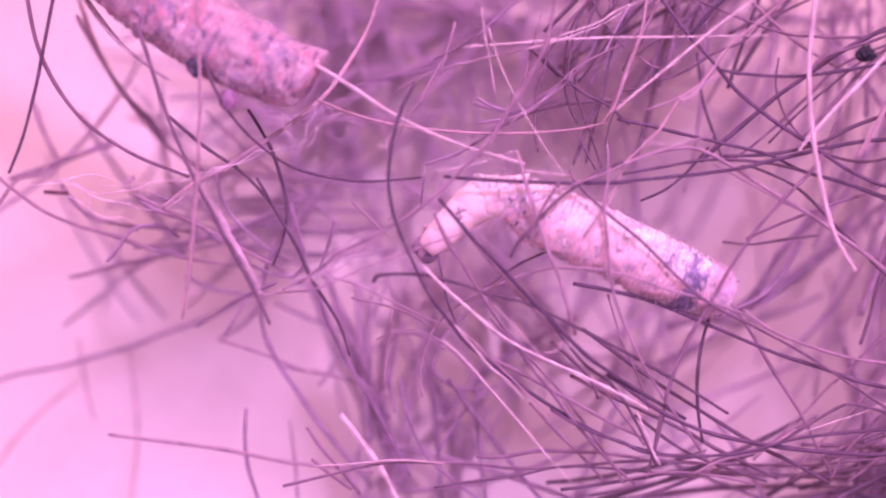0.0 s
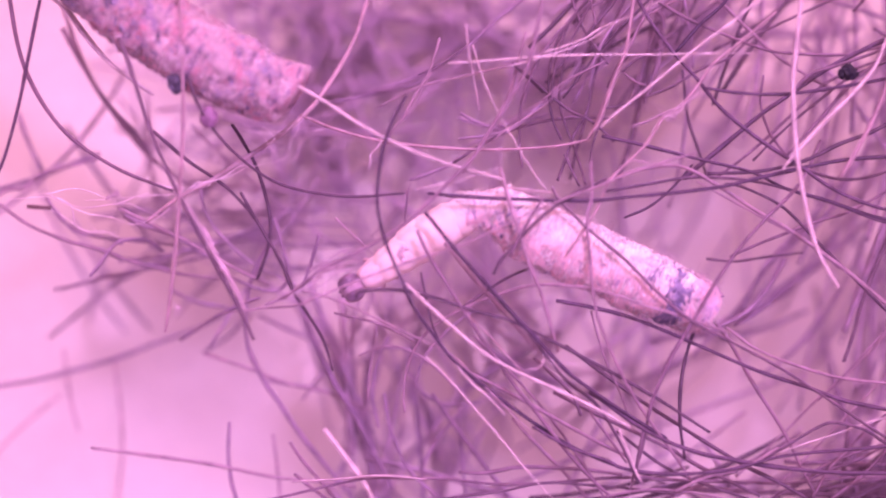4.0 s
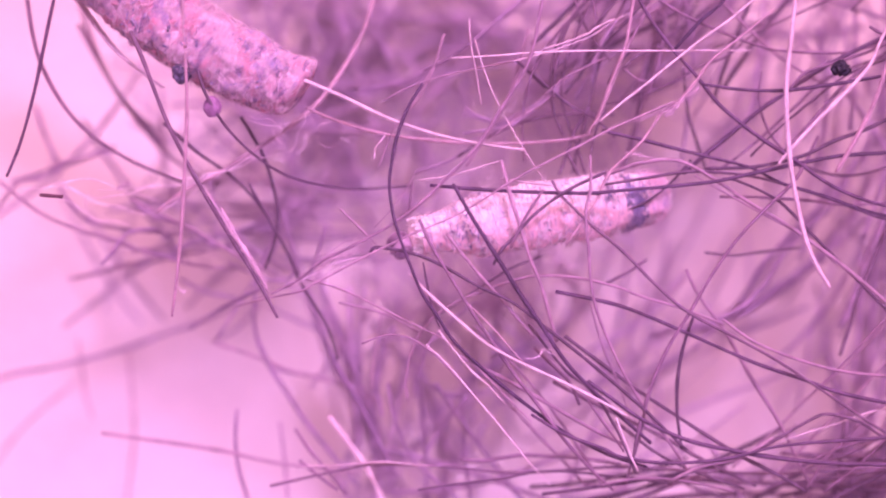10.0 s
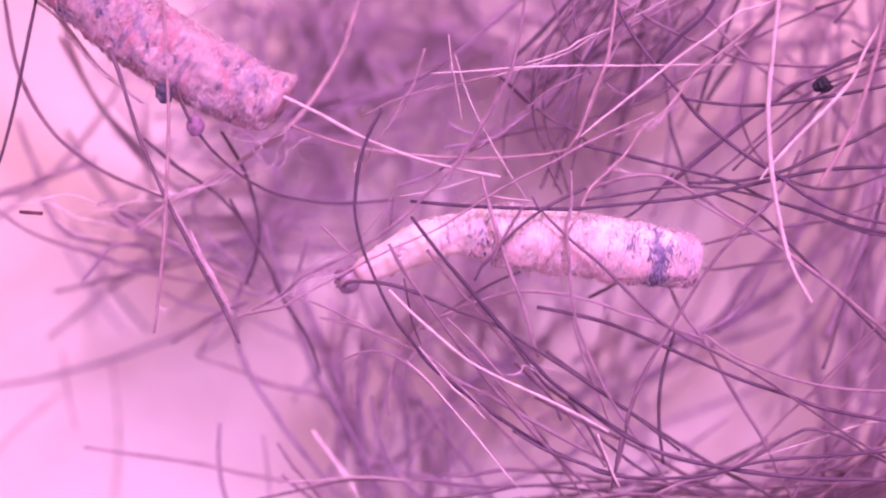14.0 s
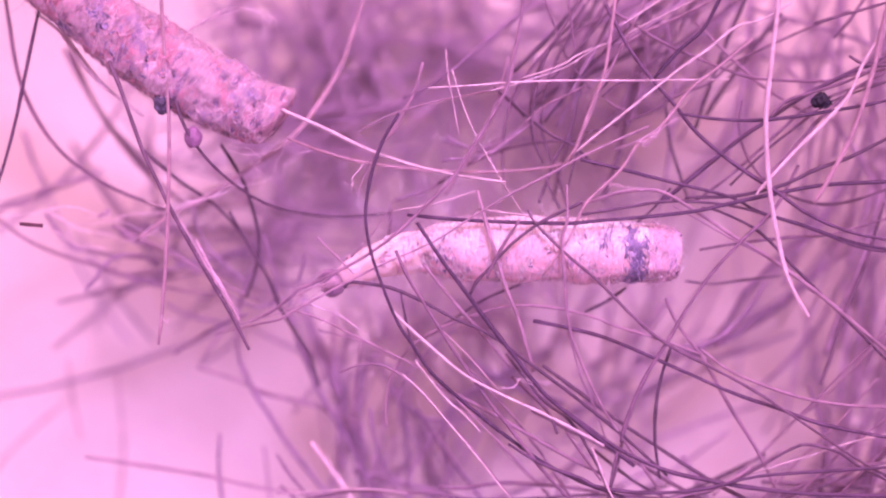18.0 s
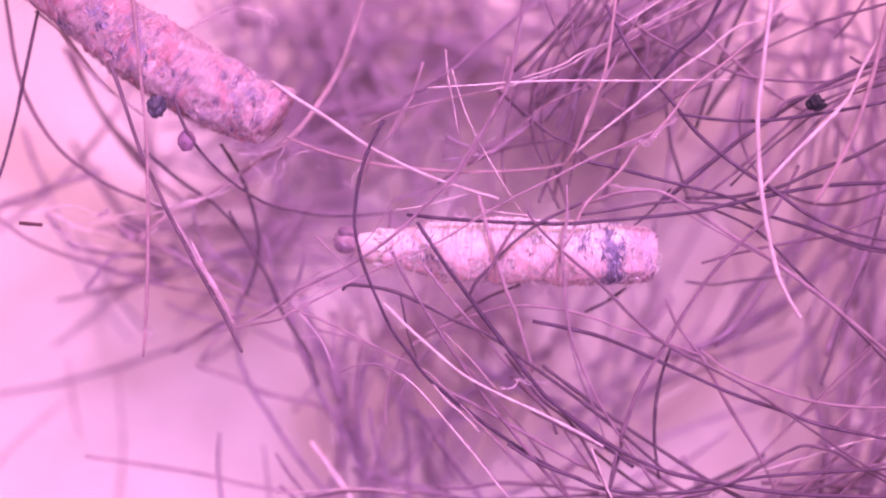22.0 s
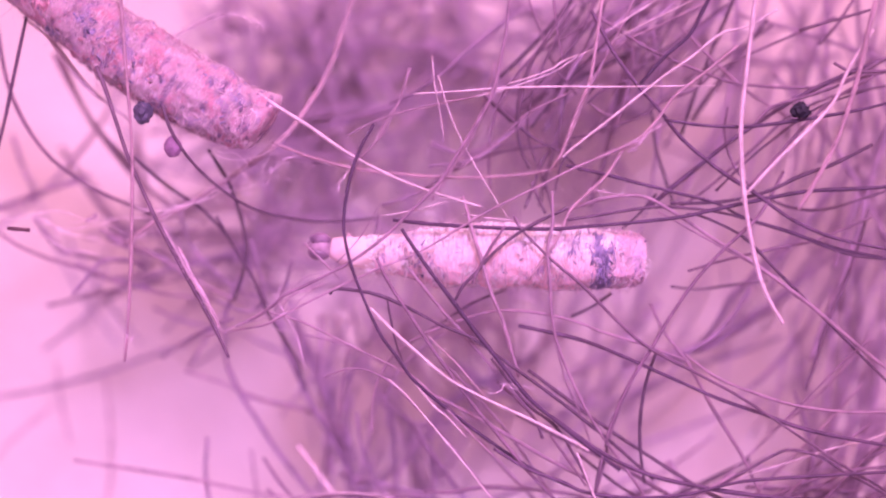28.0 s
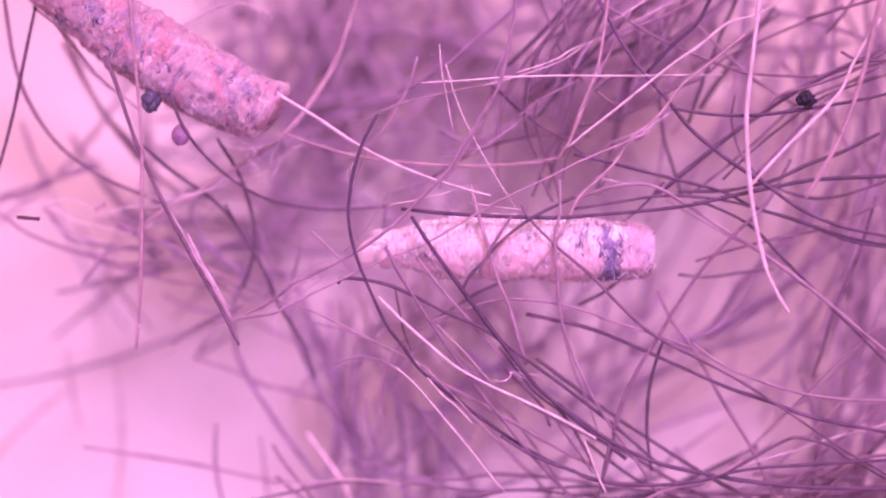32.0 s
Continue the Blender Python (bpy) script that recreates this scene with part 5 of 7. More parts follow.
def build_larva_case():
    r = random.Random(23)
    case = tagged(new("larva_case"), "pale felted silk case studded with purple flecks, open at one end", "larva case")
    made = []
    for i in range(SECTIONS):
        a, b = i / SECTIONS - 0.028, min((i + 1) / SECTIONS + 0.028, 0.985)
        first, last = i == 0, i == SECTIONS - 1
        mid = (a + b) / 2
        v, f = felt_tube(a, b, CASE_LENGTH, case_radius, 3.0, 15, 52, 0.07)
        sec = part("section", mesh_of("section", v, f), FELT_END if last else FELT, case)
        if not last:
            v, f = felt_tube(a, b, CASE_LENGTH, lambda s: case_radius(s) + 0.035, 3.0, 15, 52, 0.07)
            part("veil", mesh_of("veil", v[:15 * 52], f[:14 * 52]), VEIL, sec, "thin veil of white silk over the felt")
        for name, mat, n, size in (("dark_crust", FLECK_DARK, 10 if i < 1 else 16 if 2 < i < 6 else 32, 0.10), ("pale_crust", FLECK_PALE, 18 if last else 60, 0.11),
                                   ("rosy_crust", FLECK_PINK, 60 if last else 16, 0.12)):
            v, f = flakes(a, b, CASE_LENGTH, case_radius, n, size, r, 1.1 if 1 < i < 5 else 0.45)
            part(name, mesh_of(name, v, f), mat, sec, kind="stuff")
        if 0.76 < mid < 0.90:
            v, f = patch(((0.803, 0.85, 0.013, 0.14, 40), (0.815, 1.05, 0.017, 0.15, 65), (0.826, 1.35, 0.015, 0.15, 60), (0.836, 1.65, 0.012, 0.15, 45),
                          (0.840, 1.95, 0.014, 0.15, 60), (0.844, 2.25, 0.016, 0.18, 70), (0.847, 2.6, 0.018, 0.2, 80), (0.87, 1.9, 0.015, 0.5, 24),
                          (0.83, 3.6, 0.01, 0.5, 60)), mid, CASE_LENGTH, case_radius, r, 0.13)
            part("blue_crust", mesh_of("blue_crust", v, f), FLECK_BLUE, sec, "irregular band of blue-purple wool", kind="stuff")
        if 0.10 < mid < 0.20:
            v, f = patch(((0.125, 1.55, 0.012, 0.22, 8), (0.15, 1.95, 0.018, 0.28, 11), (0.165, 2.3, 0.018, 0.28, 7), (0.14, 1.0, 0.022, 0.2, 5)), mid, CASE_LENGTH, case_radius, r, 0.11)
            part("blue_crust", mesh_of("blue_crust", v, f), FLECK_BLUE, sec, "slanting dashes of blue-purple wool", kind="stuff")
        if 0.65 < mid < 0.76:
            v, f = patch(((0.735, 1.15, 0.012, 0.2, 26), (0.745, 0.75, 0.01, 0.1, 12), (0.705, 1.55, 0.010, 0.12, 18), (0.70, 2.2, 0.02, 0.4, 12)), mid, CASE_LENGTH, case_radius, r, 0.08)
            part("blue_crust", mesh_of("blue_crust", v, f), FLECK_BLUE, sec, kind="stuff")
        for name, mat, n, reach, thick, run in (("dark_wool", FLECK_DARK, 4 if i < 2 else 14, 0.01, 0.014, (0.08, 0.26)),
                                                ("rosy_wool", FLECK_PINK, 50, 0.01, 0.012, (0.15, 0.4)),
                                                ("pale_wool", FLECK_PALE, 30 if last else 110, 0.02, 0.012, (0.2, 0.6)),
                                                ("silk_fuzz", SILK, 150 if last or first else 90, 0.10 if first else 0.12, 0.0055, (0.3, 0.8))):
            v, f = fibres(a, b, CASE_LENGTH, case_radius, n, reach, r, thick, run)
            part(name, mesh_of(name, v, f), mat, sec, kind="stuff")
        if not first:
            v, f = fibres(a, b, CASE_LENGTH, case_radius, 60, 0.24, r, 0.0045, (0.3, 0.9), 0.9)
            part("fringe", mesh_of("fringe", v, f), WEB, sec, "frayed grey silk round the felt", kind="stuff")
        if first or last:
            # frayed rim of silk at the open end
            v, f = [], []
            edge, out = (a, -1) if first else (b, 1)
            for _ in range(150 if first else 40):
                w, reach = r.uniform(0, 2 * math.pi), r.uniform(0.08, 0.34) * (1.0 if first else 0.6)
                base = on_tube(edge, mid, w, CASE_LENGTH, case_radius, -0.03).translation
                tip = on_tube(edge + out * reach / CASE_LENGTH, mid, w + r.gauss(0, 0.12), CASE_LENGTH, case_radius,
                              r.uniform(-0.14, 0.0)).translation
                half = (base + tip) / 2 + Vector((0, r.gauss(0, 0.03), r.gauss(0, 0.03)))
                tube(v, f, curve_points((tuple(base), tuple(half), tuple(tip)), 3), r.uniform(0.008, 0.02) if first else r.uniform(0.004, 0.009), 4, (1, 0.3), 0.15)
            part("frayed_rim", mesh_of("frayed_rim", v, f), FLECK_PALE, sec, kind="stuff")
        made.append(sec)
    return case, made


LARVA_CASE, CASE_SECTIONS = build_larva_case()


# ---- the larva itself ----
def bead(length, r0, r1, squash=1.0, rings=9, around=24, salt=0.0, rough=0.02):
    """A plump ring of the body: x along it, in millimetres."""
    verts, faces = [], []
    for i in range(rings):
        u = i / (rings - 1)
        rad = (r0 + (r1 - r0) * u) * (1 - 0.26 * abs(2 * u - 1) ** 3)
        for k in range(around):
            w = 2 * math.pi * k / around
            q = rad * (1 + rough * 3 * noise.noise((u * 3, 2 * math.cos(w), 2 * math.sin(w) + salt)))
            verts.append(((u - 0.5) * length * MM, q * math.cos(w) * MM, q * squash * math.sin(w) * MM))
    for i in range(rings - 1):
        for k in range(around):
            j = (k + 1) % around
            faces.append((i * around + k, i * around + j, (i + 1) * around + j, (i + 1) * around + k))
    faces.append(tuple(range(around - 1, -1, -1)))
    faces.append(tuple((rings - 1) * around + k for k in range(around)))
    return verts, faces


BODY_STEP, BODY_RINGS = 0.46, 9


def build_larva():
    r = random.Random(5)
    larva = tagged(new("moth_larva"), "creamy naked caterpillar with a dark head, half inside its case", "larva")
    # head: pale capsule with a dark lobe on each side, mandibles and feelers
    def dome(long, wide, high, x, y, z, salt):
        bm = bmesh.new()
        bmesh.ops.create_icosphere(bm, subdivisions=3, radius=MM)
        for v in bm.verts:
            k = 1 + 0.06 * noise.noise(v.co * 2200 + Vector((salt, 0, 0)))
            v.co = Vector((v.co.x * long * k + x * MM, v.co.y * wide * k + y * MM, v.co.z * high * k + z * MM))
        me = bpy.data.meshes.new("capsule")
        bm.to_mesh(me)
        bm.free()
        return me

    head = part("head", dome(0.36, 0.40, 0.34, 0, 0, 0, 1.0), FACE, larva, "mottled purple-grey head with two dark lobes")
    for side in (-1, 1):
        part("lobe", dome(0.32, 0.22, 0.30, -0.03, 0.195 * side, 0.055, 3.0 + side), HEAD, head, "glossy dark purple lobe")
        part("eye_spot", dome(0.05, 0.05, 0.04, -0.19, 0.10 * side, 0.24, 7.0 + side), STUB, head, "tiny black eye spot")
    for side in (-1, 1):
        v, f = [], []
        tube(v, f, curve_points(((-0.22, 0.10 * side, -0.10), (-0.33, 0.09 * side, -0.12), (-0.40, 0.03 * side, -0.13)), 4), 0.05, 6, (1, 0.3))
        part("mandible", mesh_of("mandible", v, f), HEAD, head)
        v, f = [], []
        tube(v, f, curve_points(((-0.20, 0.20 * side, -0.02), (-0.34, 0.25 * side, 0.0)), 4), 0.022, 5, (1, 0.4))
        part("antenna", mesh_of("antenna", v, f), PLATE, head)
    rings = []
    for i in range(BODY_RINGS):
        r0 = 0.38 + 0.19 * min(1.0, i / 3.0) - 0.05 * max(0, i - 5)
        v, f = bead(BODY_STEP * 2.2, r0, r0 + 0.05, 0.94, salt=i * 1.7, rough=0.045)
        ring_ob = part("body_segment", mesh_of("body_segment", v, f), SKIN if i else THORAX, larva)
        if i < 3:
            for side in (-1, 1):
                v, f = [], []
                tube(v, f, curve_points(((0, 0.32 * side, -0.30), (-0.06, 0.46 * side, -0.45), (-0.16, 0.44 * side, -0.62)), 4), 0.055, 6, (1, 0.25))
                part("leg", mesh_of("leg", v, f), PLATE, ring_ob)
        v, f = [], []
        for _ in range(8):
            w = r.uniform(0, 2 * math.pi)
            a = Vector((r.uniform(-0.15, 0.15), (r0 + 0.02) * math.cos(w), (r0 + 0.02) * math.sin(w)))
            d = Vector((r.uniform(-0.5, 0.2), math.cos(w), math.sin(w))) * r.uniform(0.15, 0.4)
            tube(v, f, [tuple(a), tuple(a + d * 0.5), tuple(a + d + Vector((-0.03, 0, 0)))], 0.006, 4, (1, 0.3))
        part("bristles", mesh_of("bristles", v, f), PALE, ring_ob, kind="stuff")
        if i == 2:
            v, f = [], []
            for _ in range(9):
                shard(v, f, Matrix.Translation((r.gauss(0, 0.09), r.gauss(0.05, 0.07), (r0 + 0.03) * 0.93)), 0.09, 0.06, 0.02, r)
            part("back_spot", mesh_of("back_spot", v, f), SPOT, ring_ob, "faint darker spot on the back", kind="stuff")
        rings.append(ring_ob)
    return larva, head, rings


LARVA, LARVA_HEAD, LARVA_RINGS = build_larva()


# ---- the other case, with droppings and loose silk ----
def still_radius(s):
    """Radius of the resting case from its blunt end (0) to its narrow end (1), millimetres."""
    rim = math.sqrt(max(0.0, 1 - (1 - min(1.0, s / 0.025)) ** 2))
    return float(np.interp(s, (0, 0.06, 0.18, 0.34, 0.55, 1.0), (0.80, 0.92, 1.03, 1.09, 0.96, 0.70))) * (0.30 + 0.70 * rim)


def bowed(v, length):
    """The same points on the slightly bent axis of the resting case."""
    return [(x, y + 0.5 * MM * math.sin(math.pi * min(1.0, max(0.0, x / (length * MM) + 0.5)) ** 0.55), z) for x, y, z in v]


def build_still_case(end, tail):
    r = random.Random(31)
    axis = Vector(tail) - Vector(end)
    length = axis.length
    case = tagged(new("resting_case"), "blunt tapering case of felted pink and purple wool", "larva case")
    m = Matrix.Translation(Vector(end).lerp(Vector(tail), 0.5) * MM) @ axis.to_track_quat("X", "Z").to_matrix().to_4x4()
    case.matrix_world = m
    v, f = felt_tube(0.0, 1.0, length, still_radius, 8.0, 110, 80, 0.085, True)
    f.append(tuple(range(79, -1, -1)))
    part("felt", mesh_of("felt", bowed(v, length), f), FELT_RED, case)
    # tufts of chewed wool, in patches of one dye each; dark arcs in the pale web of the blunt end
    heaps = {"rosy": ([], []), "blue": ([], []), "dark": ([], []), "pale": ([], [])}
    for _ in range(1500):
        s, w = r.uniform(0.03, 0.99), r.uniform(0, 2 * math.pi)
        spot = Vector((s * length, 1.1 * math.cos(w), 1.1 * math.sin(w)))
        red, blue = noise.noise(spot * 0.8 + Vector((3, 0, 0))), noise.noise(spot * 0.95 + Vector((0, 9, 0)))
        pick = r.random()
        if s < 0.24 + 0.08 * red:
            kind = "pale" if pick < 0.55 else "dark" if pick < 0.82 else "blue"
        # pale tufts along the side towards the lamp: its lit edge painted as wool
        elif math.cos(w - 2.9) > 0.55 and pick < 0.9:
            kind = "pale"
        elif blue + r.gauss(0, 0.05) > 0.12:
            kind = "blue"
        elif red + r.gauss(0, 0.06) > 0.06 and pick < 0.85:
            kind = "rosy"
        else:
            kind = "pale" if pick < 0.5 else "dark" if pick < 0.75 else "rosy"
        if kind == "pale":
            size, a, bow = r.uniform(0.2, 0.7), r.gauss(0.3, 0.7), r.gauss(0, 0.6)
            lift = r.uniform(-0.01, 0.04)
            line = []
            for k in range(5):
                u = k / 4 - 0.5
                q = a + bow * u * 2
                line.append(tuple(on_tube(min(max(s + size * u * math.sin(q) / length, 0.02), 1), 0.5, w + size * u * math.cos(q) / still_radius(s),
                                          length, still_radius, lift - 0.03 * abs(u)).translation))
            tube(*heaps[kind], line, r.uniform(0.006, 0.016), 5, (0.35, 0.3), 0.2, r.random() * 6)
            continue
        lean = r.gauss(0, 0.35) if kind == "dark" else r.gauss(0.4, 0.8)
        for _ in range(r.randrange(1, 4)):
            m = on_tube(min(max(s + r.gauss(0, 0.006), 0.03), 0.99), 0.5, w + r.gauss(0, 0.06), length, still_radius, r.uniform(-0.006, 0.012))
            m = m @ Euler((r.gauss(0, 0.12), r.gauss(0, 0.12), math.pi / 2 + lean + r.gauss(0, 0.2))).to_matrix().to_4x4()
            size = r.uniform(0.04, 0.14)
            shard(*heaps[kind], m, size, size * r.uniform(0.14, 0.4), 0.004, r)
    for name, mat in (("rosy", ROSE), ("blue", FLECK_BLUE), ("dark", ARC), ("pale", WEB)):
        part(name + "_wool", mesh_of(name + "_wool", bowed(heaps[name][0], length), heaps[name][1]), mat, case, kind="stuff")
    v, f = felt_tube(0.004, 1.0, length, lambda s: still_radius(s) + 0.035, 8.0, 90, 72, 0.085)
    part("gauze", mesh_of("gauze", bowed(v[:90 * 72], length), f[:89 * 72]), GAUZE, case, "thin pale silk web round the wool")
    v, f = fibres(0.012, 1.0, length, lambda s: still_radius(s) + 0.05, 800, 0.09, r, 0.0032, (0.2, 0.7))
    part("silk_fuzz", mesh_of("silk_fuzz", bowed(v, length), f), SILK, case, kind="stuff")
    v, f = fibres(0.012, 1.0, length, lambda s: still_radius(s) + 0.04, 420, 0.26, r, 0.0045, (0.3, 0.9), 0.8)
    part("loose_fuzz", mesh_of("loose_fuzz", bowed(v, length), f), WEB, case, "loose frayed silk standing off the wool", kind="stuff")


build_still_case((-4.55, 4.24, 0.5), (-13.40, 9.52, 0.2))


def pellet(x, y, z, size, material, label, seed, rugged=0.05):
    """A dropping of the larva: a squat faceted grain."""
    r = random.Random(seed)
    bm = bmesh.new()
    bmesh.ops.create_icosphere(bm, subdivisions=3, radius=size * MM)
    for v in bm.verts:
        k = 1 + 0.14 * noise.noise(v.co * (500 / size) + Vector((seed, 0, 0))) + rugged * noise.noise(v.co * (2300 / size)) + r.uniform(-0.03, 0.03) + 0.07 * noise.noise(v.co * (2600 / size) + Vector((0, seed, 0)))
        v.co = Vector((v.co.x * k * 0.92, v.co.y * k * 1.08, v.co.z * k * 0.9))
    me = bpy.data.meshes.new("frass_pellet")
    bm.to_mesh(me)
    bm.free()
    me.materials.append(material)
    ob = new("frass_pellet", me)
    ob.location = (x * MM, y * MM, z * MM)
    return tagged(ob, label, "frass pellet")


PELLETS = (pellet(-8.01, 4.54, 0.90, 0.30, PELLET_BLUE, "dark blue dropping stuck to the resting case", 4, 0.30),
           pellet(-7.16, 3.56, 0.90, 0.28, PELLET_PLUM, "plum coloured dropping hanging below the resting case", 9))


def soot_grain(x, y, z):
    """A black crumb with a lumpy skin."""
    bm = bmesh.new()
    bmesh.ops.create_icosphere(bm, subdivisions=4, radius=0.22 * MM)
    for v in bm.verts:
        d = v.co.normalized()
        k = 1 + 0.5 * noise.noise(d * 2.2 + Vector((4, 1, 0))) + 0.22 * noise.noise(d * 6.0) + 0.06 * noise.noise(d * 15)
        v.co = Vector((d.x * 1.12, d.y * 0.95, d.z * 0.7)) * 0.22 * MM * k
    me = bpy.data.meshes.new("debris_crumb")
    bm.to_mesh(me)
    bm.free()
    me.polygons.foreach_set("use_smooth", [True] * len(me.polygons))
    me.materials.append(SOOT)
    ob = new("debris_crumb", me)
    ob.location = (x * MM, y * MM, z * MM)
    return tagged(ob, "black lumpy crumb of debris caught among hairs", "debris")


CRUMB = soot_grain(10.61, 4.66, 1.00)


# ---- loose silk ----
def silk(seed, width, wander, *pts):
    """A slack thread of spun silk through a few points, with curls."""
    r = random.Random(seed)
    line = curve_points(pts, 9)
    for c in range(3):
        ph, fr = r.uniform(0, 6), r.uniform(0.18, 0.55)
        line[:, c] += wander * np.sin(ph + fr * np.arange(len(line))) * np.sin(np.linspace(0.3, 2.8, len(line)))
    root = line[0].copy()
    verts, faces = [], []
    close = wander < 0.02
    tube(verts, faces, line - root, width / 2, 6, (0.5, 0.4), 0.1 if close else 0.25, r.uniform(0, 6))
    for _ in range(len(line) * 2 if close else len(line) // 14):
        k = r.randrange(2, len(line) - 2)
        d = np.array((r.gauss(0, 1), r.gauss(0, 1), r.gauss(0, 0.5))) * (0.05 if close else 0.2)
        if close:
            d += (line[k + 1] - line[k - 1]) * r.uniform(-0.6, 0.9)
        a = line[k] - root
        bow = np.array((r.gauss(0, 0.04), r.gauss(0, 0.04), 0.02))
        tube(verts, faces, curve_points((a, a + d * 0.6 + bow, a + d * 1.2), 4), width / (7 if close else 4), 4, (1, 0.4), 0.2)
    ob = new("silk_thread", mesh_of("silk_thread", verts, faces))
    ob.data.materials.append(FILM if close or width < 0.012 else SILK)
    ob.location = root * MM
    HAIRS["silk%d" % seed] = ob
    return tagged(ob, "white curled thread of spun silk caught on hairs", "silk", "loose silk threads")


silk(1, 0.011, 0.035, (-4.51, 3.66, 0.3), (-4.12, 3.26, 0.2), (-4.29, 2.78, 0.1), (-3.88, 2.54, 0.1), (-3.47, 2.86, 0.1), (-3.64, 3.02, 0.1), (-2.99, 2.91, 0.1))
silk(2, 0.013, 0.060, (-4.6, 3.51, 0.2), (-4.76, 2.94, 0.2), (-5.09, 2.45, 0.2), (-5.57, 2.29, 0.2))
silk(3, 0.028, 0.048, (-2.32, 2.9, 0.4), (-2.57, 2.52, 0.4), (-2.68, 2.12, 0.4))
silk(4, 0.022, 0.012, (-7.71, 1.26, 1.25), (-7.29, 0.5, 1.25), (-6.88, -0.3, 1.25), (-6.18, -1.57, 1.25), (-6.05, -1.76, 1.25))
silk(5, 0.020, 0.015, (-7.64, 1.13, 1.3), (-7.19, 0.26, 1.3), (-6.78, -0.46, 1.3), (-6.14, -1.41, 1.3), (-6.08, -1.57, 1.3))
silk(6, 0.022, 0.036, (-10.72, 1.28, -0.5), (-9.74, 1.37, -0.5), (-8.43, 1.41, -0.5), (-7.77, 1.53, -0.5))
silk(7, 0.028, 0.030, (-10.12, 1.33, -0.3), (-9.74, 1.49, -0.3))
silk(8, 0.028, 0.060, (1.59, -3.58, 0.9), (1.94, -3.47, 0.9), (2.26, -3.31, 0.9), (2.58, -3.38, 0.9), (2.9, -3.34, 0.9), (3.06, -3.42, 0.9))
silk(9, 0.022, 0.072, (-8.04, -1.54, 2.3), (-7.8, -1.62, 2.3), (-7.88, -1.78, 2.3))
silk(10, 0.028, 0.084, (6.01, 3.77, 1.1), (5.85, 3.61, 1.1), (5.53, 3.41, 1.1), (6.09, 3.93, 1.1))
silk(11, 0.030, 0.01, (-7.55, 6.54, 0.5), (-7.15, 6.77, 0.6), (-6.49, 7.08, 0.7), (-5.77, 7.35, 0.7))
silk(12, 0.020, 0.03, (-7.32, 6.6, 0.5), (-6.75, 7.07, 0.6), (-6.09, 7.29, 0.7), (-5.38, 7.25, 0.6), (-4.89, 7.05, 0.5), (-4.85, 6.74, 0.4))
silk(13, 0.020, 0.018, (-4.42, -0.71, 0.5), (-4.1, -0.62, 0.5), (-3.61, -0.3, 0.5), (-2.96, -0.06, 0.6))
silk(14, 0.028, 0.072, (-7.92, 1.58, -0.4), (-7.43, 1.74, -0.4), (-6.46, 2.15, -0.5), (-5.65, 2.32, -0.6))
silk(15, 0.013, 0.060, (-6.34, 3.32, 0.6), (-5.55, 3.09, 0.5), (-5.07, 3.17, 0.4), (-4.59, 3.42, 0.3))
silk(16, 0.028, 0.060, (-13.07, 1.35, -1.5), (-12.4, 1.44, -1.5), (-11.59, 1.27, -1.6), (-10.62, 0.94, -1.8), (-9.81, 0.69, -2))
silk(17, 0.022, 0.072, (-12.07, 1.6, -1.5), (-11.42, 1.19, -1.6), (-10.99, 0.53, -2), (-10.01, 0.36, -2.2))
silk(18, 0.022, 0.060, (-10.24, 0.69, -1.5), (-9.22, 0.69, -1.4), (-8.19, 1.18, -1.2))
silk(19, 0.026, 0.015, (-6.18, -1.91, 0.6), (-5.05, -1.43, 0.6), (-3.93, -0.78, 0.6), (-2.96, -0.22, 0.7))
silk(20, 0.022, 0.018, (-5.54, -1.67, 0.6), (-4.25, -1.27, 0.6), (-3.12, -0.46, 0.7))
silk(21, 0.026, 0.08, (-12.22, 1.5, -0.6), (-11.07, 1.58, -0.6), (-9.94, 1.3, -0.7), (-8.94, 1.47, -0.6))
silk(22, 0.022, 0.10, (-11.97, 1.1, -1), (-10.85, 0.52, -1.2), (-9.72, 0.19, -1.4))
silk(23, 0.024, 0.10, (-11.6, 1.34, -0.8), (-10.65, 1.01, -1), (-9.49, 1.15, -1), (-8.33, 0.77, -1))
silk(24, 0.020, 0.03, (-8.89, 0.61, -0.6), (-8.48, 0.94, -0.6), (-8.07, 1.1, -0.5), (-7.53, 1.66, -0.4), (-7.28, 1.82, -0.4))
silk(25, 0.022, 0.08, (-8.77, 1.83, -0.6), (-7.95, 1.58, -0.6), (-7.13, 1.83, -0.6), (-5.98, 2.32, -0.6))
silk(26, 0.013, 0.10, (-5.56, 3.01, 0.4), (-5.36, 2.61, 0.4), (-5.57, 2.29, 0.3), (-5.08, 2.12, 0.3))
silk(27, 0.011, 0.08, (0.26, 1.43, 1.1), (0.5, 1.53, 1.2), (0.74, 1.42, 1.2))
silk(28, 0.011, 0.06, (2.35, -0.7, 0.8), (2.67, -0.78, 0.8), (2.91, -0.94, 0.8), (3.15, -0.86, 0.8))
silk(29, 0.014, 0.03, (-6.6, 7.05, 0.5), (-5.79, 7.25, 0.5), (-5.3, 7.18, 0.5), (-5, 6.89, 0.5))
silk(30, 0.014, 0.05, (-6.61, 6.74, 0.4), (-5.96, 6.82, 0.4), (-5.64, 6.55, 0.4), (-5.56, 6.58, 0.4))
silk(31, 0.010, 0.02, (-4.08, 2.86, 0.2), (-4.16, 3.02, 0.2), (-3.87, 3.1, 0.2), (-3.43, 3, 0.2), (-3.39, 2.74, 0.2), (-3.68, 2.76, 0.2), (-3.58, 2.86, 0.2))
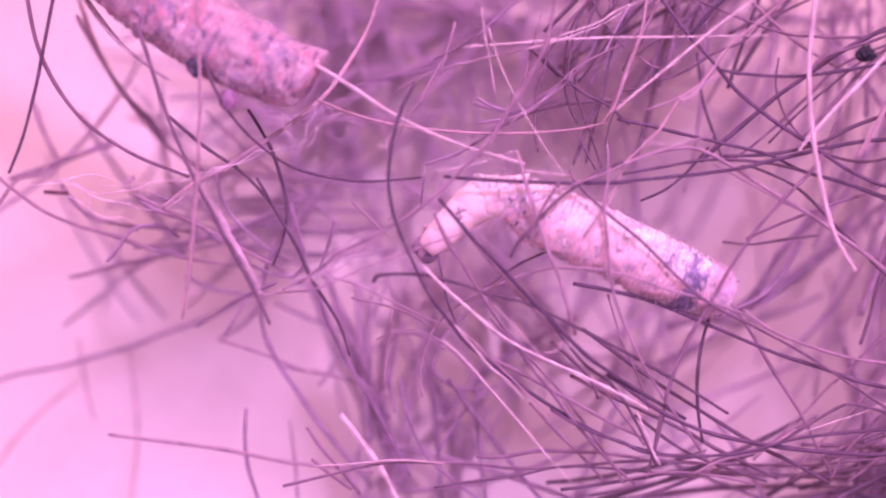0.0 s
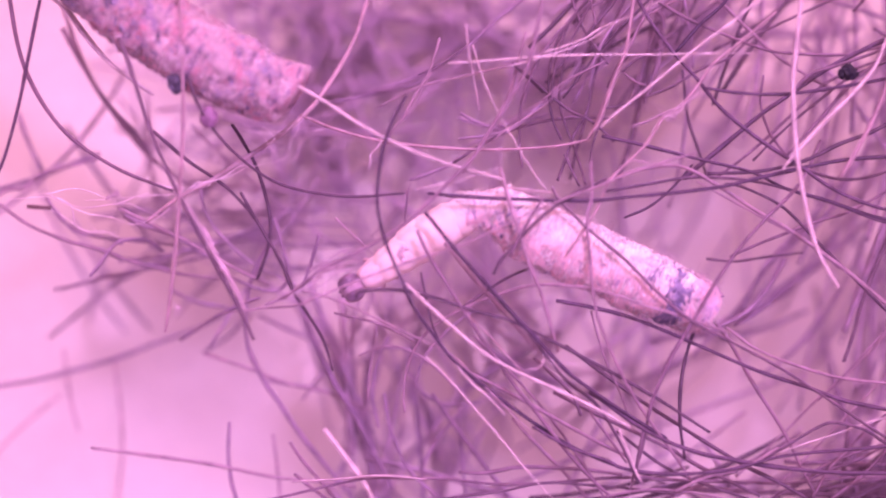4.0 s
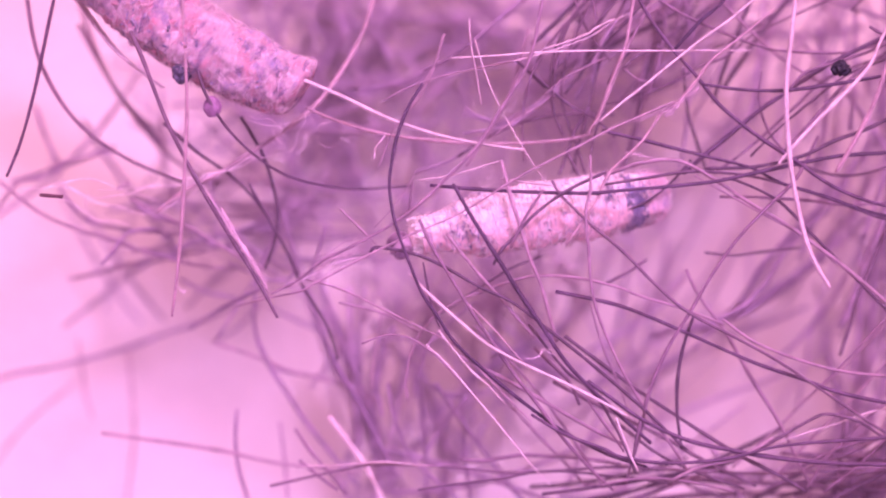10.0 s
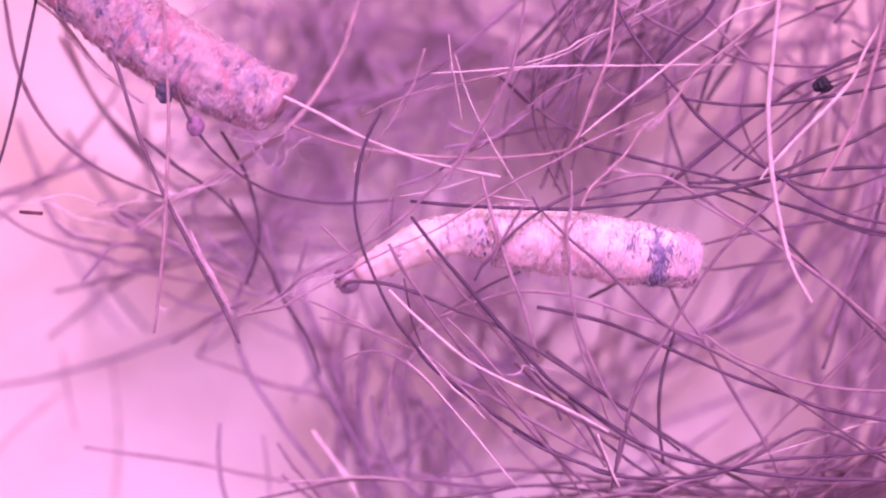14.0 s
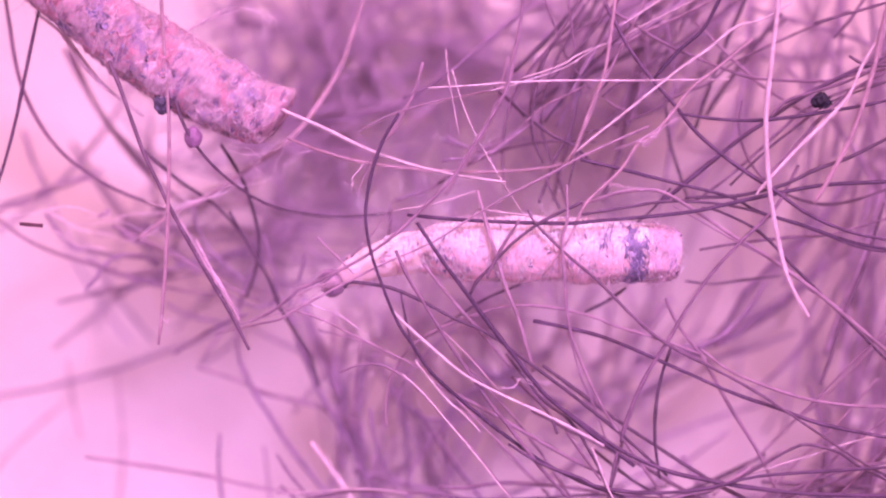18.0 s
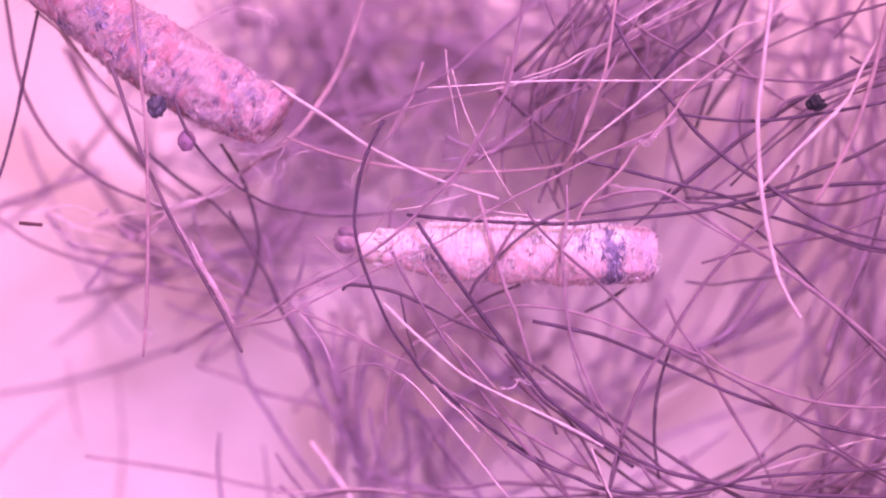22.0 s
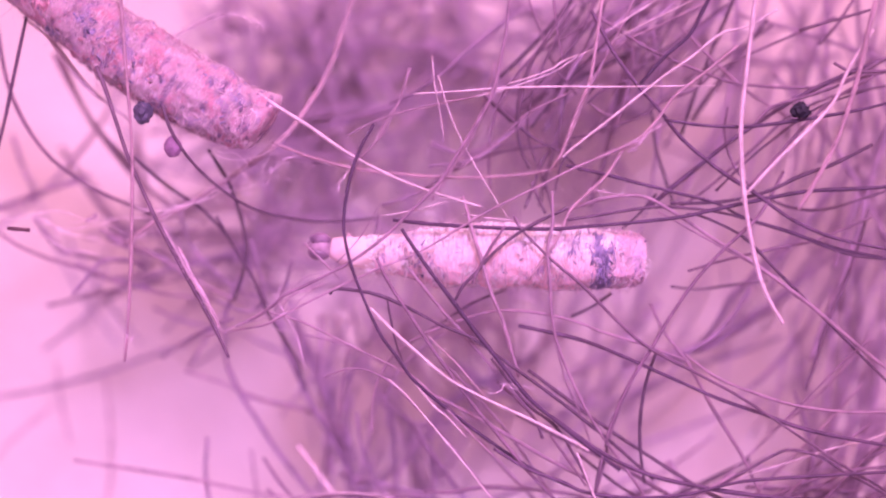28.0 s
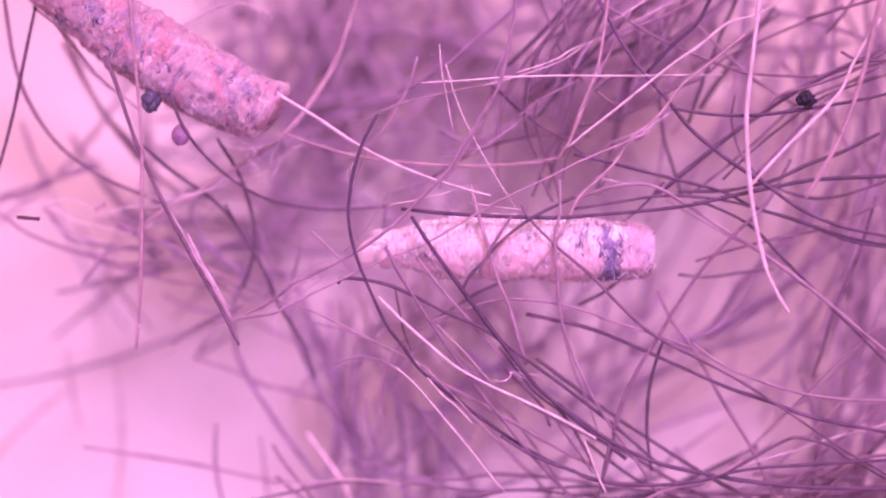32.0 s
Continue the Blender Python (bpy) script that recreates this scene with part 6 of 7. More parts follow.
silk(32, 0.010, 0.03, (-6.67, 3.46, 0.4), (-6.11, 3.49, 0.4), (-5.63, 3.26, 0.3), (-5.13, 3.42, 0.3), (-4.64, 3.66, 0.3))
silk(33, 0.011, 0.03, (-5.78, 3.3, 0.4), (-5.52, 3.17, 0.4), (-5.28, 2.93, 0.4), (-5.36, 2.69, 0.4))
silk(34, 0.010, 0.03, (-4.56, 3.5, 0.3), (-4.4, 3.21, 0.3), (-4.56, 2.85, 0.3), (-4.97, 2.45, 0.3), (-5.13, 2.21, 0.3))
silk(35, 0.105, 0.012, (-7.25, 0.59, 1.1), (-7.01, 0.02, 1.1), (-6.79, -0.40, 1.1), (-6.47, -0.97, 1.1), (-6.21, -1.52, 1.1), (-6.04, -1.90, 1.1))
silk(36, 0.022, 0.020, (-4.88, 2.28, 0.4), (-4.72, 2.44, 0.4), (-4.51, 2.84, 0.4), (-4.19, 3.12, 0.4), (-3.78, 3.28, 0.4))
silk(37, 0.026, 0.004, (4.45, 2.37, 1), (4.89, 2.26, 1), (5.69, 2.11, 1))
silk(38, 0.040, 0.018, (5.63, 3.37, 1.05), (5.85, 3.5, 1.05), (6.09, 3.77, 1.05), (6.41, 4.04, 1.05), (6.6, 4.2, 1.05))
silk(39, 0.055, 0.006, (-10.09, 1.31, -0.2), (-9.92, 1.4, -0.2), (-9.73, 1.5, -0.2))
silk(40, 0.018, 0.020, (-5.58, 3.26, 0.2), (-5.32, 3.02, 0.2), (-5.45, 2.8, 0.2), (-5.22, 2.45, 0.2), (-5.33, 2.16, 0.2))
silk(41, 0.014, 0.020, (-6.3, 3.45, 0.3), (-5.97, 3.32, 0.3), (-5.57, 3.29, 0.3), (-5.37, 3.06, 0.3), (-5.08, 3.16, 0.3))
silk(42, 0.034, 0.014, (-4.49, -1.46, 0.7), (-4.24, -1.19, 0.7), (-4.12, -0.92, 0.7), (-3.84, -0.72, 0.7), (-3.44, -0.59, 0.7), (-2.96, -0.43, 0.7))
silk(43, 0.012, 0.030, (0.26, 1.53, 1.2), (0.45, 1.37, 1.2), (0.7, 1.42, 1.2), (0.86, 1.53, 1.2))
silk(44, 0.010, 0.030, (2.5, -0.95, 0.9), (2.56, -0.62, 0.9), (2.63, -0.3, 0.9), (2.85, -0.18, 0.9))
silk(45, 0.010, 0.020, (2.63, -0.66, 0.8), (2.91, -0.85, 0.8), (3.23, -0.88, 0.8))
silk(46, 0.010, 0.020, (3.07, -1.27, 0.8), (3.31, -1.43, 0.8), (3.43, -1.36, 0.8))
silk(47, 0.034, 0.020, (-0.3, 0, 0.9), (0.5, 0.08, 0.92), (1.2, 0.08, 0.9), (2.05, -0.06, 0.85))


# ---- what moves ----
CRAWLS = []


def crawl(t, rear, waist, mouth, head, tuck=0.0):
    """The larva's line at t: case from its rear over its waist to its mouth, then the head; millimetres.
    tuck: how far the head is bent down under the body, 0 to 1."""
    CRAWLS.append((t, [np.array(p, float) for p in (rear, waist, mouth, head)], tuck))


def spine_at(pts, case_mm):
    """Point and direction at a distance along the line from the rear."""
    rear, waist, mouth, head = pts
    line = curve_points((rear, waist, mouth, head), 14)
    seg = np.linalg.norm(np.diff(line, axis=0), axis=1)
    dist = np.concatenate(([0.0], np.cumsum(seg)))
    at_mouth = dist[28]

    def at(d):
        d = min(max(d, 0.0), dist[-1])
        p = np.array([np.interp(d, dist, line[:, c]) for c in range(3)])
        q = np.array([np.interp(min(d + 0.25, dist[-1]), dist, line[:, c]) for c in range(3)])
        o = np.array([np.interp(max(d - 0.25, 0.0), dist, line[:, c]) for c in range(3)])
        return p, o - q

    return at, at_mouth, dist[-1]


def placed(p, back):
    """A pose at p whose x axis points to the rear, z up."""
    x = Vector(back).normalized()
    y = Vector((0, 0, 1)).cross(x).normalized()
    z = x.cross(y)
    return Matrix.Translation(Vector(p) * MM) @ Matrix((x, y, z)).transposed().to_4x4()


def swing(things, x, y, rows):
    """Hairs that turn about an upright axis at x, y (millimetres); rows of seconds, degrees and how far the axis has shifted."""
    axis = Matrix.Translation((x * MM, y * MM, 0))
    for ob in things:
        rest = Matrix.Translation(ob.location)
        walk(ob, [(t, axis @ pose(sum(go[:1]) * MM, sum(go[1:]) * MM, 0, 0, 0, turn) @ axis.inverted() @ rest) for t, turn, *go in rows])


def drift(ob, rows):
    """A thing that is tugged sideways; rows of seconds and millimetres."""
    rest = Matrix.Translation(ob.location)
    walk(ob, [(t, Matrix.Translation((dx * MM, dy * MM, 0)) @ rest) for t, dx, dy in rows])


def motions():
    crawl(0, (6.97, -2.09, 0), (2.4, 0.04, 0), (0.27, 0.84, -0.2), (-1.73, -0.77, -0.4), 0.4)
    crawl(0.5, (6.98, -2.01, 0), (2.38, 0.12, 0), (0.23, 0.9, 0), (-2.92, -0.74, 0))
    crawl(1, (7.03, -1.96, 0), (2.4, 0.16, 0), (0.23, 0.92, 0), (-2.89, -1.06, 0))
    crawl(1.5, (7.03, -1.94, 0), (2.4, 0.17, 0), (0.23, 0.93, 0), (-3.22, -0.76, 0))
    crawl(2, (7.03, -1.99, 0), (2.42, 0.13, 0), (0.26, 0.89, 0), (-3.39, -1.04, 0))
    crawl(2.5, (7.04, -2, 0), (2.43, 0.11, 0), (0.27, 0.88, 0), (-3.2, -1.6, 0))
    crawl(4.5, (7.01, -2.02, 0), (2.43, 0.09, 0), (0.28, 0.85, 0), (-3.26, -1.2, 0))
    crawl(5, (7.01, -2.04, 0), (2.43, 0.07, 0), (0.27, 0.83, 0), (-3.47, -1.5, 0))
    crawl(5.5, (7.05, -2.04, 0), (2.44, 0.07, 0), (0.27, 0.84, 0), (-3.55, -1.38, 0))
    crawl(6, (7.05, -2, 0), (2.44, 0.11, 0), (0.25, 0.82, 0), (-3.53, -1.42, 0))
    crawl(6.5, (7.2, -0.27, 0), (2.98, 0.02, 0), (0.09, 0.54, 0), (-3.04, -1.14, 0))
    crawl(7, (7.23, -0.35, 0), (2.99, 0.1, 0), (0.07, 0.52, 0), (-3.06, -1.13, 0))
    crawl(7.5, (6.85, 0.53, -0.6), (2.97, 0.34, -0.21), (-0.68, -0.01, 0), (-2.05, -0.41, 0))
    crawl(8, (7.12, -0.07, 0), (3.02, 0.07, 0), (-0.59, 0.08, 0), (-2.32, -0.66, 0))
    crawl(8.5, (6.31, 0.89, -1.2), (2.89, 0.4, -0.42), (-0.6, -0, 0), (-1.77, -0.26, 0))
    crawl(9, (6.43, 0.8, -1), (2.26, 0.45, -0.35), (-1.25, -0.15, 0), (-2.06, -0.51, 0))
    crawl(9.5, (5.7, 1.44, -1.6), (2.2, 0.81, -0.56), (-1.03, 0.08, 0), (-1.63, -0.12, 0))
    crawl(10, (5.82, 1.24, -1.6), (2.18, 0.61, -0.56), (-1.1, 0.02, 0), (-1.95, -0.33, 0))
    crawl(10.5, (6.66, 0.94, -0.9), (2.62, 0.63, -0.31), (-1.14, 0.11, 0), (-2.11, -0.21, 0))
    crawl(11, (6.92, 0.68, -0.4), (3.02, 0.58, -0.14), (-0.88, 0.14, 0), (-2.55, -0.4, 0), 0.8)
    crawl(11.5, (7, 0.26, 0), (3.3, 0.42, 0), (-0.39, 0.46, 0), (-2.53, -0.49, 0))
    crawl(12, (7.21, 0.23, 0), (3.35, 0.36, 0), (0.01, 0.45, 0), (-2.93, -0.78, 0))
    crawl(12.5, (7.11, -0.31, 0), (3.34, 0.24, 0), (-0.17, 0.32, 0), (-3.14, -0.87, 0), 0.3)
    crawl(13, (7.26, -0.27, 0), (3.11, 0.28, 0), (0.02, 0.41, 0), (-3.09, -0.99, 0))
    crawl(13.5, (7.22, -0.25, 0), (3.3, 0.31, 0), (0.05, 0.44, 0), (-2.85, -1.15, 0), 0.3)
    crawl(14, (7.18, -0.33, 0), (3.37, 0.22, 0), (0.03, 0.43, 0), (-2.94, -0.87, 0))
    crawl(14.5, (7.21, -0.29, 0), (3.4, 0.26, 0), (0.01, 0.45, 0), (-3.04, -0.96, 0))
    crawl(16.5, (7.16, -0.24, 0), (3.2, 0.33, 0), (-0.39, 0.47, 0), (-3.88, -1.01, 0), 0.3)
    crawl(17, (7.12, -0.26, 0), (3.2, 0.3, 0), (-0.35, 0.5, 0), (-3.85, -0.98, 0), 0.25)
    crawl(17.5, (6.7, 0.29, 0), (2.83, 0.45, 0), (-1.12, 0.35, 0), (-3.43, -0.53, 0))
    crawl(18, (6.77, 0.31, 0), (2.86, 0.44, 0), (-1.19, 0.28, 0), (-3.31, -0.6, 0))
    crawl(18.5, (6.21, 0.46, -0.5), (2.2, 0.42, -0.17), (-1.59, 0.12, 0), (-2.73, -0.41, 0))
    crawl(19, (6.22, 0.55, -0.6), (1.9, 0.46, -0.21), (-1.89, 0.04, 0), (-2.84, -0.45, 0))
    crawl(19.5, (5.69, 0.75, -1.2), (1.81, 0.49, -0.42), (-1.75, 0.14, 0.15), (-2.2, -0.05, 0.3), 0.3)
    crawl(20, (5.32, 1.02, -1.8), (1.46, 0.56, -0.63), (-2.01, -0.04, 0.25), (-1.43, 0.11, 0.5), 0.6)
    crawl(20.5, (4.82, 0.91, -2), (1.33, 0.43, -0.7), (-1.92, -0.09, 0.25), (-1.45, -0.02, 0.5), 0.6)
    crawl(21, (5.98, 0.47, -0.3), (2.01, 0.47, -0.1), (-1.74, 0.41, 0), (-2.63, 0.67, 0))
    crawl(21.5, (6.05, 0.42, 0), (2.16, 0.49, 0), (-1.68, 0.47, 0), (-2.86, 0.62, 0))
    crawl(22, (6.05, 0.29, 0), (2.28, 0.4, 0), (-1.49, 0.44, 0), (-2.88, 0.69, 0))
    crawl(22.5, (6.11, 0.23, 0), (2.31, 0.35, 0), (-1.4, 0.36, 0), (-3.25, 0.63, 0))
    crawl(23, (6.14, 0.23, 0), (2.03, 0.34, 0), (-1.5, 0.41, -0.15), (-2.91, 1.29, -0.3), 0.8)
    crawl(23.5, (6.11, 0.26, 0), (2.11, 0.33, 0), (-1.5, 0.38, -0.2), (-2.63, 1.13, -0.4), 0.4)
    crawl(24, (6.21, 0.32, 0), (2.22, 0.42, 0), (-1.55, 0.53, -0.3), (-2.29, 0.7, -0.6), 0.6)
    crawl(24.5, (6.14, 0.32, 0), (2.18, 0.43, 0), (-1.55, 0.49, -0.3), (-2.2, 0.92, -0.6))
    crawl(25, (6.16, 0.34, 0), (2.32, 0.46, 0), (-1.46, 0.47, -0.3), (-2.09, 0.85, -0.6))
    crawl(25.5, (6.17, 0.29, 0), (2.36, 0.4, 0), (-1.39, 0.43, -0.25), (-2.05, 0.79, -0.5))
    crawl(27.5, (6.21, 0.31, 0), (2.45, 0.42, 0), (-1.15, 0.46, 0), (-2.62, 0.45, 0))
    crawl(28, (6.15, 0.31, 0), (2.36, 0.41, 0), (-1.33, 0.42, 0), (-3.27, 0.64, 0))
    crawl(28.5, (6.19, 0.32, 0), (2.27, 0.42, 0), (-1.46, 0.42, 0), (-3.55, 0.93, 0), 0.1)
    crawl(29, (6.22, 0.24, 0), (2.25, 0.31, 0), (-1.53, 0.33, 0), (-2.88, 0.77, 0), 1)
    crawl(29.5, (6.19, 0.25, 0), (2.27, 0.34, 0), (-1.48, 0.33, 0), (-3.1, 0.93, 0), 0.2)
    crawl(30, (6.2, 0.22, 0), (2.27, 0.32, 0), (-1.41, 0.29, 0), (-2.49, -0.19, 0), 0.5)
    crawl(30.5, (6.2, 0.21, 0), (2.26, 0.29, 0), (-1.39, 0.26, -0.2), (-2.22, -0.06, -0.4))
    crawl(31, (6.19, 0.15, 0), (2.27, 0.25, 0), (-1.32, 0.21, -0.35), (-2.11, -0.25, -0.7), 0.2)
    crawl(31.5, (6.19, 0.18, 0), (2.26, 0.28, 0), (-1.29, 0.22, -0.45), (-1.98, -0.17, -0.9), 1)
    crawl(32, (6.19, 0.2, 0), (2.14, 0.31, 0), (-1.42, 0.24, -0.45), (-2.2, -0.13, -0.9), 1)
    case_rows, larva_rows, head_rows = [], [], []
    section_rows = [[] for _ in CASE_SECTIONS]
    ring_rows = [[] for _ in LARVA_RINGS]
    for t, pts, tuck in CRAWLS:
        at, at_mouth, total = spine_at(pts, CASE_LENGTH)
        whole = placed(*at(at_mouth * 0.5))
        back = whole.inverted()
        case_rows.append((t, whole))
        larva_rows.append((t, whole))
        for i, rows in enumerate(section_rows):
            rows.append((t, back @ placed(*at(at_mouth * (1 - (i + 0.5) / SECTIONS)))))
        head_rows.append((t, back @ placed(*at(total - 0.12)) @ pose((0.42 * tuck - 0.02) * MM, 0, -0.62 * tuck * MM, 0, -60 * tuck, 0)))
        for i, rows in enumerate(ring_rows):
            rows.append((t, back @ placed(*at(total - 0.90 + 0.36 * tuck - BODY_STEP * i))))
    walk(LARVA_CASE, case_rows)
    walk(LARVA, larva_rows)
    for ob, rows in zip(CASE_SECTIONS, section_rows):
        walk(ob, rows)
    walk(LARVA_HEAD, head_rows)
    for ob, rows in zip(LARVA_RINGS, ring_rows):
        walk(ob, rows)
    # a loose thread that the larva pulls off the strand and lets hang
    walk(HAIRS["silk47"], [(t, pose(x * MM, y * MM, z * MM + 0.0009, 0, 0, turn) @ pose(-0.0003, 0, 0)) for t, x, y, z, turn in (
        (0, -4.69, -1.36, 0.00, 23.6), (17, -4.69, -1.36, 0.00, 23.6), (18, -3.96, -1.13, 0.00, -24.5), (19, -3.57, -1.04, -0.30, -36.7), (20, -3.78, -0.95, -0.30, -40.4), (21, -4.18, -1.07, 0.00, -40.5),
        (22, -4.14, -1.35, 0.00, -55.6), (23, -4.38, -1.09, 0.00, -60.4), (24, -4.46, -1.18, 0.00, -61.2), (25, -4.38, -1.03, 0.00, -65.6), (28, -4.33, -0.98, 0.00, -64.9), (29, -4.90, -1.46, -2.10, -87.6), (30, -4.94, -1.56, -2.40, -96.2), (31, -4.92, -1.67, -2.40, -96.3), (32, -4.96, -1.65, -2.40, -92.6))])
    swing((HAIRS[10],), 1.52, 2.05, ((0, -5.56, -0.34, -0.34), (2, -4.09, -0.41, -0.19), (2.5, -4.33, -0.41, -0.24), (4.5, -4.12, -0.41, -0.30), (5, -3.74, -0.39, -0.28), (5.5, -3.64, -0.34, -0.29), (6, -3.26, -0.35, -0.24), (6.5, -2.94, -0.31, -0.22), (7, -1.79, -0.25, -0.11), (7.5, -0.86, -0.10, -0.07), (8, -0.10, -0.08, 0.02), (8.5, 2.96, 0.07, 0.33), (9, 4.68, 0.31, 0.46), (9.5, 6.71, 0.40, 0.68), (10, 3.08, 0.12, 0.33), (10.5, 1.11, -0.09, 0.17), (11, -0.03, -0.03, 0.02), (12, -0.13, -0.00, -0.02), (13, 0.00, 0.00, 0.00), (14, 0.18, -0.02, 0.02), (14.5, -0.05, -0.10, 0.02), (16.5, -0.99, -0.21, -0.04), (17, -1.29, -0.12, -0.11), (17.5, 1.90, 0.09, 0.20), (18, 2.92, 0.24, 0.27), (18.5, 2.93, 0.53, 0.27), (19, 1.69, 0.36, 0.26), (19.5, 2.36, 0.56, 0.59), (20, 1.37, 0.73, 0.70), (20.5, -1.32, 0.51, 0.36), (21, -5.68, 0.05, -0.19), (22, -5.61, 0.05, -0.19), (23, -5.01, 0.08, -0.16), (24, -4.91, 0.10, -0.18), (25, -5.16, 0.02, -0.20), (28, -5.35, -0.06, -0.26), (29, -5.17, -0.09, -0.24), (30, -5.20, -0.12, -0.26), (31, -5.29, -0.13, -0.28), (32, -4.50, -0.00, -0.27)))
    swing((HAIRS[80],), 2.75, -5.44, ((0, -0.00), (2, -1.10), (4.5, -1.35), (6, -0.62), (7, -1.22), (7.5, -4.99), (8, -2.92), (8.5, -6.00), (9, -3.99), (9.5, -6.42), (10, -3.53), (10.5, -1.32), (11, -0.66), (11.5, -0.52), (12, -0.35), (13, 0.00), (14, -0.10), (14.5, -0.26), (16.5, 0.03), (17, -1.41), (17.5, -2.26), (18, -3.52), (18.5, -6.23), (19, -5.38), (19.5, -8.99), (20, -7.86), (20.5, -6.19), (21, -1.29), (22, -1.05), (23, -1.09), (24, -1.17), (25, -1.97), (28, -1.66), (30, -1.82), (32, -0.89)))
    swing((HAIRS[81],), 2.77, -3.52, ((0, 3.34), (2, 3.24), (4.5, 1.98), (6, 2.96), (6.5, -0.72), (7, -3.04), (8, -4.75), (8.5, -7.99), (9, -6.08), (9.5, -15.27), (10, -6.87), (10.5, -3.72), (11, -1.40), (12, -0.34), (13, 0.00), (14.5, 0.89), (16.5, -0.74), (17, -1.92), (18, -2.72), (19, -8.47), (20, -13.15), (20.5, -11.42), (21, -3.78), (22, -2.93), (23, -2.68), (25, -2.30), (28, -2.23), (30, -2.71), (32, -2.96)))
    swing((HAIRS[82],), 1.36, -3.94, ((0, -3.61), (2, -3.66), (6, -3.82), (7, -5.64), (8, -5.49), (9, -5.61), (9.5, -8.21), (10, -3.93), (11, -0.07), (12, -0.32), (13, 0.00), (14.5, 0.41), (17, -1.49), (19, -5.03), (20, -4.22), (20.5, -3.88), (21, -2.81), (22, -2.88), (23, -2.50), (25, -2.44), (28, -2.06), (30, -2.81), (32, -2.46)))
    swing((HAIRS[83],), 2.33, -2.69, ((0, 3.80), (2, 4.47), (4.5, 3.21), (6, 1.49), (7, -2.87), (8, -4.31), (9, -6.9), (9.5, -13.2), (10, -7.0), (11, -0.85), (12, 0.38), (13, -0.41), (14.5, -1.38), (17, -2.27), (18, -5.34), (19, -7.6), (20, -12.5), (20.5, -10.8), (21, -6.02), (22, -4.47), (23, -4.65), (24, -4.42), (25, -4.85), (28, -4.80), (29, -4.45), (30, -5.21), (32, -4.54)))
    swing((HAIRS[52],), 11.24, 0.92, ((0, 9.70), (2, 9.71), (4.5, 9.87), (6, 8.69), (6.5, 2.15), (7, 2.01), (8, 0.43), (9, -11.90), (9.5, -13.98), (10, -13.60), (11, -5.96), (12, -0.89), (13, 0.09), (14.5, 0.81), (17, -1.09), (17.5, -3.36), (18, -3.30), (19, -6.89), (20, -9.02), (20.5, -8.33), (21, 0.98), (22, 2.30), (23, 2.94), (25, 2.85), (28, 3.59), (30, 4.01), (32, 4.48)))
    swing((HAIRS[2], HAIRS["silk4"], HAIRS["silk5"], HAIRS["silk35"],), -9.51, 5.73, ((0, -0.53), (0.5, -0.55), (1, -0.58), (1.5, -0.48), (2, -0.35), (2.5, -0.32), (4.5, -0.20), (5, -0.30), (5.5, -0.37), (6, -0.14), (6.5, 0.12), (7, 0.42), (8, 1.11), (9, 3.37), (9.5, 6.41), (10, 3.47), (10.5, -0.13), (11, -0.18), (12, 0.15), (13, 0.00), (14.5, -0.18), (16.5, -0.31), (17, 0.22), (17.5, 1.33), (18, 2.35), (19, 4.29), (19.5, 7.54), (20, 8.16), (20.5, 5.74), (21, 0.95), (22, 1.08), (23, 1.09), (24, 0.97), (25, 1.04), (28, 1.00), (29, 1.08), (30, 1.06), (32, 1.28)))
    swing((HAIRS[3], HAIRS["silk9"],), -8.13, -2.33, ((0, -0.64, -0.01, -0.07), (0.5, -0.81, -0.03, 0.04), (1, -0.88, -0.04, 0.03), (1.5, -0.85, -0.03, 0.04), (2, -0.84, -0.03, 0.06), (2.5, -0.84, -0.03, 0.03), (4.5, -0.51, -0.00, -0.03), (5, -0.56, -0.01, -0.04), (5.5, -0.63, -0.02, -0.07), (6, -0.45, 0.01, 0.03), (7, -1.11, -0.03, 0.03), (8, -1.85, -0.07, 0.06), (9, -0.10, 0.02, 0.03), (9.5, 2.10, 0.23, 0.09), (10, 0.52, -0.04, 0.05), (11, 0.25, -0.04, 0.05), (12, 0.21, -0.01, 0.06), (13, -0.02, -0.00, 0.03), (14.5, 0.55, 0.01, 0.05), (17, 1.43, 0.02, 0.04), (18, 1.40, 0.18, 0.06), (19, 3.42, 0.26, 0.00), (19.5, 6.28, 0.42, 0.14), (20, 5.89, 0.18, -0.09), (20.5, 5.00, 0.10, -0.11), (21, 2.92, -0.29, -0.29), (22, 3.32, -0.24, -0.30), (23, 3.11, -0.25, -0.29), (24, 3.05, -0.30, -0.27), (25, 2.92, -0.36, -0.28), (28, 2.23, -0.42, -0.31), (29, 1.99, -0.44, -0.34), (30, 1.95, -0.42, -0.31), (32, 2.60, -0.36, -0.30)))
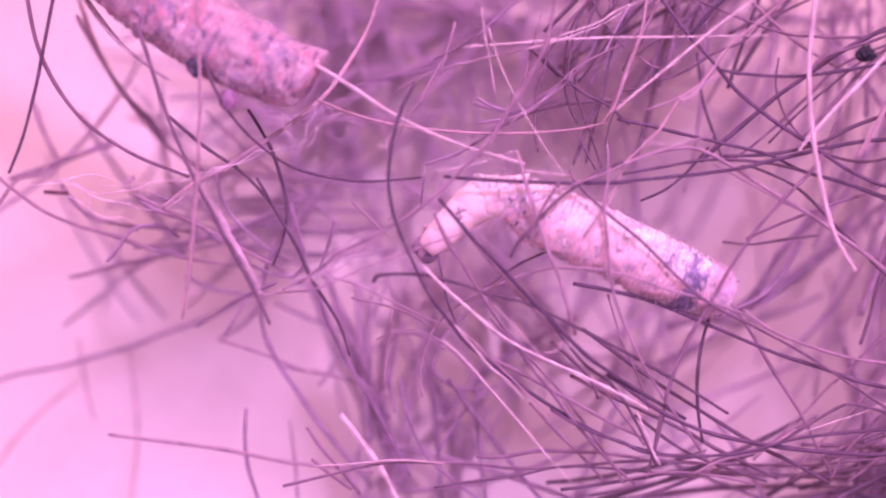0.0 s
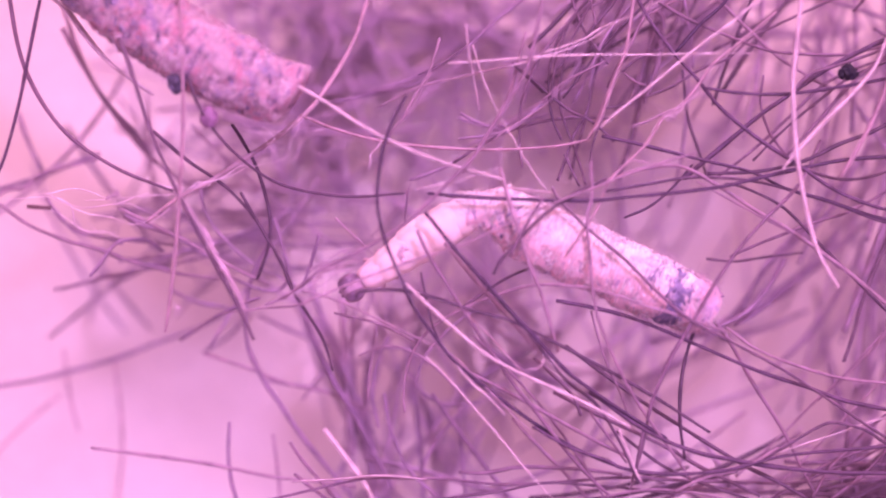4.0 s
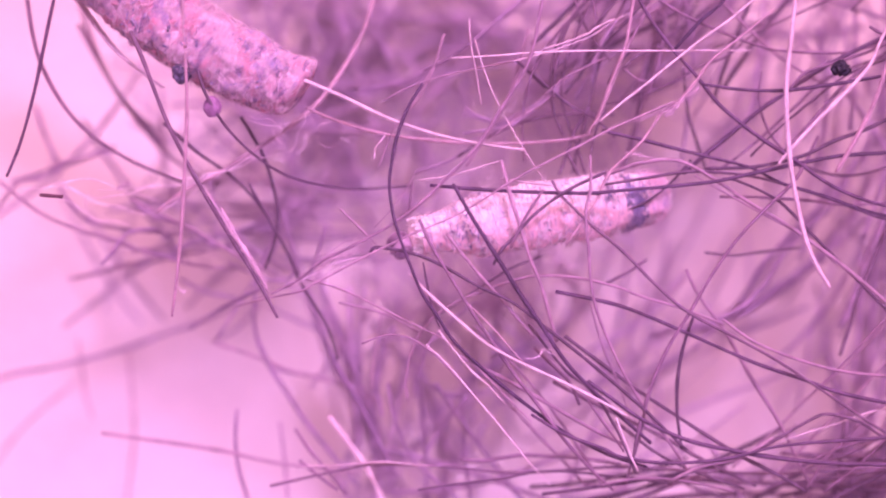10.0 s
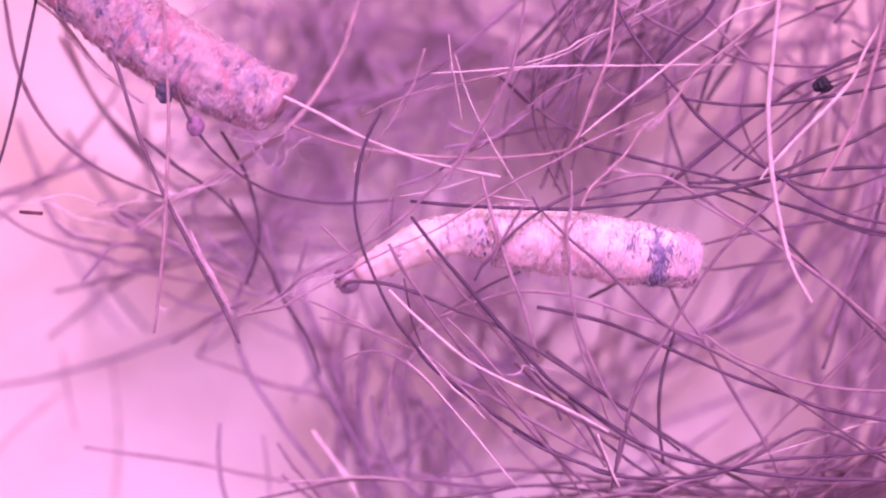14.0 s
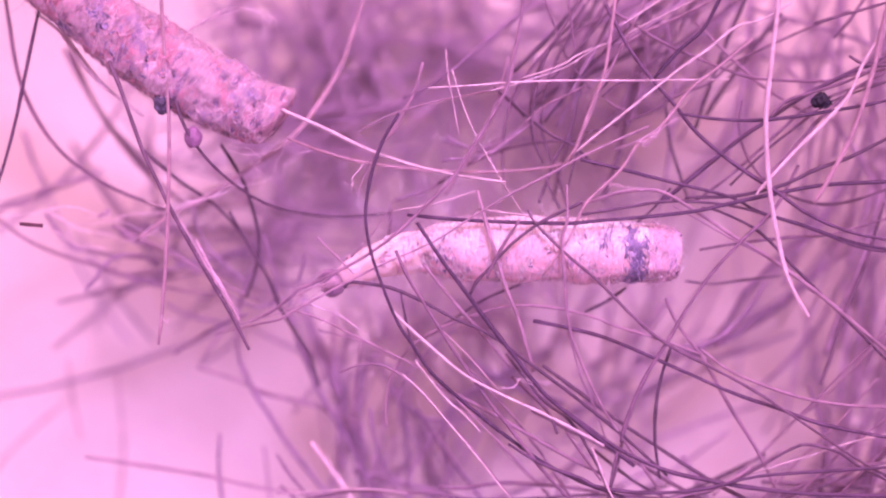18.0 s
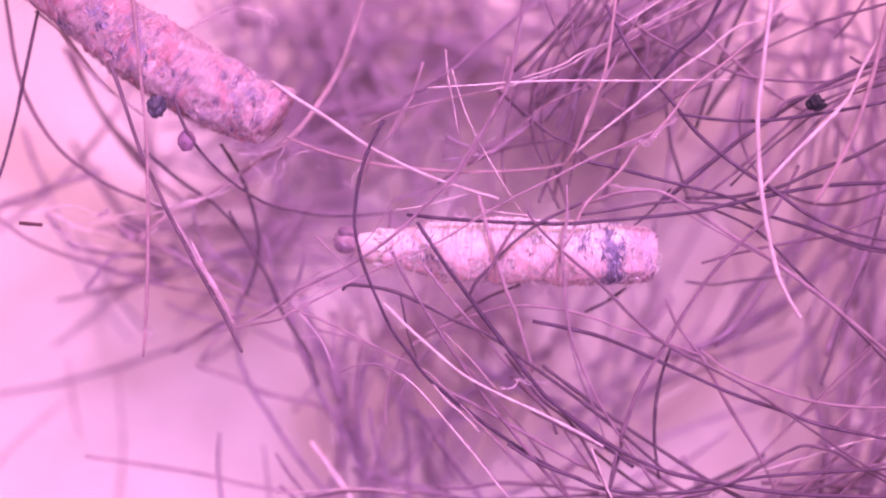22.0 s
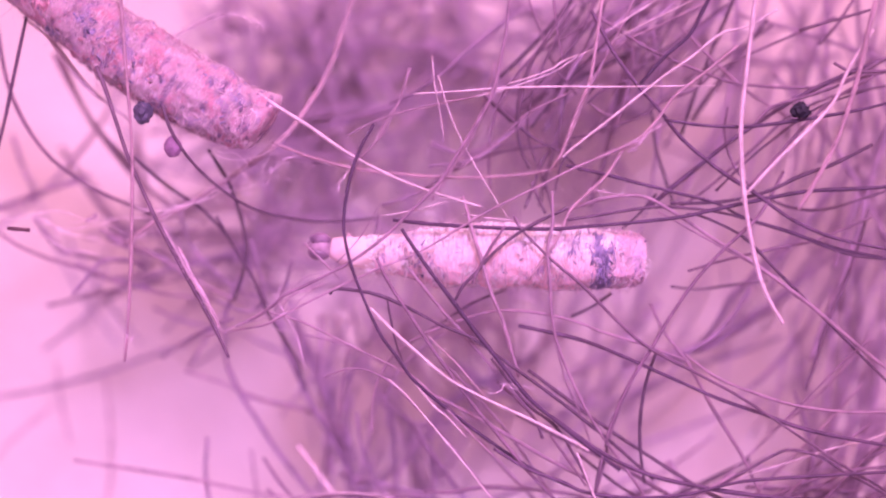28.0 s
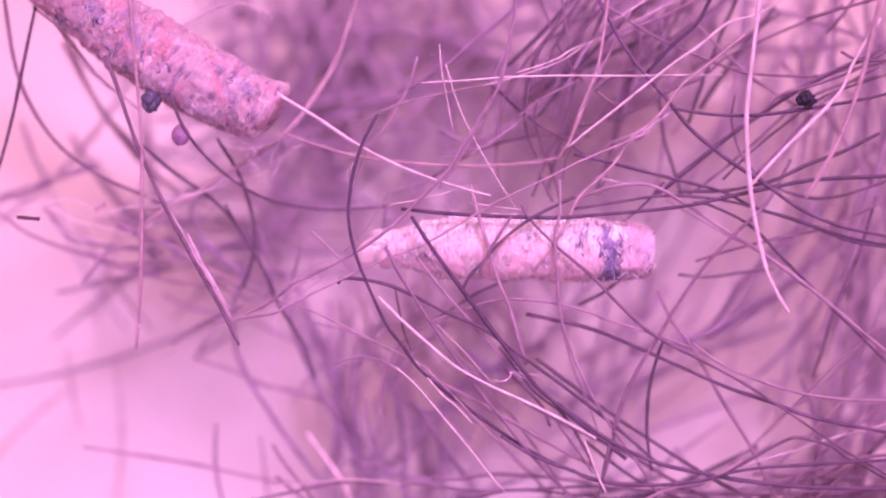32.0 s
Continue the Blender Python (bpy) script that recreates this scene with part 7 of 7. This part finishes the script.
    drift(HAIRS[36], ((0, 0.09, 0.11), (2, 0.08, 0.18), (5, 0.09, 0.13), (6, 0.09, 0.07), (7, 0.07, 0.04), (7.5, 0.08, -0.07), (8, 0.10, -0.03), (8.5, 0.04, -0.15), (9, -0.00, 0.03), (9.5, -0.06, -0.07), (10, 0.00, -0.02), (10.5, 0.03, -0.00), (11, 0.06, -0.02), (12, 0.01, 0.00), (13, 0.00, 0.00), (14.5, 0.01, 0.00), (17, -0.02, -0.00), (18, 0.05, 0.02), (18.5, -0.04, -0.09), (19, -0.11, -0.04), (19.5, -0.26, -0.09), (20, -0.44, 0.01), (20.5, -0.24, -0.14), (21, -0.16, 0.02), (22, -0.19, 0.03), (23, -0.20, 0.01), (24, -0.15, 0.05), (25, -0.18, 0.02), (28, -0.23, -0.01), (29, -0.17, 0.03), (30, -0.17, 0.02), (32, -0.27, -0.01)))
    drift(CRUMB, ((0, 0.19, 0.05), (2, 0.13, 0.13), (5, 0.14, 0.02), (6, 0.15, 0.05), (7, 0.09, 0.07), (7.5, 0.07, 0.04), (8, 0.07, 0.06), (8.5, 0.05, 0.07), (9, 0.05, 0.08), (9.5, 0.04, 0.07), (10, 0.04, 0.08), (10.5, 0.06, 0.04), (11, 0.03, 0.03), (12, 0.01, 0.01), (13, 0.00, 0.00), (14.5, 0.04, 0.03), (17, 0.01, -0.01), (18, 0.08, 0.01), (18.5, 0.00, -0.08), (19, -0.01, -0.07), (19.5, -0.22, -0.05), (20, -0.21, -0.02), (20.5, -0.16, -0.07), (21, -0.09, -0.03), (22, -0.09, -0.04), (23, -0.07, -0.04), (24, -0.07, -0.05), (25, -0.06, -0.04), (28, -0.08, -0.08), (29, -0.09, -0.09), (30, -0.09, -0.06), (32, -0.12, -0.07)))
    swing((HAIRS[92],), -5.30, -1.88, ((0, -1.57), (2, -1.33), (4.5, -1.57), (6, -0.73), (7, 1.55), (8, 6.29), (9, 5.55), (10, 4.82), (11, 4.05), (12, 1.54), (13, 2.33), (14, 5.40), (14.5, 5.78), (16.5, -1.71), (17, -2.55), (17.5, 5.21), (18, 5.63), (18.5, 5.59), (19, 5.54), (19.5, 5.01), (20, 4.51), (20.5, 4.43), (21, 5.03), (22, 4.76), (23, 4.37), (25, 4.39), (28, 4.34), (30, 4.16), (32, 3.83)))
    drift(PELLETS[0], ((0, 0.15, 0.05), (2, 0.07, 0.12), (4.5, 0.08, -0.01), (5, 0.15, -0.01), (5.5, 0.15, -0.02), (6, 0.12, -0.02), (6.5, 0.08, 0.00), (7, 0.06, 0.02), (8, 0.02, 0.06), (9, 0.09, 0.11), (9.5, 0.07, 0.16), (10, -0.07, 0.07), (10.5, 0.03, 0.05), (11, 0.02, 0.02), (12, 0.01, -0.02), (13, 0.00, 0.00), (14, 0.03, -0.01), (14.5, 0.01, -0.02), (17, -0.03, -0.05), (18, 0.01, 0.05), (19, -0.09, 0.07), (20, -0.07, 0.14), (20.5, -0.05, 0.13), (21, -0.17, -0.04), (22, -0.17, -0.07), (23, -0.17, -0.04), (24, -0.15, -0.05), (25, -0.21, -0.05), (28, -0.20, -0.08), (29, -0.21, -0.08), (30, -0.20, -0.07), (32, -0.23, -0.06)))
    drift(PELLETS[1], ((0, 0.15, 0.05), (2, 0.07, 0.12), (4.5, 0.08, -0.01), (5, 0.15, -0.01), (5.5, 0.15, -0.02), (6, 0.12, -0.02), (6.5, 0.08, 0.00), (7, 0.06, 0.02), (8, 0.02, 0.06), (9, 0.09, 0.11), (9.5, 0.07, 0.16), (10, -0.07, 0.07), (10.5, 0.03, 0.05), (11, 0.02, 0.02), (12, 0.01, -0.02), (13, 0.00, 0.00), (14, 0.03, -0.01), (14.5, 0.01, -0.02), (17, -0.03, -0.05), (18, 0.01, 0.05), (19, -0.09, 0.07), (20, -0.07, 0.14), (20.5, -0.05, 0.13), (21, -0.17, -0.04), (22, -0.17, -0.07), (23, -0.17, -0.04), (24, -0.15, -0.05), (25, -0.21, -0.05), (28, -0.20, -0.08), (29, -0.21, -0.08), (30, -0.20, -0.07), (32, -0.23, -0.06)))


motions()
